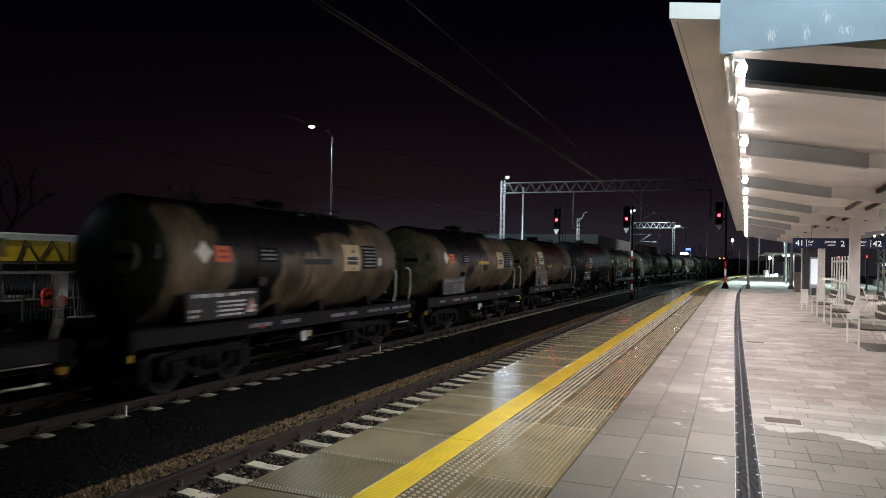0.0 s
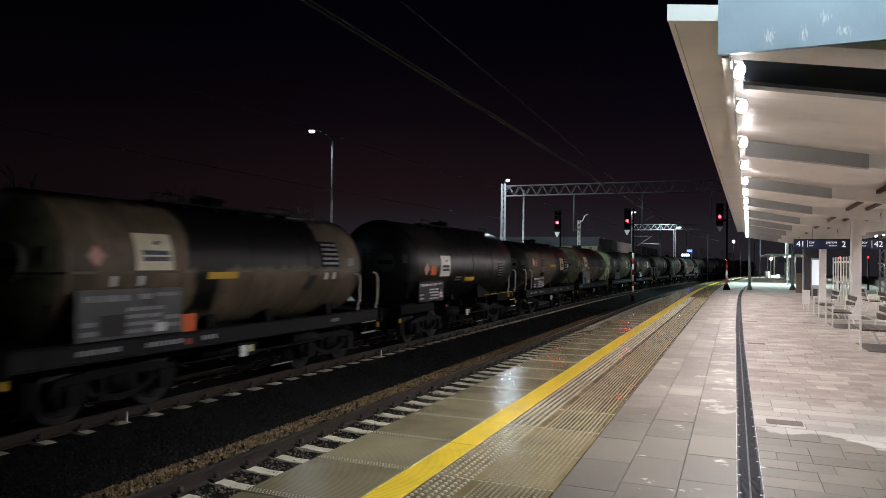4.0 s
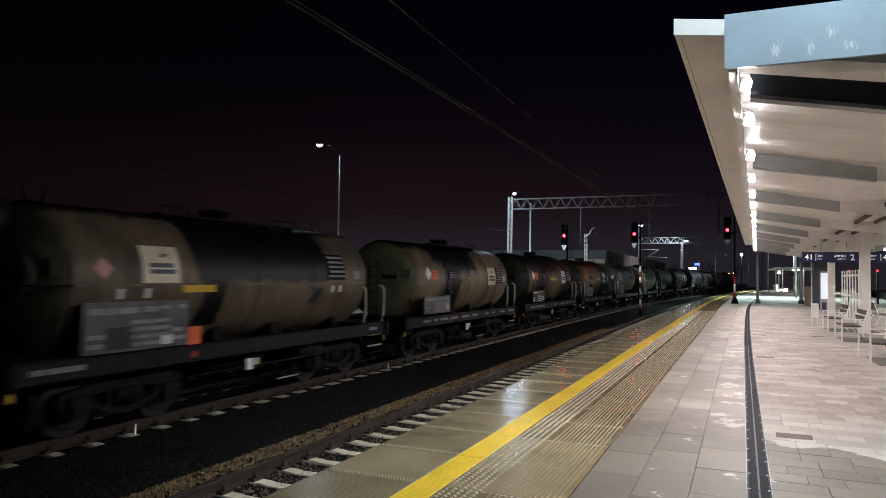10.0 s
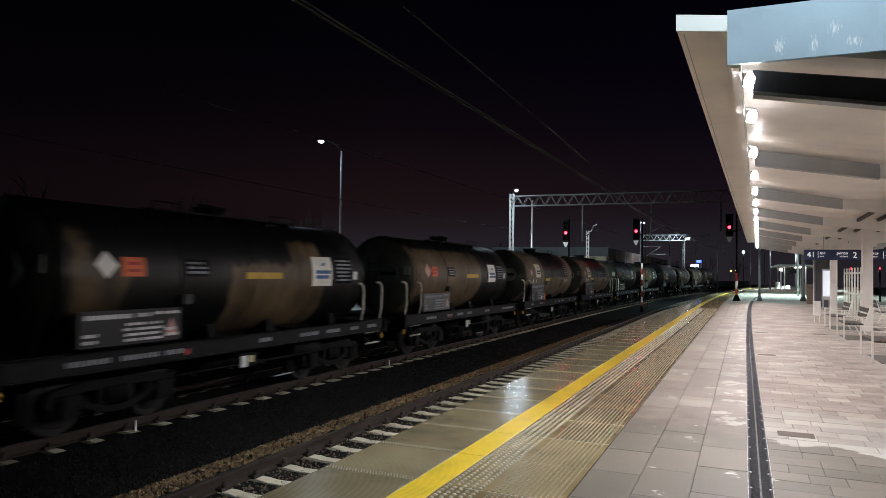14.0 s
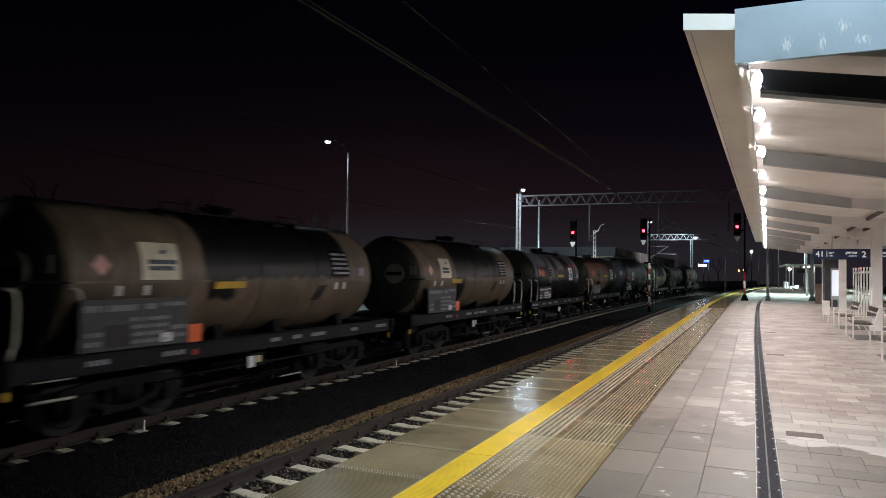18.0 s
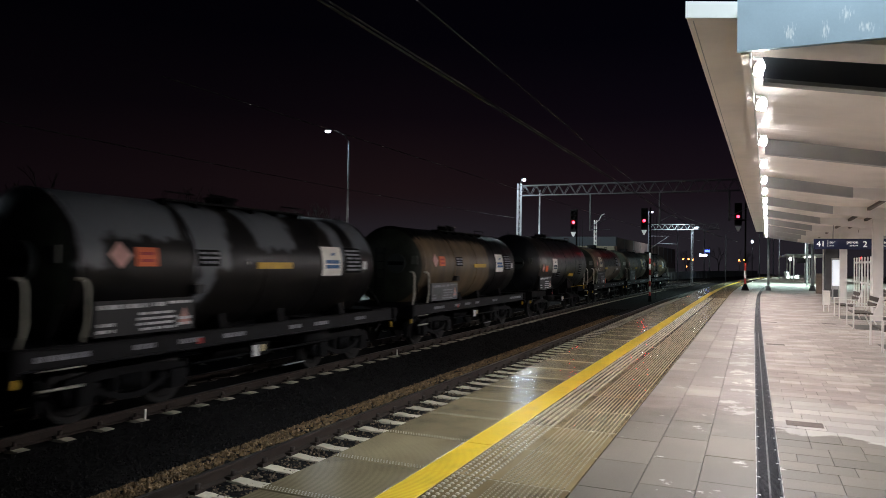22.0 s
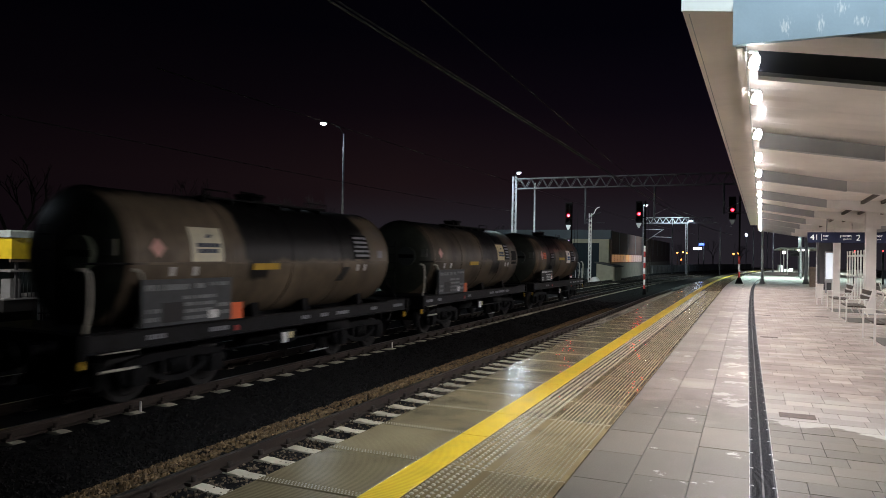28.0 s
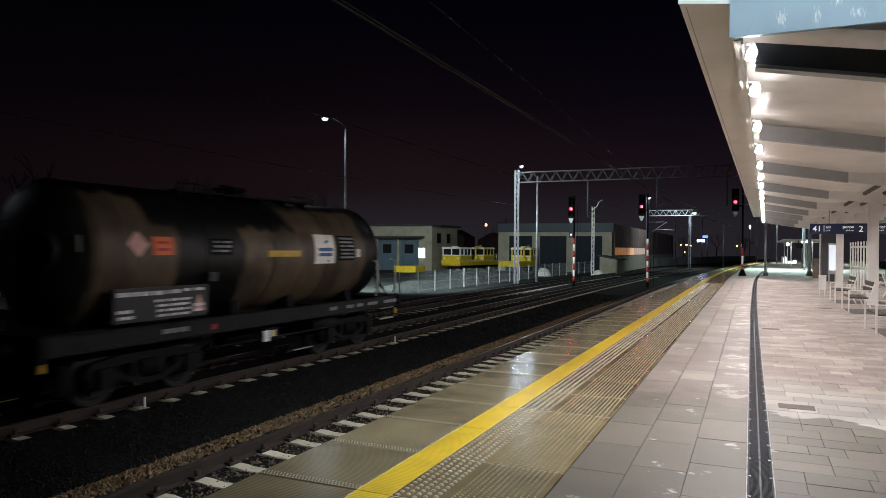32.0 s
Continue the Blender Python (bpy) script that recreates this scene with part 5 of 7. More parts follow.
        text_plate(plate_at + 1.07, plate_at + 1.80, 2.22, 2.82, 6)
        part("small_plate", curved_plate(F + plate_at + 1.9, F + plate_at + 2.08, 2.3, 2.5, L_), BAR_WHITE, root)
        part("leaflet_box", Shape().box(1.14, 1.30, F + 2.3, F + 2.52, 1.90, 2.06), BOARD, root)
    elif kind == "A":
        part("hazard_placard", diamond(F + 0.5, 2.56, 0.17, 0.024), PINK, root, "faded pink hazard diamond")
        owner(plate_at + 0.12, plate_at + 0.93, 2.33, 2.95)
        part("yellow_plate", curved_plate(F + yel, F + yel + 0.83, 2.16, 2.29, 0.03), PLATE_YELLOW, root, "long yellow plate")
        if plate_at < 5:
            text_plate(6.88, 7.65, 2.38, 2.98, 5)
            part("small_plate", curved_plate(F + 8.1, F + 8.34, 2.40, 2.60, L_), BAR_GREY, root)
            part("dark_patch", curved_plate(F + 6.3, F + 6.6, 1.85, 2.18, 0.012, skew=0.22), BLACK, root)
        else:
            text_plate(7.05, 7.55, 2.36, 2.98, 5)
            part("dark_patch", curved_plate(F + 7.9, F + 8.5, 2.18, 2.72, 0.012, skew=0.06), FRAME, root, "blackened square patch")
        for yy in (0.8, 1.35, 7.05, 7.4):
            part("earth_plate", curved_plate(F + yy, F + yy + 0.1, 2.08, 2.24, L_), BAR_WHITE, root)
    else:
        part("hazard_placard", diamond(F + 0.55, 2.30, 0.19, 0.024), PINK, root, "red-edged hazard diamond")
        part("orange_plate", curved_plate(F + 0.92, F + 1.35, 2.12, 2.40, 0.016), ORANGE, root, "orange hazard number plate")
        owner(plate_at + 0.06, plate_at + 0.89, 2.06, 2.74)
        part("yellow_plate", curved_plate(F + yel, F + yel + 0.95, 1.86, 2.0, 0.022), PLATE_YELLOW, root, "yellow plate")
        text_plate(3.15, 3.72, 1.84, 2.08, 2)
        text_plate(7.75, 8.35, 1.95, 2.5, 5)
        ds = Shape().loft([[(x, F + 5.6, z) for x, z in ((1.0, 1.2), (1.28, 1.2), (1.25, 1.75), (1.0, 1.6))],
                           [(x, F + 7.0, z) for x, z in ((1.0, 1.2), (1.28, 1.2), (1.25, 1.35), (1.0, 1.3))]], smooth=False)
        part("sloped_saddle", ds, FRAME, root)
    # waist rail past the end of the shell
    if kind == "A":
        part("waist_rail", Shape().tube([(1.16, -hs - 0.95, 2.30), (1.20, -hs + 0.05, 2.30)], 0.018), FRAME, root)
    return root


# order of the wagons from the front: kind, paint, plate and front end of the shell along the line at the start
FRONT = [-2.30, 9.58, 21.42, 33.34, 45.42, 58.50, 70.54, 82.45, 94.47, 106.43, 118.25, 130.17, 142.05, 153.93, 165.83, 178.98, 190.78, 202.69]
T_B1 = wagon("B", TANK_BEIGE, "grimy beige tank wagon with pale hazard plates and black spill marks", 11, plate=PLATE_CREAM, plate_at=5.72, long_plate=BOARD)
T_B8 = wagon("B", TANK_BEIGE_DRIP, "grimy beige tank wagon with a black dripping crown", 21, plate=PLATE_CREAM, board=BOARD_PALE)
T_B4 = wagon("B", TANK_BEIGE_REAR, "grimy beige tank wagon blackened at its rear end", 18, plate=PLATE_CREAM, brake_end=-1)
T_B5 = wagon("B", TANK_BEIGE_MIDDLE, "grimy beige tank wagon with a broad black spill round its middle", 19, plate=PLATE_CREAM, long_plate=PLATE_FADED, board=BOARD_PALE)
T_A4 = wagon("A", TANK_TWO_TONE, "two-tone beige tank wagon with its railed platform behind", 24, plate=PLATE_PALE, yel=2.98, board=BOARD_PALE)
T_A1 = wagon("A", TANK_TWO_TONE_DARK, "two-tone grimy beige tank wagon with a large grey data board", 12, plate=PLATE_PALE, yel=2.98, brake_end=-1)
T_A3 = wagon("A", TANK_TWO_TONE, "two-tone grimy tank wagon with a yellow plate beside the pale one", 22, plate=PLATE_PALE, yel=2.16, board=BOARD_PALE)
T_A5 = wagon("A", TANK_TWO_TONE_SHADE, "two-tone grimy tank wagon with a faded blue-grey data board", 25, plate=PLATE_PALE, yel=2.16)
T_C1 = wagon("C", TANK_OLIVE, "long blackened tank wagon with a yellow pipe and white plate", 13, shell=9.6, lob=13.0)
T_C2 = wagon("C", TANK_OLIVE, "long black tank wagon with a yellow plate set far back", 17, shell=9.6, lob=13.0, yel=5.7, plate_at=2.17)
T_B2 = wagon("B", TANK_BROWN, "blackened brown tank wagon with white hazard diamond and orange plate", 14)
T_B6 = wagon("B", TANK_BROWN_CROWN, "dark brown tank wagon with a black stained rear crown", 20, placard=PINK, brake_end=-1, board=BOARD_PALE)
T_B7 = wagon("B", TANK_BROWN_MIDDLE, "dark brown tank wagon with a black spill down its middle", 23, placard=PINK, plate_at=5.70)
T_B3 = wagon("B", TANK_BLACK, "glossy black tank wagon with grey smears and orange hazard plate", 15, placard=PINK, brake_end=-1)
T_A2 = wagon("A", TANK_TWO_TONE_REAR, "two-tone stained tank wagon with a cream plate far back", 16, plate=PLATE_CREAM, plate_at=6.03, yel=3.1, brake_end=-1)
PLAN = [T_B8, T_B1, T_B8, T_A4, T_C1, T_B4, T_A3, T_B5, T_B2, T_B6, T_A1, T_A5, T_B3, T_B6, T_C2, T_A1, T_A2, T_B7]
WAGONS = []
used = set()
for tmpl in PLAN:
    if tmpl.name in used:
        WAGONS.append(copy_thing(tmpl, Matrix.Identity(4)))
    else:
        used.add(tmpl.name)
        WAGONS.append(tmpl)


def gone(t):
    """How far the train has run after t seconds."""
    return 6.6013 * t - 1.1007 * t * t / 32.0 + 0.5928 * t ** 3 / 1024.0


def on_line(y, half):
    a = Vector((TRACK_FAR + bend(y - half), y - half, RAIL - 0.02 + 0.003))
    b = Vector((TRACK_FAR + bend(y + half), y + half, RAIL - 0.02 + 0.003))
    d = b - a
    return Matrix.Translation((a + b) / 2) @ Matrix.Rotation(math.atan2(-d.x, d.y), 4, "Z")



# ---------------------------------------------------------------- text helper: built-in font turned into a mesh
def letters(text, size, m, parent, name="lettering"):
    cu = bpy.data.curves.new("letters", "FONT")
    cu.body, cu.size, cu.extrude, cu.resolution_u = text, size, 0.002, 3
    tmp = bpy.data.objects.new("letters", cu)
    scene.collection.objects.link(tmp)
    me = bpy.data.meshes.new_from_object(tmp.evaluated_get(bpy.context.evaluated_depsgraph_get()))
    bpy.data.objects.remove(tmp)
    me.materials.append(LETTER)
    ob = new(name, me)
    ob.parent = parent
    ob.matrix_world = m
    return ob


# ---------------------------------------------------------------- hanging platform sign
sign_y = 29.15
sign = thing("platform_sign", "navy hanging platform sign with white numbers and words", "sign")
part("panel", Shape().slab(1.98, 6.05, sign_y - 0.05, sign_y + 0.05, 2.39, 2.77, 0.006), SIGN_BLUE, sign)
for x in (2.6, 5.4):
    part("hanger", Shape().cyl((x, sign_y, 2.77), (x, sign_y - 0.25, 3.35), 0.02, 8), CANOPY_STEEL, sign)
flat = Euler((math.pi / 2, 0, 0)).to_matrix().to_4x4()


def sign_text(text, x, z, size):
    letters(text, size, Matrix.Translation((x, sign_y - 0.054, z - 0.11)) @ flat, sign)


sign_text("41", 2.07, 2.60, 0.28)
sign_text("tor", 2.49, 2.71, 0.14)
sign_text("track", 2.49, 2.61, 0.065)
sign_text("peron", 3.03, 2.71, 0.15)
sign_text("platform", 3.13, 2.61, 0.075)
sign_text("2", 3.53, 2.585, 0.30)
sign_text("tor", 4.17, 2.71, 0.14)
sign_text("track", 4.17, 2.61, 0.065)
sign_text("42", 4.55, 2.60, 0.28)
for x in (2.43, 4.48):
    part("divider", Shape().box(x, x + 0.012, sign_y - 0.056, sign_y - 0.05, 2.46, 2.71), LETTER, sign, "thin white line")

# ---------------------------------------------------------------- benches, bin, screens, light box
def bench(m):
    root = thing("bench", "platform bench with dark wooden slats and pale steel legs", "bench", m, "benches under the canopy")
    for k in range(3):
        part("seat_slat", Shape().slab(0.05 + 0.16 * k, 0.19 + 0.16 * k, 0.03, 1.62, 0.42, 0.455, 0.008), DARK_WOOD, root)
    for k in range(2):
        sh = Shape()
        z = 0.60 + 0.17 * k
        sh.slab(0.56 + 0.05 * k, 0.595 + 0.05 * k, 0.03, 1.62, z, z + 0.13, 0.006)
        part("back_slat", sh, DARK_WOOD, root)
    for y in (0.0, 1.60):
        part("front_leg", Shape().box(0.0, 0.035, y, y + 0.035, 0.0, 0.66), WHITE_PAINT, root, "pale steel leg")
        part("armrest", Shape().box(0.0, 0.56, y, y + 0.035, 0.635, 0.66), WHITE_PAINT, root)
        part("rear_leg", Shape().loft([[(0.42, y, 0.42), (0.46, y, 0.42), (0.46, y + 0.035, 0.42), (0.42, y + 0.035, 0.42)],
                                       [(0.62, y, 0.0), (0.66, y, 0.0), (0.66, y + 0.035, 0.0), (0.62, y + 0.035, 0.0)]], smooth=False), WHITE_PAINT, root)
        part("back_post", Shape().loft([[(0.50, y, 0.42), (0.535, y, 0.42), (0.535, y + 0.035, 0.42), (0.50, y + 0.035, 0.42)],
                                        [(0.66, y, 0.95), (0.70, y, 0.95), (0.70, y + 0.035, 0.95), (0.66, y + 0.035, 0.95)]], smooth=False), WHITE_PAINT, root)
    return root


b0 = bench(pose(2.38, 16.95, 0))
for x, y in ((2.55, 23.0), (2.62, 27.3)):
    copy_thing(b0, pose(x, y, 0))
for x, y in ((5.5, 18.6), (5.4, 24.6), (5.3, 33.2), (5.3, 29.0)):
    copy_thing(b0, pose(x, y, 0, 0, 0, 180))
# dark flat rectangles reaching from under each bench to behind it
MAT_GREY = surface("dark_floor_grate", (0.10, 0.09, 0.08), 0.8, scale=9, vary=0.35)
mat_shape = Shape().slab(0, 1.5, 0, 1.75, 0.002, 0.012, 0.003)
for x, y in ((2.55, 16.9), (2.62, 22.9), (2.7, 27.2)):
    thing("floor_grate", "dark flat rectangle on the floor under a bench", "grate", pose(x, y, 0), "floor grates", shape=mat_shape, material=MAT_GREY)

bin_ = thing("waste_bin", "small white box bin on two thin legs", "bin", pose(2.44, 31.0, 0))
part("box", Shape().slab(0, 0.25, 0, 0.22, 0.27, 0.80, 0.02), WHITE_PAINT, bin_)
part("lid", Shape().slab(-0.012, 0.262, -0.012, 0.232, 0.801, 0.825, 0.008), WHITE_PAINT, bin_)
for x in (0.02, 0.19):
    part("leg", Shape().box(x, x + 0.035, 0.09, 0.125, 0, 0.27), WHITE_PAINT, bin_)


def screen(y0, n):
    root = thing("slat_screen", "white wooden slat screen between canopy columns", "screen", group="slat screens")
    for k in range(n):
        y = y0 + 0.83 * k
        part("slat", Shape().slab(4.17, 4.21, y, y + 0.13, 0.06, 2.08, 0.01), WHITE_PAINT, root)
        part("slat_cap", Shape().slab(4.165, 4.215, y + 0.02, y + 0.11, 2.081, 2.18, 0.01), WHITE_PAINT, root)
    for z in (1.05, 1.92):
        part("rail", Shape().box(4.211, 4.25, y0 - 0.1, y0 + 0.83 * n - 0.5, z, z + 0.08), WHITE_PAINT, root)


screen(30.4, 9)
lb = thing("light_box", "tall glowing white advertising light box in a steel frame", "light box")
part("frame", Shape().slab(3.80, 4.28, 42.9, 43.02, 0.55, 2.22, 0.02), STEEL, lb)
part("screen", Shape().box(3.84, 4.24, 42.885, 42.899, 0.75, 2.12), glow("light_box_glow", (0.75, 0.88, 1.0), 0.62), lb, "glowing white panel")
for x in (3.82, 4.16):
    part("leg", Shape().box(x, x + 0.07, 42.92, 43.0, 0, 0.55), STEEL, lb)


# ---------------------------------------------------------------- posts and lamps on the platform
MAST_STEEL_DARK = surface("dull_arm_steel", (0.12, 0.125, 0.13), 0.7, 0.2, scale=4, vary=0.25)


def post(x, y, h, r=0.09, label="grey steel post with a flared dark base", base=True):
    root = thing("platform_post", label, "post", pose(x + bend(y), y, 0), "platform posts")
    part("shaft", Shape().cyl((0, 0, 0), (0, 0, h), r, 12), STEEL, root)
    if base:
        part("base", Shape().cyl((0, 0, 0), (0, 0, 0.35), r * 2.0, 14, r * 1.15), MAST_STEEL_DARK, root, "flared dark grey base")
    return root




def lamp_post(x, y, h, ax, z0=0.0, power=0, colour=COOL, target=None, head=0.32, angle=150, name="street_lamp", rise=0.26):
    root = thing(name, "galvanised lamp post with a bright white lamp head", "lamp", pose(x, y, z0), "lamp posts")
    part("pole", Shape().cyl((0, 0, 0), (0, 0, h), 0.09, 12, 0.055), STEEL, root)
    z1 = h + rise
    tip = ax + math.copysign(0.42, ax)
    part("arm", Shape().tube([(0, 0, h - 0.02), (ax * 0.25, 0, h + rise * 0.5), (ax * 0.6, 0, h + rise * 0.85), (ax, 0, z1)], 0.03, 8), MAST_STEEL_DARK, root)
    hd = part("lamp_head", Shape().slab(min(ax, tip), max(ax, tip), -0.11, 0.11, z1 - 0.05, z1 + 0.02, 0.02), BLACK, root)
    xm = (ax + tip) / 2
    part("lens", Shape().cyl((xm, 0, z1 - 0.13), (xm, 0, z1 - 0.051), head * 0.3, 14, head * 0.55), LED_COOL, hd, "glaring white lens")
    if power:
        lx = x + ax + math.copysign(0.25, ax)
        spot_lamp("lamp_light", (lx, y, z0 + h + rise - 0.18), target or (lx, y - 1, z0), power, colour, angle)
    return root


post(0.84, 55.6, 3.9, 0.095)
post(3.75, 57.8, 4.6, 0.12)
post(4.0, 83.0, 4.6, 0.12)
lamp_post(3.2, 106.0, 6.2, -0.6)
# plain post given an added lamp head, unseen behind the canopy, for the platform
lamp_post(4.55, 73.2, 7.5, -0.8, power=13500, colour=(0.72, 1.0, 0.94), angle=145)
lamp_post(6.6, 110.0, 7.5, -0.8, power=16000, colour=GREEN, angle=150)
lamp_post(LAMP_POST[0], LAMP_POST[1], 8.5, -0.9)
lamp_post(-22.0, 35.8, 9.8, -1.25, rise=0.75, z0=-1.05, power=39000, colour=(0.90, 1.0, 0.99), target=(-31.0, 58.0, -1.0), angle=150)

# ---------------------------------------------------------------- colour light signals
SIGNAL_BLACK = surface("matt_black_signal_paint", (0.0028, 0.0028, 0.003), 0.9, scale=5, vary=0.3, spec=0.08)
POINTER = surface("greyed_white_plate", (0.42, 0.43, 0.43), 0.6, scale=5, vary=0.2)


def signal(x, y, z0, z_red, side, bands, cone, band_top=2.6):
    root = thing("railway_signal", "black railway signal showing red on a banded mast", "signal", pose(x, y, z0), "railway signals")
    h = z_red - z0
    top = band_top - z0
    n = bands
    for k in range(n):
        a, b = 0.3 + (top - 0.3) * k / n, 0.3 + (top - 0.3) * (k + 1) / n
        part("mast_band", Shape().cyl((0, 0, a), (0, 0, b), 0.075, 12), RED_PAINT if k % 2 == 0 else WHITE_PAINT, root)
    part("mast_top", Shape().cyl((0, 0, top), (0, 0, h + 1.0), 0.06, 10), SIGNAL_BLACK, root)
    part("mast_base", Shape().cyl((0, 0, 0), (0, 0, 0.45), 0.28 if cone else 0.14, 12, 0.1), SIGNAL_BLACK, root)
    hx = side
    hd = part("signal_head", Shape().slab(hx - 0.24, hx + 0.24, -0.28, -0.06, h - 0.62, h + 0.95, 0.03), SIGNAL_BLACK, root, "black oblong signal head")
    part("bracket", Shape().box(min(0, hx), max(0, hx), -0.06, 0.06, h - 0.3, h - 0.2), SIGNAL_BLACK, root)
    for dz in (-0.35, 0.0, 0.35, 0.68):
        hood = Shape()
        arc = [-0.9 + (math.pi + 1.8) * k / 14 for k in range(15)]
        hood.loft([[(hx + 0.15 * math.cos(a), -0.28, h + dz + 0.15 * math.sin(a)) for a in arc], [(hx + 0.15 * math.cos(a), -0.50, h + dz + 0.15 * math.sin(a)) for a in arc]], closed=False, caps=False)
        part("hood", hood, SIGNAL_BLACK, hd)
        lens = Shape().cyl((hx, -0.285, h + dz), (hx, -0.30, h + dz), 0.105 if dz == 0 else 0.10, 16)
        part("lens", lens, RED_GLOW if dz == 0 else SIGNAL_BLACK, hd, "lit red lens" if dz == 0 else "")
    tri = Shape().loft([[(hx - 0.2, -0.3, h - 0.70), (hx + 0.2, -0.3, h - 0.70), (hx + 0.05, -0.3, h - 1.05), (hx - 0.05, -0.3, h - 1.05)],
                        [(hx - 0.2, -0.27, h - 0.70), (hx + 0.2, -0.27, h - 0.70), (hx + 0.05, -0.27, h - 1.05), (hx - 0.05, -0.27, h - 1.05)]], smooth=False)
    part("pointer_plate", tri, POINTER, root, "white tapered plate")
    if not cone:
        part("ladder", Shape().tube([(0.22, 0.1, 0.2), (0.22, 0.1, h + 0.4)], 0.015).tube([(0.42, 0.1, 0.2), (0.42, 0.1, h + 0.4)], 0.015), SIGNAL_BLACK, root)
    return root


sig = signal(-12.02, 51.7, -1.0, 4.75, -0.18, 7, False)
dw = part("lower_head", Shape().slab(-0.32, -0.04, -0.24, -0.08, 3.62, 4.05, 0.02), BLACK, sig, "small black lower signal head")
part("violet_lens", Shape().cyl((-0.18, -0.245, 3.84), (-0.18, -0.26, 3.84), 0.07, 12), glow("violet_signal_glow", (0.45, 0.10, 1.0), 3.0), dw, "lit violet lens")
signal(-7.1, 54.5, -1.05, 5.0, -0.42, 8, False)
signal(-0.55, 54.0, 0.0, 5.2, -0.48, 3, True, 1.95)


# ---------------------------------------------------------------- overhead line: portals, masts, wires
def truss(root, x0, x1, y, z0, z1, w=0.35, step=0.9, name="girder", mat=STEEL):
    s = Shape()
    for dy in (-w / 2, w / 2):
        for z in (z0, z1):
            s.box(x0, x1, y + dy - 0.035, y + dy + 0.035, z - 0.035, z + 0.035)
        x, up = x0, True
        while x < x1 - 0.05:
            xe = min(x + step * 0.5, x1)
            s.cyl((x, y + dy, z0 if up else z1), (xe, y + dy, z1 if up else z0), 0.022, 5)
            x, up = xe, not up
    return part(name, s, mat, root, "lattice steel girder")


MAST_STEEL = surface("dull_mast_steel", (0.22, 0.23, 0.24), 0.7, 0.2, scale=4, vary=0.25)


def lattice_mast(root, x, y, z0, z1, w=0.32, mat=None):
    s = Shape()
    for dx in (-w / 2, w / 2):
        for dy in (-w / 2, w / 2):
            s.box(x + dx - 0.03, x + dx + 0.03, y + dy - 0.03, y + dy + 0.03, z0, z1)
    z, k = z0, 1
    while z < z1 - 0.3:
        for dy in (-w / 2, w / 2):
            s.cyl((x - k * w / 2, y + dy, z), (x + k * w / 2, y + dy, z + 0.45), 0.016, 5)
        z, k = z + 0.45, -k
    return part("lattice_mast", s, mat or MAST_STEEL, root, "lattice steel mast")


portal = thing("catenary_portal", "galvanised lattice portal spanning the tracks", "gantry", group="catenary portals")
lattice_mast(portal, -17.05, 53.5, -1.05, 8.0, 0.26)
truss(portal, -17.05, 9.0, 53.5, 7.02, 7.80, mat=DIMMED_STEEL)
lattice_mast(portal, 8.9, 53.5, -1.05, 7.9)
for x, z in ((-11.4, 4.2), (-6.33, 4.6), (-1.6, 4.9)):
    part("dropper_tube", Shape().cyl((x, 53.5, z), (x, 53.5, 7.05), 0.07, 10), DIMMED_STEEL, portal)
    part("bracket_arm", Shape().tube([(x, 53.5, z + 0.3), (x + 1.2, 53.5, z + 0.9)], 0.03).tube([(x, 53.5, z + 0.1), (x + 1.5, 53.5, z + 0.1)], 0.025), DIMMED_STEEL, portal)
ph = part("lamp_head", Shape().slab(-16.85, -16.45, 53.2, 53.45, 8.28, 8.35, 0.03), BLACK, portal)
part("lens", Shape().cyl((-16.63, 53.28, 8.16), (-16.63, 53.28, 8.276), 0.07, 14, 0.11), LED_COOL, ph, "glaring white lens")
part("lamp_arm", Shape().tube([(-17.05, 53.5, 7.9), (-16.8, 53.4, 8.3)], 0.03), BLACK, portal)
spot_lamp("portal_lamp_light", (-16.2, 52.7, 8.1), (-17.5, 50.0, -1.0), 480, COOL, 165)

portal2 = thing("catenary_portal", "distant galvanised lattice portal under a lamp", "gantry", group="catenary portals")
lattice_mast(portal2, -14.4, 110, -1.05, 9.6)
truss(portal2, -14.4, -8.0, 110, 6.95, 7.75)
# stretch past the lamp, its lack of light painted in as darker steel
truss(portal2, -7.96, -4.6, 110, 6.95, 7.75, mat=DIMMED_STEEL)
lattice_mast(portal2, -8.3, 110, -1.05, 7.0, 0.25)
part("cantilever", Shape().tube([(-14.4, 110, 6.0), (-11.6, 110, 6.0), (-14.2, 110, 4.2)], 0.06).tube([(-13.2, 110, 4.9), (-10.4, 110, 4.8)], 0.05), STEEL, portal2)
for x, z in ((-14.2, 9.6), (-7.7, 7.25)):
    part("lamp_head", Shape().slab(x - 0.35, x + 0.35, 109.6, 110.0, z, z + 0.15, 0.03), STEEL, portal2)
    part("lens", Shape().box(x - 0.16, x + 0.16, 109.62, 109.9, z - 0.1, z - 0.005), LED_COOL, portal2, "glaring white lens")
spot_lamp("portal_lamp_light", (-9.5, 107.5, 8.8), (-11.0, 108.5, 0.0), 2600, COOL, 150)

mast = thing("catenary_mast", "pale lattice mast with a bent top arm", "mast", pose(-15.1, 73.5, -1.05), "masts")
lattice_mast(mast, 0, 0, 0, 7.3, 0.22, WHITE_PAINT)
part("top_arm", Shape().tube([(0, 0, 7.1), (0.35, 0, 7.25), (0.6, 0, 7.8), (0.95, 0, 7.95)], 0.05, 8), WHITE_PAINT, mast)
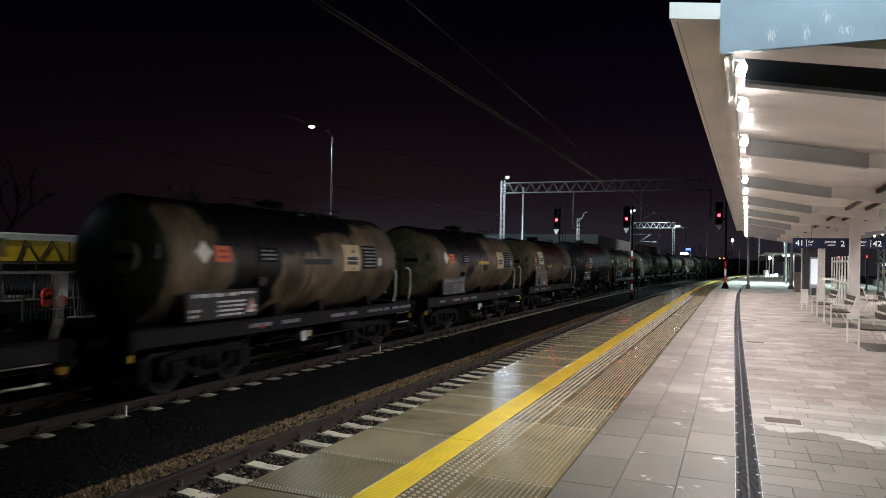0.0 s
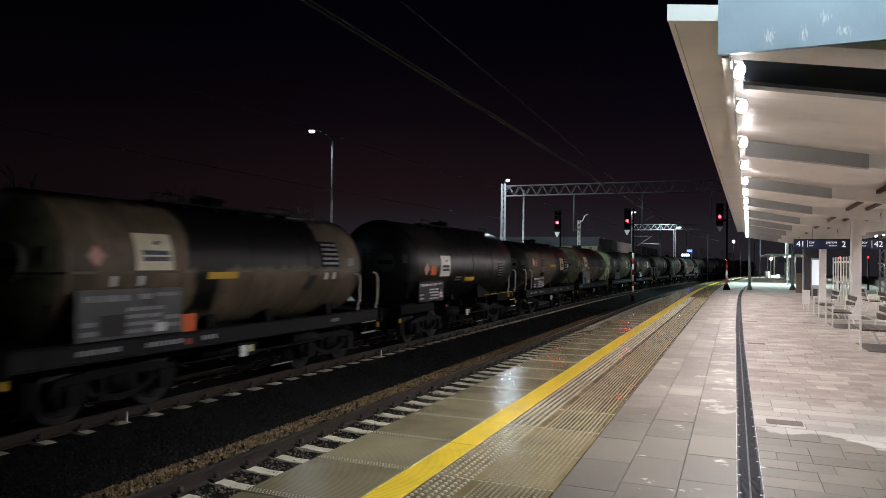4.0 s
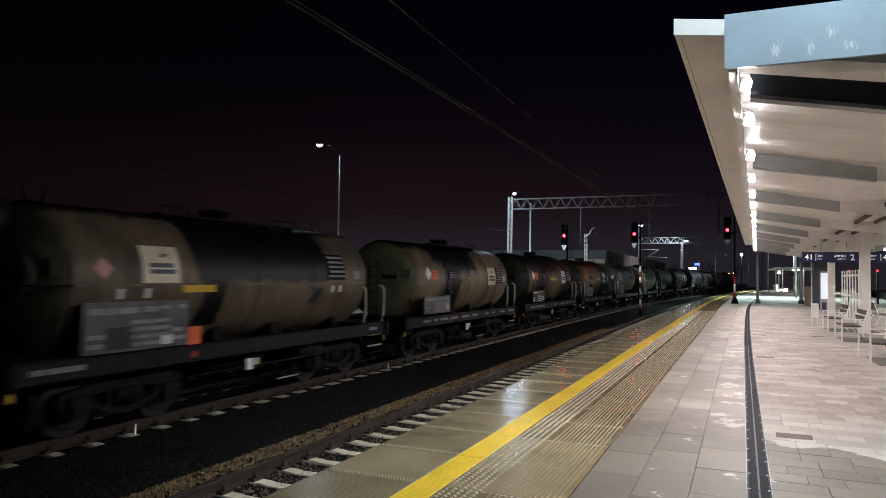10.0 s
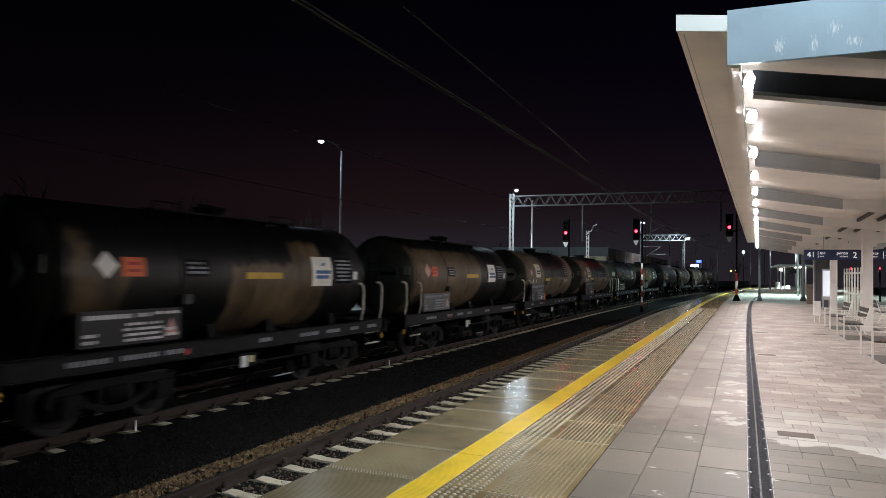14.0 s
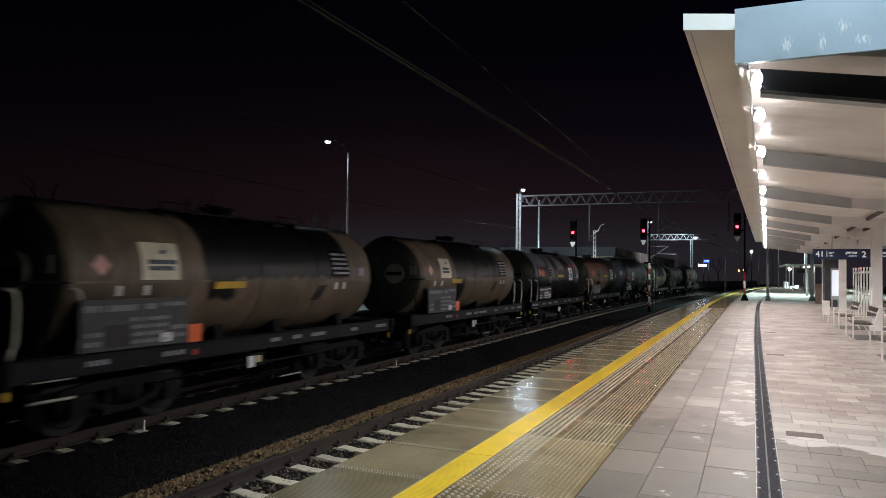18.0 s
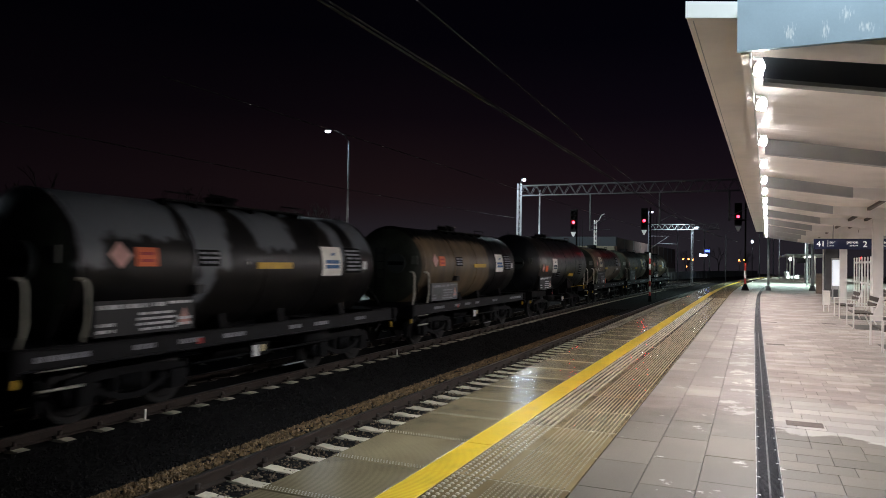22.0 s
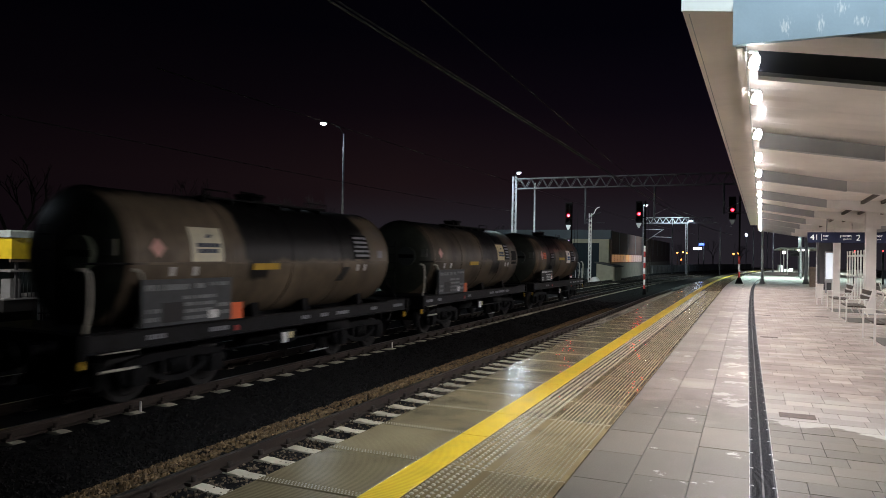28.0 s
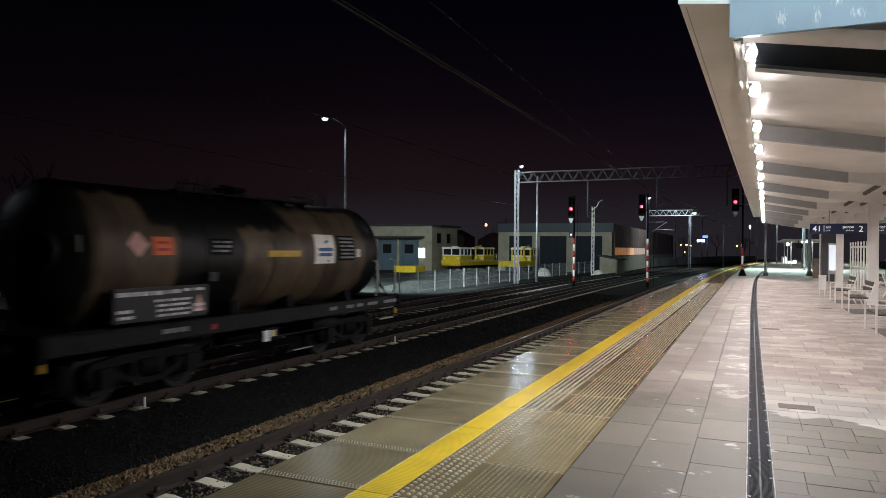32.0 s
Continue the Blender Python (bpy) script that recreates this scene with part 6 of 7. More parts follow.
for x, y, h in ((-16.5, 57.4, 8.9), (-12.0, 128, 9.5), (-9.0, 150, 9.5), (-4.2, 126, 8.0), (1.0, 140, 8.6), (4.0, 170, 9.0)):
    mm = thing("catenary_mast", "thin dark steel catenary mast", "mast", pose(x, y, -1.05), "masts")
    part("shaft", Shape().cyl((0, 0, 0), (0, 0, h), 0.11, 10, 0.07), STEEL, mm)


def wire(label, x0, pts, r=0.013, sag=0.0, group="overhead wires"):
    s = Shape()
    line = []
    for (ya, za), (yb, zb) in zip(pts, pts[1:]):
        n = 12
        for k in range(n + 1):
            y = ya + (yb - ya) * k / n
            line.append((x0 + bend(y), y, za + (zb - za) * k / n - sag * 4 * (k / n) * (1 - k / n)))
    s.tube([q for i, q in enumerate(line) if i == 0 or q[1] > line[i - 1][1] + 0.01], r, 5)
    return thing("overhead_wire", label, "wire", group=group, shape=s, material=WIRE)


WIRE = surface("weathered_copper_wire", (0.019, 0.019, 0.0205), 0.7, 0.0, scale=5, vary=0.2)
wire("thin copper contact wire over the platform track", TRACK_NEAR - 0.04, [(-12, 5.08), (53.5, 5.10), (110, 5.2)], 0.019)
wire("second copper contact wire close beside the first", TRACK_NEAR + 0.04, [(-12, 5.09), (53.5, 5.11), (110, 5.21)], 0.014)
wire("sagging catenary cable over the platform track", TRACK_NEAR, [(-12, 6.36), (10, 6.05), (20.7, 5.84), (26.5, 5.64), (53.5, 5.40), (110, 6.4)], 0.016)
wire("thin copper contact wire over the through track", TRACK_FAR, [(10, 5.15), (53.5, 5.25), (110, 5.3)], 0.012)
wire("feeder cable beside the outer track", -17.0, [(-12, 5.4), (53.5, 5.2)], 0.014, 0.35)
# small white marker posts beside the through track
for x, y in ((-9.27, 8.8), (-9.3, 17.9)):
    thing("marker_post", "short white marker post beside the rail", "marker", pose(x, y, -1.0), "marker posts",
          shape=Shape().slab(-0.014, 0.014, -0.014, 0.014, 0.0, 0.21, 0.006), material=WHITE_PAINT)

# ---------------------------------------------------------------- fence along the yard
fence = thing("fence", "low grey wire mesh fence with white posts beside the tracks", "fence")
FENCE_WIRE = surface("fence_wire", (0.20, 0.23, 0.22), 0.6, 0.2, scale=5, vary=0.2)
y = 14.0
pm = Shape().slab(-0.028, 0.028, -0.028, 0.028, -1.05, 0.36, 0.01).mesh("post")
pm.materials.append(STEEL)


def fence_x(y):
    return -18.7 + bend(y)


while y < 200:
    ob = part("post", pm, None, fence)
    ob.location = (fence_x(y), y, 0)
    ye = y + 2.5
    s = Shape()
    for z in (-0.85, -0.4, 0.0, 0.28):
        s.cyl((fence_x(y), y, z), (fence_x(ye), ye, z), 0.009, 4, caps=False)
    k = 0.12
    while k < 2.5:
        yy = y + k
        s.cyl((fence_x(yy), yy, -0.95), (fence_x(yy), yy, 0.31), 0.006, 3, caps=False)
        k += 0.12 if y < 75 else 0.3
    part("mesh_panel", s, FENCE_WIRE, fence)
    y = ye

FAR_WALL = surface("pale_concrete_panel", (0.52, 0.53, 0.47), 0.85, scale=0.8, vary=0.3)
low_wall = thing("concrete_wall", "low pale concrete panel wall along the outer side of the curve", "wall")
y = 112.0
while y < 215.0:
    a_, b_ = -19.4 + bend(y), -19.4 + bend(y + 2.9)
    part("panel", Shape().loft([[(a_, y, -1.06), (a_ + 0.12, y, -1.06), (a_ + 0.12, y, 0.45), (a_, y, 0.45)], [(b_, y + 2.9, -1.06), (b_ + 0.12, y + 2.9, -1.06), (b_ + 0.12, y + 2.9, 0.45), (b_, y + 2.9, 0.45)]], smooth=False), FAR_WALL, low_wall)
    y += 3.0

# ---------------------------------------------------------------- yard: sheds, rail machines, heaps
WALL_CREAM = surface("cream_render", (0.31, 0.292, 0.218), 0.8, scale=1.0, vary=0.2)
WALL_GREY = surface("grey_blue_cladding", (0.026, 0.040, 0.054), 0.6, scale=0.7, vary=0.2)
DOOR_BLUE = surface("blue_grey_door", (0.085, 0.13, 0.165), 0.5, scale=1.5, vary=0.2)
DOOR_DARK = surface("dark_steel_door", (0.012, 0.02, 0.027), 0.75, scale=1.2, vary=0.2, spec=0.2)
WALL_BROWN = surface("brown_brick_wall", (0.15, 0.098, 0.078), 0.85, scale=1.0, vary=0.3)
PILASTER_GREY = surface("grey_pilaster", (0.27, 0.26, 0.24), 0.8, scale=1.0, vary=0.2)
ROOF_DARK = surface("dark_roof_felt", (0.04, 0.042, 0.045), 0.8, scale=1.0, vary=0.3)
MACHINE_YELLOW = surface("machine_yellow", (0.74, 0.57, 0.03), 0.4, scale=3, vary=0.2)
GLASS_DARK, _nt, _b = nodes_of("dark_glass")
_b.inputs["Base Color"].default_value, _b.inputs["Roughness"].default_value = (0.015, 0.018, 0.02, 1), 0.06
LIT_WINDOW = glow("lit_window", (0.95, 1.0, 1.0), 3.0)
LIT_ORANGE = glow("lit_orange_window", (1.0, 0.42, 0.10), 0.20)
LIT_AMBER = glow("bright_amber_window", (1.0, 0.46, 0.12), 0.6)

shed = thing("garage_shed", "low cream garage building with blue-grey doors and a dark flat roof", "building", kind="")
part("wall", Shape().box(-50, -35.6, 78, 78.3, -1.05, 4.5).box(-35.9, -35.6, 78.3, 86, -1.05, 4.5).box(-50, -49.7, 78.3, 86, -1.05, 4.5).box(-49.7, -35.9, 85.7, 86, -1.05, 4.5), WALL_CREAM, shed)
part("roof", Shape().box(-50.4, -35.2, 77.4, 86.4, 4.5, 4.66), ROOF_DARK, shed)
part("awning", Shape().box(-50.2, -36.6, 76.2, 78, 3.0, 3.2), ROOF_DARK, shed, "thin door awning")
for k in range(4):
    x = -49.0 + 3.05 * k
    d = part("door", Shape().slab(x, x + 2.5, 77.9, 77.998, -1.0, 2.7, 0.02), DOOR_BLUE, shed, "blue-grey garage door")
    part("door_window", Shape().box(x + 0.6, x + 1.8, 77.88, 77.897, 1.1, 2.2), GLASS_DARK, d)
    part("pilaster", Shape().box(x - 0.4, x - 0.05, 77.7, 77.999, -1.0, 3.0), WALL_CREAM, shed)
for x in (-37.55, -36.95):
    part("window", Shape().slab(x, x + 0.42, 77.93, 77.998, 0.6, 1.75, 0.08), LIT_WINDOW, shed, "small lit window")
for yy in (79.5, 82.5):
    w = part("window", Shape().box(-35.598, -35.55, yy, yy + 1.1, 2.4, 3.6), GLASS_DARK, shed)
    part("window_sill", Shape().box(-35.598, -35.5, yy - 0.1, yy + 1.2, 2.3, 2.398), WALL_CREAM, w)

hall = thing("workshop_hall", "large grey-blue workshop hall with tall dark doors", "building")
part("wall", Shape().box(-29.5, -15.2, 85, 85.3, -1.05, 3.86).box(-15.5, -15.2, 85.3, 155, -1.05, 3.86).box(-29.5, -29.2, 85.3, 155, -1.05, 3.86), WALL_CREAM, hall)
part("roof_band", Shape().box(-29.5, -14.98, 84.8, 85.6, 3.86, 4.96).box(-29.5, -15.2, 85.6, 155, 3.86, 4.9), WALL_GREY, hall, "grey-blue roof edge cladding")
for x, w in ((-28.0, 2.95), (-24.0, 3.3), (-19.55, 3.2)):
    d = part("door", Shape().slab(x, x + w, 84.9, 84.998, -1.0, 3.4, 0.02), DOOR_DARK, hall, "tall dark folding door")
    for k in range(1, 4):
        part("door_rib", Shape().box(x + w * k / 4 - 0.03, x + w * k / 4 + 0.03, 84.86, 84.897, -0.9, 3.3), DOOR_DARK, d)
part("side_wall", Shape().box(-15.198, -15.0, 85.62, 155, -1.05, 4.88), WALL_BROWN, hall, "brown side wall")
part("plinth", Shape().box(-14.998, -14.95, 85.62, 155, -1.05, 1.02), WALL_CREAM, hall, "cream lower wall")
for k in range(12):
    yy = 85.9 + 2.2 * k
    part("window", Shape().box(-14.998, -14.965, yy, yy + 1.85, 1.10, 2.04), LIT_AMBER if k in (5, 6) else LIT_ORANGE, hall, "dimly lit orange window")
for k in range(10):
    yy = 91 + 7 * k
    part("pilaster", Shape().box(-14.999, -14.955, yy, yy + 0.28, 2.1, 4.86), PILASTER_GREY, hall)
lean = thing("lean_to", "low pale lean-to with a dark sloping roof beside the hall", "shed")
part("wall", Shape().loft([[(-15.7, yy, -1.05), (-13.65, yy, -1.05), (-13.65, yy, 0.62), (-15.7, yy, 0.98)] for yy in (80.2, 84.5)], smooth=False), WALL_CREAM, lean)
part("roof", Shape().loft([[(-15.95, yy, 1.03), (-13.4, yy, 0.58), (-13.4, yy, 0.70), (-15.95, yy, 1.15)] for yy in (79.9, 84.7)], smooth=False), ROOF_DARK, lean, "dark sloping roof")


def rail_machine(m, length, cabs, label, crane=True):
    """A yellow and white track maintenance vehicle, standing along its own y."""
    root = thing("rail_machine", label, "rail vehicle", m, "rail machines")
    part("deck", Shape().slab(-1.3, 1.3, 0, length, 0.95, 1.35, 0.04), MACHINE_YELLOW, root, "yellow deck")
    part("chassis", Shape().box(-1.1, 1.1, 0.2, length - 0.2, 0.62, 0.95), BLACK, root)
    for yy in (1.2, length - 1.2):
        part("wheel", Shape().cyl((-0.85, yy, 0.40), (0.85, yy, 0.40), 0.40, 20), WHEEL, root)
    part("skirt", Shape().slab(-1.29, 1.29, 0.05, length - 0.05, 0.70, 0.949, 0.02), MACHINE_YELLOW, root, "yellow side skirt")
    for a, b, pale in cabs:
        mat = WHITE_PAINT if pale else MACHINE_YELLOW
        cab = part("cab", Shape().slab(-1.28, 1.28, a, b, 1.35, 1.90, 0.03), MACHINE_YELLOW, root, "yellow cab")
        part("cab_band", Shape().box(-1.285, 1.285, a - 0.005, b + 0.005, 1.90, 2.02), WHITE_PAINT, cab, "white band under the windows")
        part("cab_roof", Shape().slab(-1.32, 1.32, a - 0.08, b + 0.08, 2.74, 2.98, 0.07), WHITE_PAINT, cab, "white cab roof")
        part("cab_glass", Shape().box(-1.20, 1.20, a + 0.08, b - 0.08, 2.02, 2.74), GLASS_DARK, cab, "dark cab windows")
        n = max(2, int((b - a) / 0.95))
        for k in range(n + 1):
            yy = a + 0.02 + (b - a - 0.22) * k / n
            for x0 in (1.20, -1.27):
                part("cab_pillar", Shape().box(x0, x0 + 0.07, yy, yy + 0.18, 2.02, 2.74), mat, cab)
        for xx in (-1.27, -0.06, 1.13):
            part("cab_pillar", Shape().box(xx, xx + 0.14, a - 0.001, a + 0.079, 2.02, 2.74), mat, cab)
        part("headlamp", Shape().cyl((-0.95, a - 0.03, 1.6), (-0.95, a + 0.02, 1.6), 0.11, 12), WHITE_PAINT, cab)
        part("headlamp", Shape().cyl((0.95, a - 0.03, 1.6), (0.95, a + 0.02, 1.6), 0.11, 12), WHITE_PAINT, cab)
        part("wiper", Shape().cyl((0.3, a - 0.02, 2.05), (0.75, a - 0.02, 2.5), 0.018, 5), BLACK, cab)
        part("roof_light", Shape().box(-0.3, 0.3, a + 0.6, a + 1.2, 2.98, 3.12), WHITE_PAINT, cab)
    part("buffer_beam", Shape().slab(-1.32, 1.32, -0.12, -0.002, 0.92, 1.35, 0.02), MACHINE_YELLOW, root)
    for x in (-1.2, -0.75, 0.45, 0.9):
        part("warning_stripe", Shape().loft([[(x, -0.125, 0.62), (x + 0.2, -0.125, 0.62), (x + 0.4, -0.125, 0.9), (x + 0.2, -0.125, 0.9)],
                                             [(x, -0.11, 0.62), (x + 0.2, -0.11, 0.62), (x + 0.4, -0.11, 0.9), (x + 0.2, -0.11, 0.9)]], smooth=False), PLATE_YELLOW, root)
    part("side_line", Shape().box(1.301, 1.31, 0.2, length - 0.2, 1.24, 1.31), WHITE_PAINT, root, "white side stripe")
    if crane:
        c = Shape().tube([(0.6, length * 0.5, 1.35), (0.6, length * 0.5, 2.9), (0.7, length * 0.5 + 1.2, 3.15), (0.8, length * 0.5 + 1.9, 2.2)], 0.13, 8)
        part("crane_arm", c, MACHINE_YELLOW, root, "folded yellow crane arm")
        part("crane_base", Shape().cyl((0.6, length * 0.5, 1.351), (0.6, length * 0.5, 1.8), 0.35, 14), MACHINE_YELLOW, root)
    rl = Shape()
    for yy in [length - 1.5, length - 1.0, length - 0.5]:
        rl.tube([(1.25, yy, 1.35), (1.25, yy, 2.1)], 0.03, 5)
    rl.tube([(1.25, length - 1.5, 2.1), (1.25, length - 0.5, 2.1)], 0.03, 5)
    part("side_rail", rl, WHITE_PAINT, root, "white side railing")
    return root


rail_machine(pose(-33.75, 79.6, -1.05, 0, 0, -7), 10.6, [(0.1, 3.0, True), (6.4, 9.3, False)], "yellow and white rail maintenance vehicle with glazed cabs")
rail_machine(pose(-25.9, 78.6, -1.05, 0, 0, -6), 5.8, [(3.4, 5.3, False)], "yellow rail crane vehicle parked in the yard")
box_car = thing("flat_container", "low yellow open container standing in the yard", "container", pose(-34.9, 69.3, -1.05))
part("box", Shape().slab(-1.35, 1.35, 0, 2.4, 0.12, 0.82, 0.05), MACHINE_YELLOW, box_car)
for k in range(5):
    part("rib", Shape().box(-1.25 + 0.58 * k, -1.15 + 0.58 * k, -0.05, -0.002, 0.15, 0.78), MACHINE_YELLOW, box_car)
part("skid", Shape().box(-1.2, 1.2, 0.1, 2.3, 0.0, 0.119), BLACK, box_car)

ROOF_PALE = surface("dull_pale_roof", (0.42, 0.50, 0.50), 0.6, scale=3, vary=0.2)
near_m = thing("track_machine", "yellow track machine with a white roof and red cable reels", "rail vehicle", pose(-24.0, 16.6, -1.05), "rail machines")
part("chassis", Shape().box(-1.2, 1.2, -0.8, 4.2, 0.6, 0.999), BLACK, near_m)
part("body", Shape().slab(-1.25, 1.25, -0.6, 3.7, 2.39, 3.11, 0.02), MACHINE_YELLOW, near_m, "yellow upper housing")
part("roof", Shape().slab(-1.32, 1.32, -0.7, 3.5, 3.112, 3.36, 0.05), ROOF_PALE, near_m, "white roof")
for ya, yb in ((0.15, 0.45), (0.95, 0.45), (0.95, 1.5), (1.9, 1.5), (2.2, 2.2), (2.6, 2.6), (3.1, 3.3)):
    part("brace", Shape().cyl((1.26, ya, 2.4), (1.26, yb, 3.1), 0.02, 5), BLACK, near_m)
part("lower_rail", Shape().box(1.12, 1.24, -0.6, 3.7, 2.28, 2.388), COVER, near_m)
part("shelf", Shape().box(0.2, 1.24, -0.6, 2.6, 1.94, 2.02), STEEL, near_m)
for yy in (-0.4, 0.9, 2.5, 3.5):
    part("post", Shape().box(1.12, 1.2, yy, yy + 0.09, 1.06, 2.28), DIMMED_STEEL, near_m)
for yy in [-0.3 + 0.16 * k for k in range(14)]:
    part("rack_bar", Shape().cyl((1.0, yy, 1.06), (1.0, yy, 1.94), 0.014, 5), MAST_STEEL, near_m)
part("cabinet", Shape().slab(0.6, 1.08, 2.0, 2.35, 1.06, 1.93, 0.02), WHITE_PAINT, near_m, "white upright cabinet")
part("cabinet", Shape().slab(0.6, 1.08, -0.5, -0.1, 1.06, 1.7, 0.02), MAST_STEEL, near_m, "white upright cabinet")
for yy, zz, rr in ((1.3, 1.2, 0.22), (1.3, 0.95, 0.2), (1.9, 0.93, 0.21)):
    part("reel", Shape().cyl((1.25, yy, zz), (1.36, yy, zz), rr, 18).cyl((1.36, yy, zz), (1.38, yy, zz), 0.05, 8), RED_PAINT, near_m, "red cable reel")
part("deck", Shape().box(-1.3, 1.23, -0.8, 4.2, 1.0, 1.055), STEEL, near_m)
part("step", Shape().box(1.24, 1.6, 2.2, 4.2, 0.26, 0.34), STEEL, near_m, "pale side step")
for yy in (2.5, 3.9):
    part("step_strut", Shape().cyl((1.3, yy, 0.3), (1.2, yy, 1.0), 0.03, 6), STEEL, near_m)
for yy in (0.6, 3.6):
    part("wheel", Shape().cyl((-0.85, yy, 0.40), (0.85, yy, 0.40), 0.40, 18), WHEEL, near_m)
# unseen lamp post added out of view to brighten the track machine
lamp_post(-20.5, 8.0, 6.5, -0.7, z0=-1.05, power=3500, colour=WARM, target=(-23.5, 19.2, 0.8), angle=70)

# slender crane folded beside the machine
CRANE = surface("ochre_crane_paint", (0.56, 0.33, 0.05), 0.45, scale=4, vary=0.2)
crane = thing("loader_crane", "folded ochre loader crane on a low base in the yard", "crane", pose(-22.5, 20.6, -1.05))
part("base", Shape().slab(-0.5, 0.5, 0.1, 1.2, 0.0, 0.62, 0.05), BLACK, crane)
part("turret", Shape().loft([[(-0.2, 0.3, 0.62), (0.2, 0.3, 0.62), (0.2, 0.85, 0.62), (-0.2, 0.85, 0.62)], [(-0.16, 0.3, 1.1), (0.16, 0.3, 1.1), (0.16, 0.62, 1.1), (-0.16, 0.62, 1.1)]], smooth=False), CRANE, crane)
part("knuckle", Shape().cyl((-0.18, 0.75, 0.98), (0.18, 0.75, 0.98), 0.15, 14), CRANE, crane)
part("main_boom", Shape().loft([[(-0.08, 0.52, 1.05), (0.08, 0.52, 1.05), (0.08, 0.72, 1.12), (-0.08, 0.72, 1.12)], [(-0.06, -0.64, 2.66), (0.06, -0.64, 2.66), (0.06, -0.50, 2.76), (-0.06, -0.50, 2.76)]], smooth=False), CRANE, crane, "ochre main boom")
part("boom_ram", Shape().cyl((0.12, 0.52, 1.25), (0.12, -0.1, 2.2), 0.03, 8), STEEL, crane, "bright steel ram")
part("outer_boom", Shape().loft([[(-0.05, -0.66, 2.72), (0.05, -0.66, 2.72), (0.05, -0.53, 2.72), (-0.05, -0.53, 2.72)], [(-0.04, -0.45, 1.12), (0.04, -0.45, 1.12), (0.04, -0.37, 1.12), (-0.04, -0.37, 1.12)]], smooth=False), CRANE, crane, "ochre outer boom")
part("hose_box", Shape().slab(-0.3, 0.1, 0.55, 0.95, 2.1, 2.75, 0.03), PLATE_NAVY, crane, "blue oil tank")
part("hose_box_post", Shape().box(-0.14, -0.06, 0.7, 0.78, 0.62, 2.1), BLACK, crane)
rack = thing("steel_rack", "rack of pale steel bars beside the crane", "rack", pose(-22.6, 19.15, -1.05))
for k in range(6):
    part("bar", Shape().cyl((0, 0.14 * k, 0.0), (0, 0.14 * k, 2.25 - 0.03 * (k % 3)), 0.03, 6), DIMMED_STEEL, rack)
for z in (0.55, 1.55):
    part("crossbar", Shape().box(-0.03, 0.03, -0.05, 0.75, z, z + 0.06), DIMMED_STEEL, rack)

# clad post with lamps on its top, over a stack of boards
lit = thing("lamp_column", "pale clad column carrying two small white lamps", "lamp", pose(-25.9, 31.0, -1.05))
part("plinth", Shape().slab(-0.55, 0.55, -0.4, 0.4, 0.0, 1.5, 0.04), BLACK, lit)
part("cladding", Shape().loft([[(-0.34, -0.2, 1.5), (0.34, -0.2, 1.5), (0.34, 0.2, 1.5), (-0.34, 0.2, 1.5)], [(-0.40, -0.22, 3.7), (0.40, -0.22, 3.7), (0.40, 0.22, 3.7), (-0.40, 0.22, 3.7)]], smooth=False), MAST_STEEL, lit, "ribbed grey cladding")
for x in (-0.2, 0.05, 0.25):
    part("cladding_rib", Shape().box(x, x + 0.05, -0.25, -0.215, 1.55, 3.68), STEEL, lit)
part("cap", Shape().slab(-0.5, 0.62, -0.75, 0.3, 3.72, 3.84, 0.02), STEEL, lit)
for x in (-0.2, 0.25):
    part("lamp", Shape().cyl((x, -0.66, 3.84), (x, -0.66, 3.95), 0.045, 10), glow("small_lamp_glow", COOL, 2.5), lit, "small white lamp")
spot_lamp("column_light", (-25.9, 30.0, 2.75), (-25.8, 30.6, -1.0), 520, COOL, 110, 0.1)
boards = thing("board_stack", "stack of shiny pale sheets lying round the lamp column", "stack", pose(-25.9, 30.1, -1.05))
GLOSS_SHEET = surface("pale_glossy_sheet", (0.62, 0.68, 0.76), 0.22, scale=3, vary=0.15, bump=0.02)
part("bearer", Shape().box(-1.9, 1.7, -0.3, 0.3, 0.0, 0.3), BLACK, boards)
for x0, x1, z, t in ((-1.3, -0.15, 0.68, -12), (0.1, 1.0, 0.72, 8), (0.45, 1.15, 0.45, 4), (0.5, 1.35, 0.33, 6), (-1.6, -0.3, 0.36, -6)):
    part("sheet", Shape().box(x0, x1, -0.45, 0.25, z, z + 0.05, pose(0, 0, 0, 14, 0, t)), GLOSS_SHEET, boards)
part("trestle", Shape().box(-1.0, 0.9, -0.1, 0.0, 0.3, 0.62), BLACK, boards)
# heaps of spoil and sleepers behind the fence
HEAP = surface("grassy_spoil_heap", (0.018, 0.023, 0.021), 0.9, scale=1.6, vary=0.5, bump=1.0, grain=12)
for k, (x, y, w, l, h) in enumerate(((-21.5, 40, 1.2, 9, 0.55), (-21.8, 50, 1.4, 8, 0.7), (-21.5, 60, 1.1, 7, 0.5), (-21, 28, 1.2, 8, 0.5))):
    q = random.Random(k)
    s = Shape()
    rings = []
    for i in range(15):
        a = i / 14
        hh = h * math.sin(math.pi * a) ** 0.6 if 0 < a < 1 else 0.0
        rings.append([(x + w * u, y + l * a, -1.06 + max(0.0, hh * (1 - u * u) + q.uniform(-0.05, 0.05) * (hh > 0))) for u in (-1, -0.7, -0.35, 0, 0.35, 0.7, 1)])
    s.loft(rings, smooth=True, closed=False, caps=False)
    thing("spoil_heap", "low overgrown spoil heap behind the fence", "heap", group="spoil heaps", shape=s, material=HEAP)
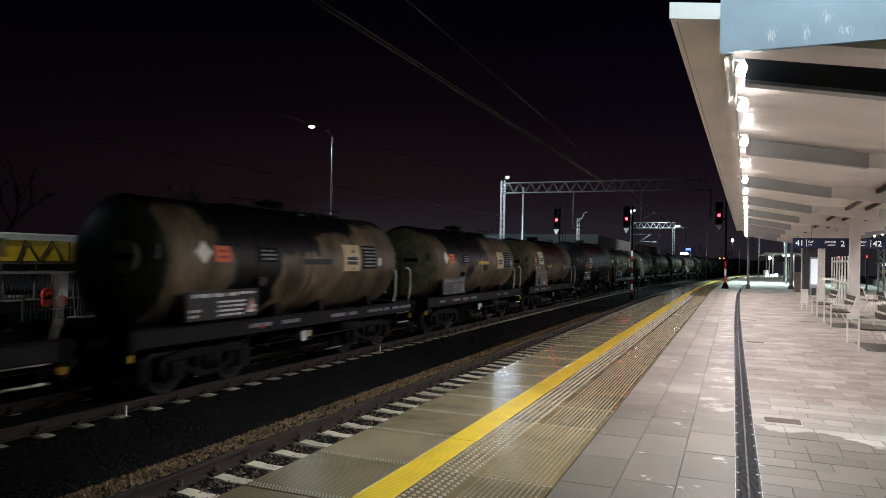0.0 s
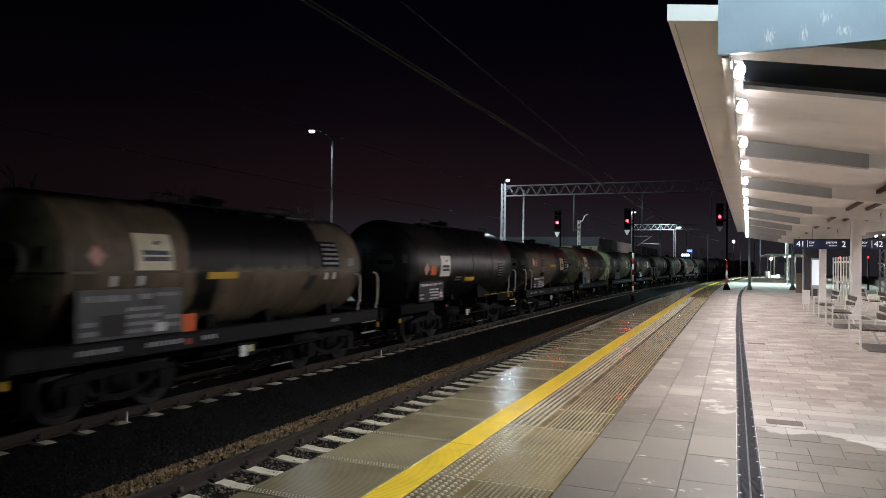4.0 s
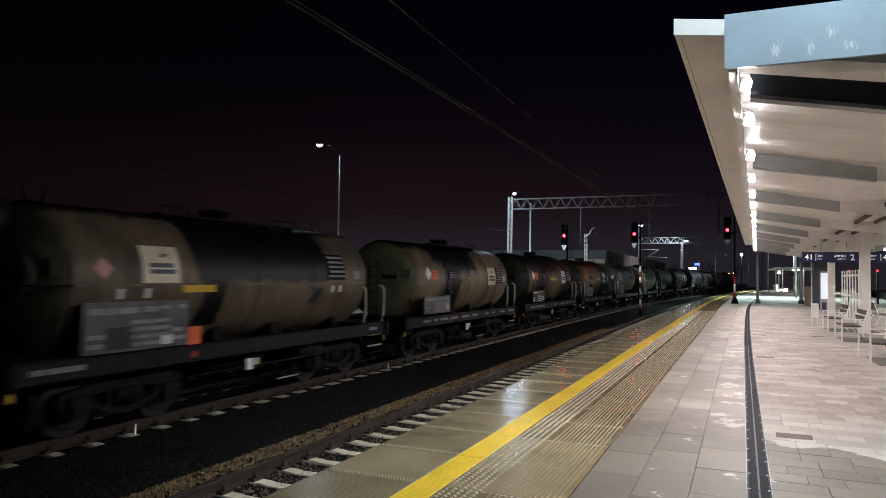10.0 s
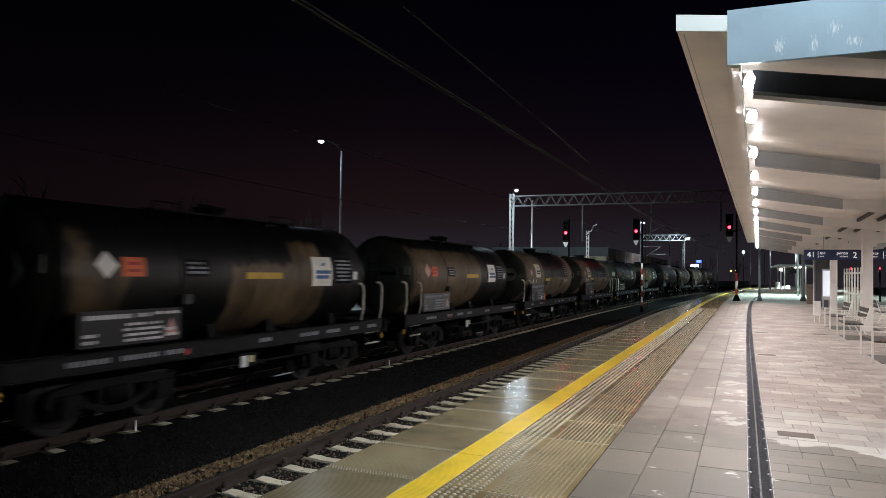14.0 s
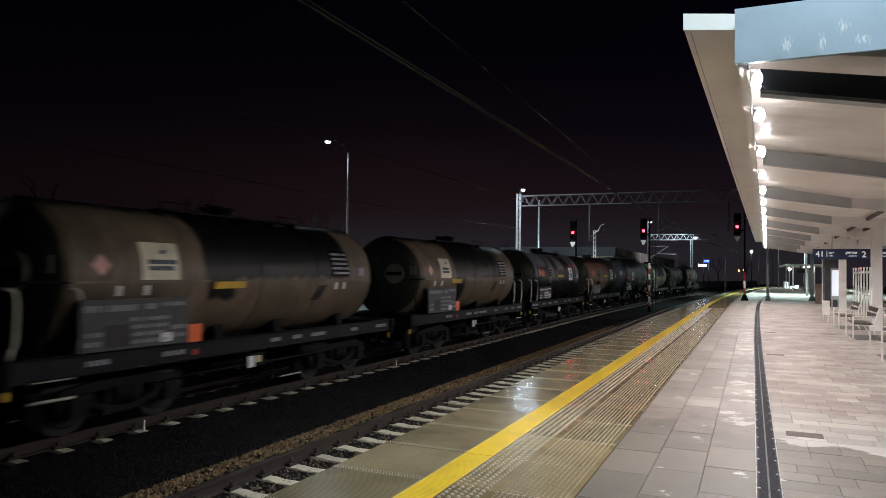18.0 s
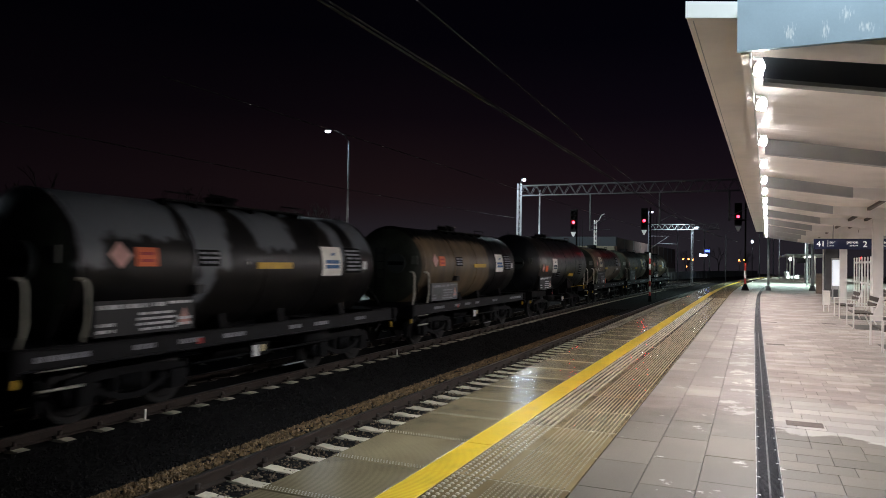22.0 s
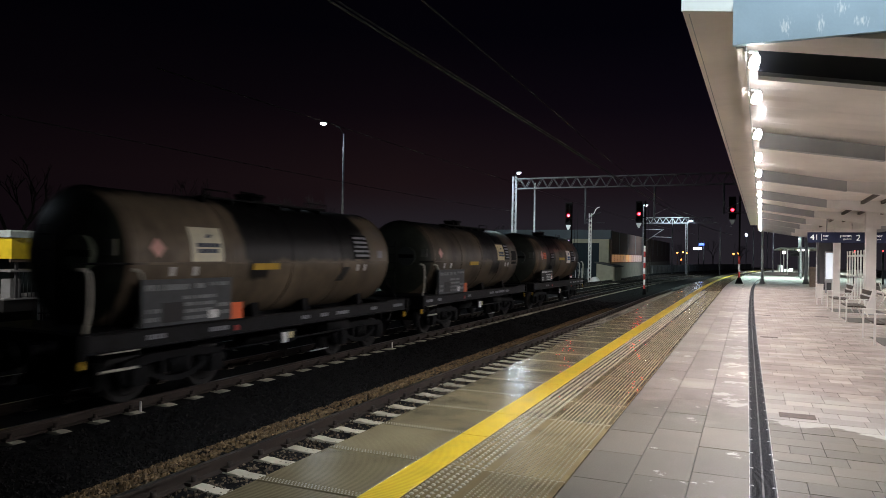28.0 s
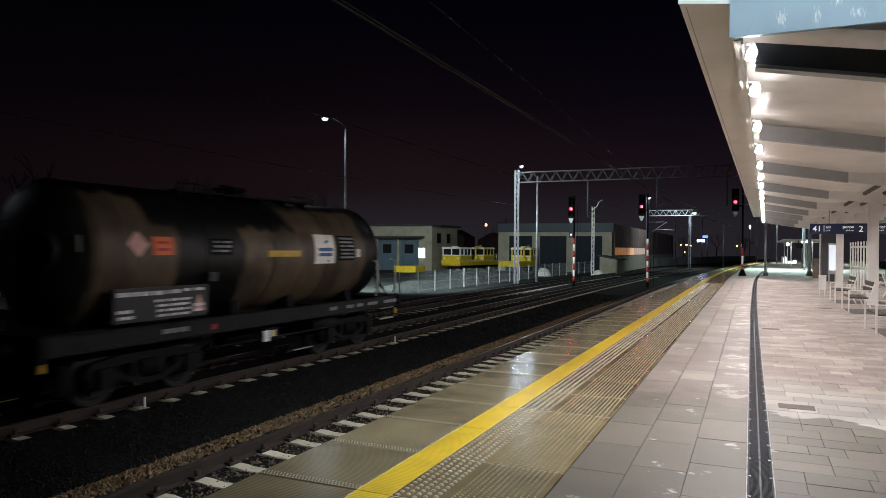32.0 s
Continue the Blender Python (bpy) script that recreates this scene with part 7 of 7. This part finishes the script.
for x, y, w, l, h in ((-19.95, 70.0, 0.85, 1.5, 0.92), (-16.3, 78.0, 0.65, 1.2, 0.6)):
    c = thing("covered_pile", "pile under a pale tarpaulin beside the fence", "pile", pose(x + bend(y), y, -1.06), "covered piles")
    q = random.Random(int(10 * w))
    rings = []
    for v in (0.0, 0.08, 0.2, 0.35, 0.5, 0.65, 0.8, 0.92, 1.0):
        e = max(0.0, 1 - abs(2 * v - 1) ** 3)
        rings.append([(w * u * (0.75 + 0.25 * e), l * (v - 0.5), h * e * max(0.0, 1 - abs(u) ** 2.6) * q.uniform(0.82, 1.05)) for u in (-1, -0.85, -0.6, -0.3, 0, 0.3, 0.6, 0.85, 1)])
    part("tarpaulin", Shape().loft(rings, smooth=True, closed=False, caps=False), WHITE_PAINT, c)


# ---------------------------------------------------------------- bare trees behind the yard
BARK = surface("dark_bark", (0.0042, 0.0038, 0.0038), 0.95, scale=6, vary=0.4)


def bare_tree(x, y, h, seed):
    q = random.Random(seed)
    root = thing("bare_tree", "leafless dark tree with a fine spreading crown", "tree", pose(x, y, -1.05), "bare trees")
    tr, cr_ = Shape(), Shape()

    def grow(p, d, ln, r, depth):
        e = p + d * ln
        (tr if depth < 1 else cr_).cyl(p, e, r, 5 if depth else 8, r * 0.7, caps=False)
        if depth >= 5:
            return
        for _ in range(q.choice((2, 3, 3))):
            nd = (d + Vector((q.uniform(-0.75, 0.75), q.uniform(-0.75, 0.75), q.uniform(-0.15, 0.5)))).normalized()
            grow(e - d * ln * q.uniform(0, 0.25), nd, ln * q.uniform(0.6, 0.8), r * 0.6, depth + 1)
    grow(Vector((0, 0, 0)), Vector((0, 0, 1)), h * 0.3, h * 0.018, 0)
    part("trunk", tr, BARK, root)
    part("crown", cr_, BARK, root)


for k, (x, y, h) in enumerate(((-30, 33, 8.5), (-41, 60, 10), (-47, 66, 11), (-38, 45, 8), (-52, 58, 11), (-34, 24, 9), (-60, 95, 12), (-33, 100, 9), (-17, 205, 9), (-9, 216, 10), (-2, 226, 9))):
    bare_tree(x, y, h, 40 + k)
# emission that fades with height, painting haze onto a sheet
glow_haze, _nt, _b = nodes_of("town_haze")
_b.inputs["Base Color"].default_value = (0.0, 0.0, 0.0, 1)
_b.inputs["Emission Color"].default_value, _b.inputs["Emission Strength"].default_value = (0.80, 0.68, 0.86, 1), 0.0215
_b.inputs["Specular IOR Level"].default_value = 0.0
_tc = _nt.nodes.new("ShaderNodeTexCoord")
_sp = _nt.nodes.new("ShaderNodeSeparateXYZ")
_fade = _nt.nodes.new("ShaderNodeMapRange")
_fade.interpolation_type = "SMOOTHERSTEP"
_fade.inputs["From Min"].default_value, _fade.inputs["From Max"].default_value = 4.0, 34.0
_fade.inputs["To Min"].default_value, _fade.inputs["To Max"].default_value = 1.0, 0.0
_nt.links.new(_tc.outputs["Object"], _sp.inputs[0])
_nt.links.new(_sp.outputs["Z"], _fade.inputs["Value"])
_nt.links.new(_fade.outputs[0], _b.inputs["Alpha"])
# dark hedge and houses that close the view
hd = thing("distant_houses", "dark row of distant houses beyond the yard", "houses", kind="structure")
for k in range(26):
    x = -130 + 9.0 * k
    h = 4 + 3 * rnd.random()
    yb = 190 + rnd.uniform(0, 30)
    if -32 < x < 42:
        continue
    s = Shape().loft([[(x, yy, -1.1), (x + 8.2, yy, -1.1), (x + 8.2, yy, h), (x + 4.1, yy, h + 2.2), (x, yy, h)] for yy in (yb, yb + 9)], smooth=False)
    part("house", s, WALL_BROWN, hd)

# added glowing sheet beyond everything, painted as murky night haze over the town
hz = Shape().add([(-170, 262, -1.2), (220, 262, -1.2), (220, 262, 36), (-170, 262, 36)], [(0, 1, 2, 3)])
thing("backdrop", "glowing sheet painted as dim brownish night haze over the distant town", "backdrop", kind="structure", shape=hz, material=glow_haze)
# far lamps: sodium street lamps and station lights
def far_lamp(x, y, z, r, mat, label):
    root = thing("distant_lamp", label, "lamp", pose(x, y, -1.05), "distant lamps")
    part("pole", Shape().cyl((0, 0, 0), (0, 0, z + 1.0), 0.07, 8), BLACK, root)
    part("globe", Shape().cyl((0, 0, z + 0.9), (0, 0, z + 1.1 + r), r, 12, r * 0.8), mat, root, "glowing lamp")


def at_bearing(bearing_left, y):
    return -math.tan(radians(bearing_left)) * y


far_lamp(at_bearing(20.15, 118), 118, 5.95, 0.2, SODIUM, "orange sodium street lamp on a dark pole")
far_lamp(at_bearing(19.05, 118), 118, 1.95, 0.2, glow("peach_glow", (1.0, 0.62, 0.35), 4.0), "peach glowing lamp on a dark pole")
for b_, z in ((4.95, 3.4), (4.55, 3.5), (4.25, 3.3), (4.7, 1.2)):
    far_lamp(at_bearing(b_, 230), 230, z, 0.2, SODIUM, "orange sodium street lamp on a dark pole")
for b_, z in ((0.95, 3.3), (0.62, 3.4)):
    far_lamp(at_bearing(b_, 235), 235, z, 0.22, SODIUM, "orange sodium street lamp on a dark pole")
far_lamp(-0.2, 130, 5.85, 0.15, LED_COOL, "white street lamp far down the line")
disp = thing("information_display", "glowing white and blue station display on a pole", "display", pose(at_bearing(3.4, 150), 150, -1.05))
part("pole", Shape().cyl((0.9, 0.1, 0), (0.9, 0.1, 6.4), 0.12, 10), STEEL, disp)
part("white_panel", Shape().box(-1.05, 0.45, -0.1, 0.05, 4.55, 5.0), glow("display_white", (0.75, 0.85, 1.0), 6.0), disp, "glowing white panel")
part("blue_panel", Shape().box(0.05, 0.95, -0.1, 0.05, 5.4, 5.85), glow("display_blue", (0.08, 0.16, 1.0), 4.0), disp, "glowing blue panel")

# far end of the platform: shelter, stair enclosure
shel = thing("far_shelter", "low white shelter with lights at the platform's far end", "shelter")
part("roof", Shape().slab(3.45, 8.6, 91, 112, 3.02, 3.2, 0.03), GUTTER_WHITE, shel, "thin white roof")
for x in (4.35, 6.6):
    for yy in (93, 102, 111):
        part("post", Shape().cyl((x, yy, 0), (x, yy, 3.02), 0.07, 10), COLUMN, shel)
part("light", Shape().slab(3.8, 4.1, 91.9, 92.2, 2.45, 2.75, 0.06), glow("shelter_light", (1.0, 0.97, 0.9), 9.0), shel, "bright lantern")
part("lantern_bracket", Shape().box(3.92, 3.98, 92.0, 92.06, 2.75, 3.02), COLUMN, shel)
part("light_strip", Shape().box(5.7, 6.4, 92.5, 98, 2.88, 3.0), glow("shelter_strip", (1.0, 0.97, 0.9), 5.0), shel, "bright light strip")
stair = thing("stair_enclosure", "white low wall round a stairway on the platform", "wall")
part("wall", Shape().slab(4.83, 5.7, 116, 116.3, 0, 0.36, 0.02).slab(4.43, 4.828, 116, 124, 0, 0.94, 0.02).slab(5.702, 6.15, 116, 116.3, 0, 0.5, 0.02), WHITE_PAINT, stair)
far_sign = thing("hanging_display", "small dark hanging display at the far shelter", "display")
part("box", Shape().slab(4.6, 5.6, 92.3, 92.6, 2.17, 2.66, 0.02), BLACK, far_sign)
part("bracket", Shape().box(5.05, 5.15, 92.4, 92.5, 2.66, 3.021), BLACK, far_sign)
cabn = thing("platform_cabinet", "brown equipment cabinet beside a dark kiosk column", "cabinet")
part("body", Shape().slab(3.74, 4.1, 52.0, 52.5, 0, 1.3, 0.02), surface("brown_cabinet", (0.16, 0.12, 0.09), 0.6), cabn)
WALL_DARK = surface("dark_grey_panel", (0.055, 0.056, 0.062), 0.6, scale=2, vary=0.2)
kio = thing("lift_tower", "dark grey lift tower standing on the platform", "tower")
part("body", Shape().slab(3.84, 4.5, 47.0, 48.0, 0, 3.1, 0.03), WALL_DARK, kio)

# the other side of the island platform
track("track_right", "track on the island platform's other side with brown rails", 13.1, 0.6, 20.0, 20.5, 120.0)
thing("side_platform", "low side platform beyond the far track", "platform", kind="structure",
      shape=Shape().sweep([(15.0, -1.3), (21, -1.3), (21, -0.02), (15.0, -0.02)], YS[4:26], 0), material=CONCRETE)
for y in (45, 62, 80):
    lamp_post(18 + bend(y), y, 5.0, -0.6)
side_sh = thing("side_shelter", "low lit shelter on the side platform", "shelter")
part("roof", Shape().slab(18.9, 23.2, 113.0, 117.0, 2.25, 2.42, 0.03), STEEL, side_sh)
part("light", Shape().box(19.0, 23.0, 113.02, 113.3, 2.02, 2.24), glow("side_shelter_light", (1.0, 0.93, 0.84), 2.2), side_sh, "glowing light strip")
for x in (19.1, 21.0, 22.9):
    part("post", Shape().cyl((x, 113.4, -0.02), (x, 113.4, 2.25), 0.07, 10), STEEL, side_sh)
part("notice", Shape().box(19.3, 19.9, 112.9, 112.98, 1.0, 1.4), PLATE_YELLOW, side_sh, "small yellow notice")
railing = thing("railing", "grey steel railing along the side platform", "railing")
RAIL_POST = Shape().box(0, 0.05, 0, 0.05, -0.02, 1.1).mesh("post")
RAIL_POST.materials.append(STEEL)
for k in range(50):
    part("post", RAIL_POST, None, railing).location = (20.4 + bend(40 + 1.6 * k), 40 + 1.6 * k, 0)
for z in (0.5, 1.05):
    part("rail", Shape().sweep([(20.4, z), (20.44, z), (20.44, z + 0.05), (20.4, z + 0.05)], [40 + 5 * k for k in range(17)], 0), STEEL, railing)
FAINT_RED = glow("faint_red_glow", (1.0, 0.01, 0.012), 9.0)
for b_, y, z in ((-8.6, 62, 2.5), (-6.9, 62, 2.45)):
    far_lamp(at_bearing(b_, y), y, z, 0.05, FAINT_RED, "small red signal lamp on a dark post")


def motions():
    # the wheels turn as the train rolls
    spin = [(0.1 * i, Matrix.Rotation(gone(0.1 * i) / 0.46, 4, "X")) for i in range(321)]
    sets = [o for w in WAGONS for o in w.children_recursive if o.name.startswith("wheelset")]
    first = sets[0]
    walk(first, spin)
    act, slot = first.animation_data.action, first.animation_data.action_slot
    for o in sets[1:]:
        o.rotation_mode = "QUATERNION"
        ad = o.animation_data_create()
        ad.action = act
        ad.action_slot = slot
    for w, front, tmpl in zip(WAGONS, FRONT, PLAN):
        half_shell = 9.6 / 2 if tmpl in (T_C1, T_C2) else 8.67 / 2
        walk(w, [(float(t), on_line(front + half_shell - gone(t), half_shell - 1.2)) for t in range(33)])


motions()
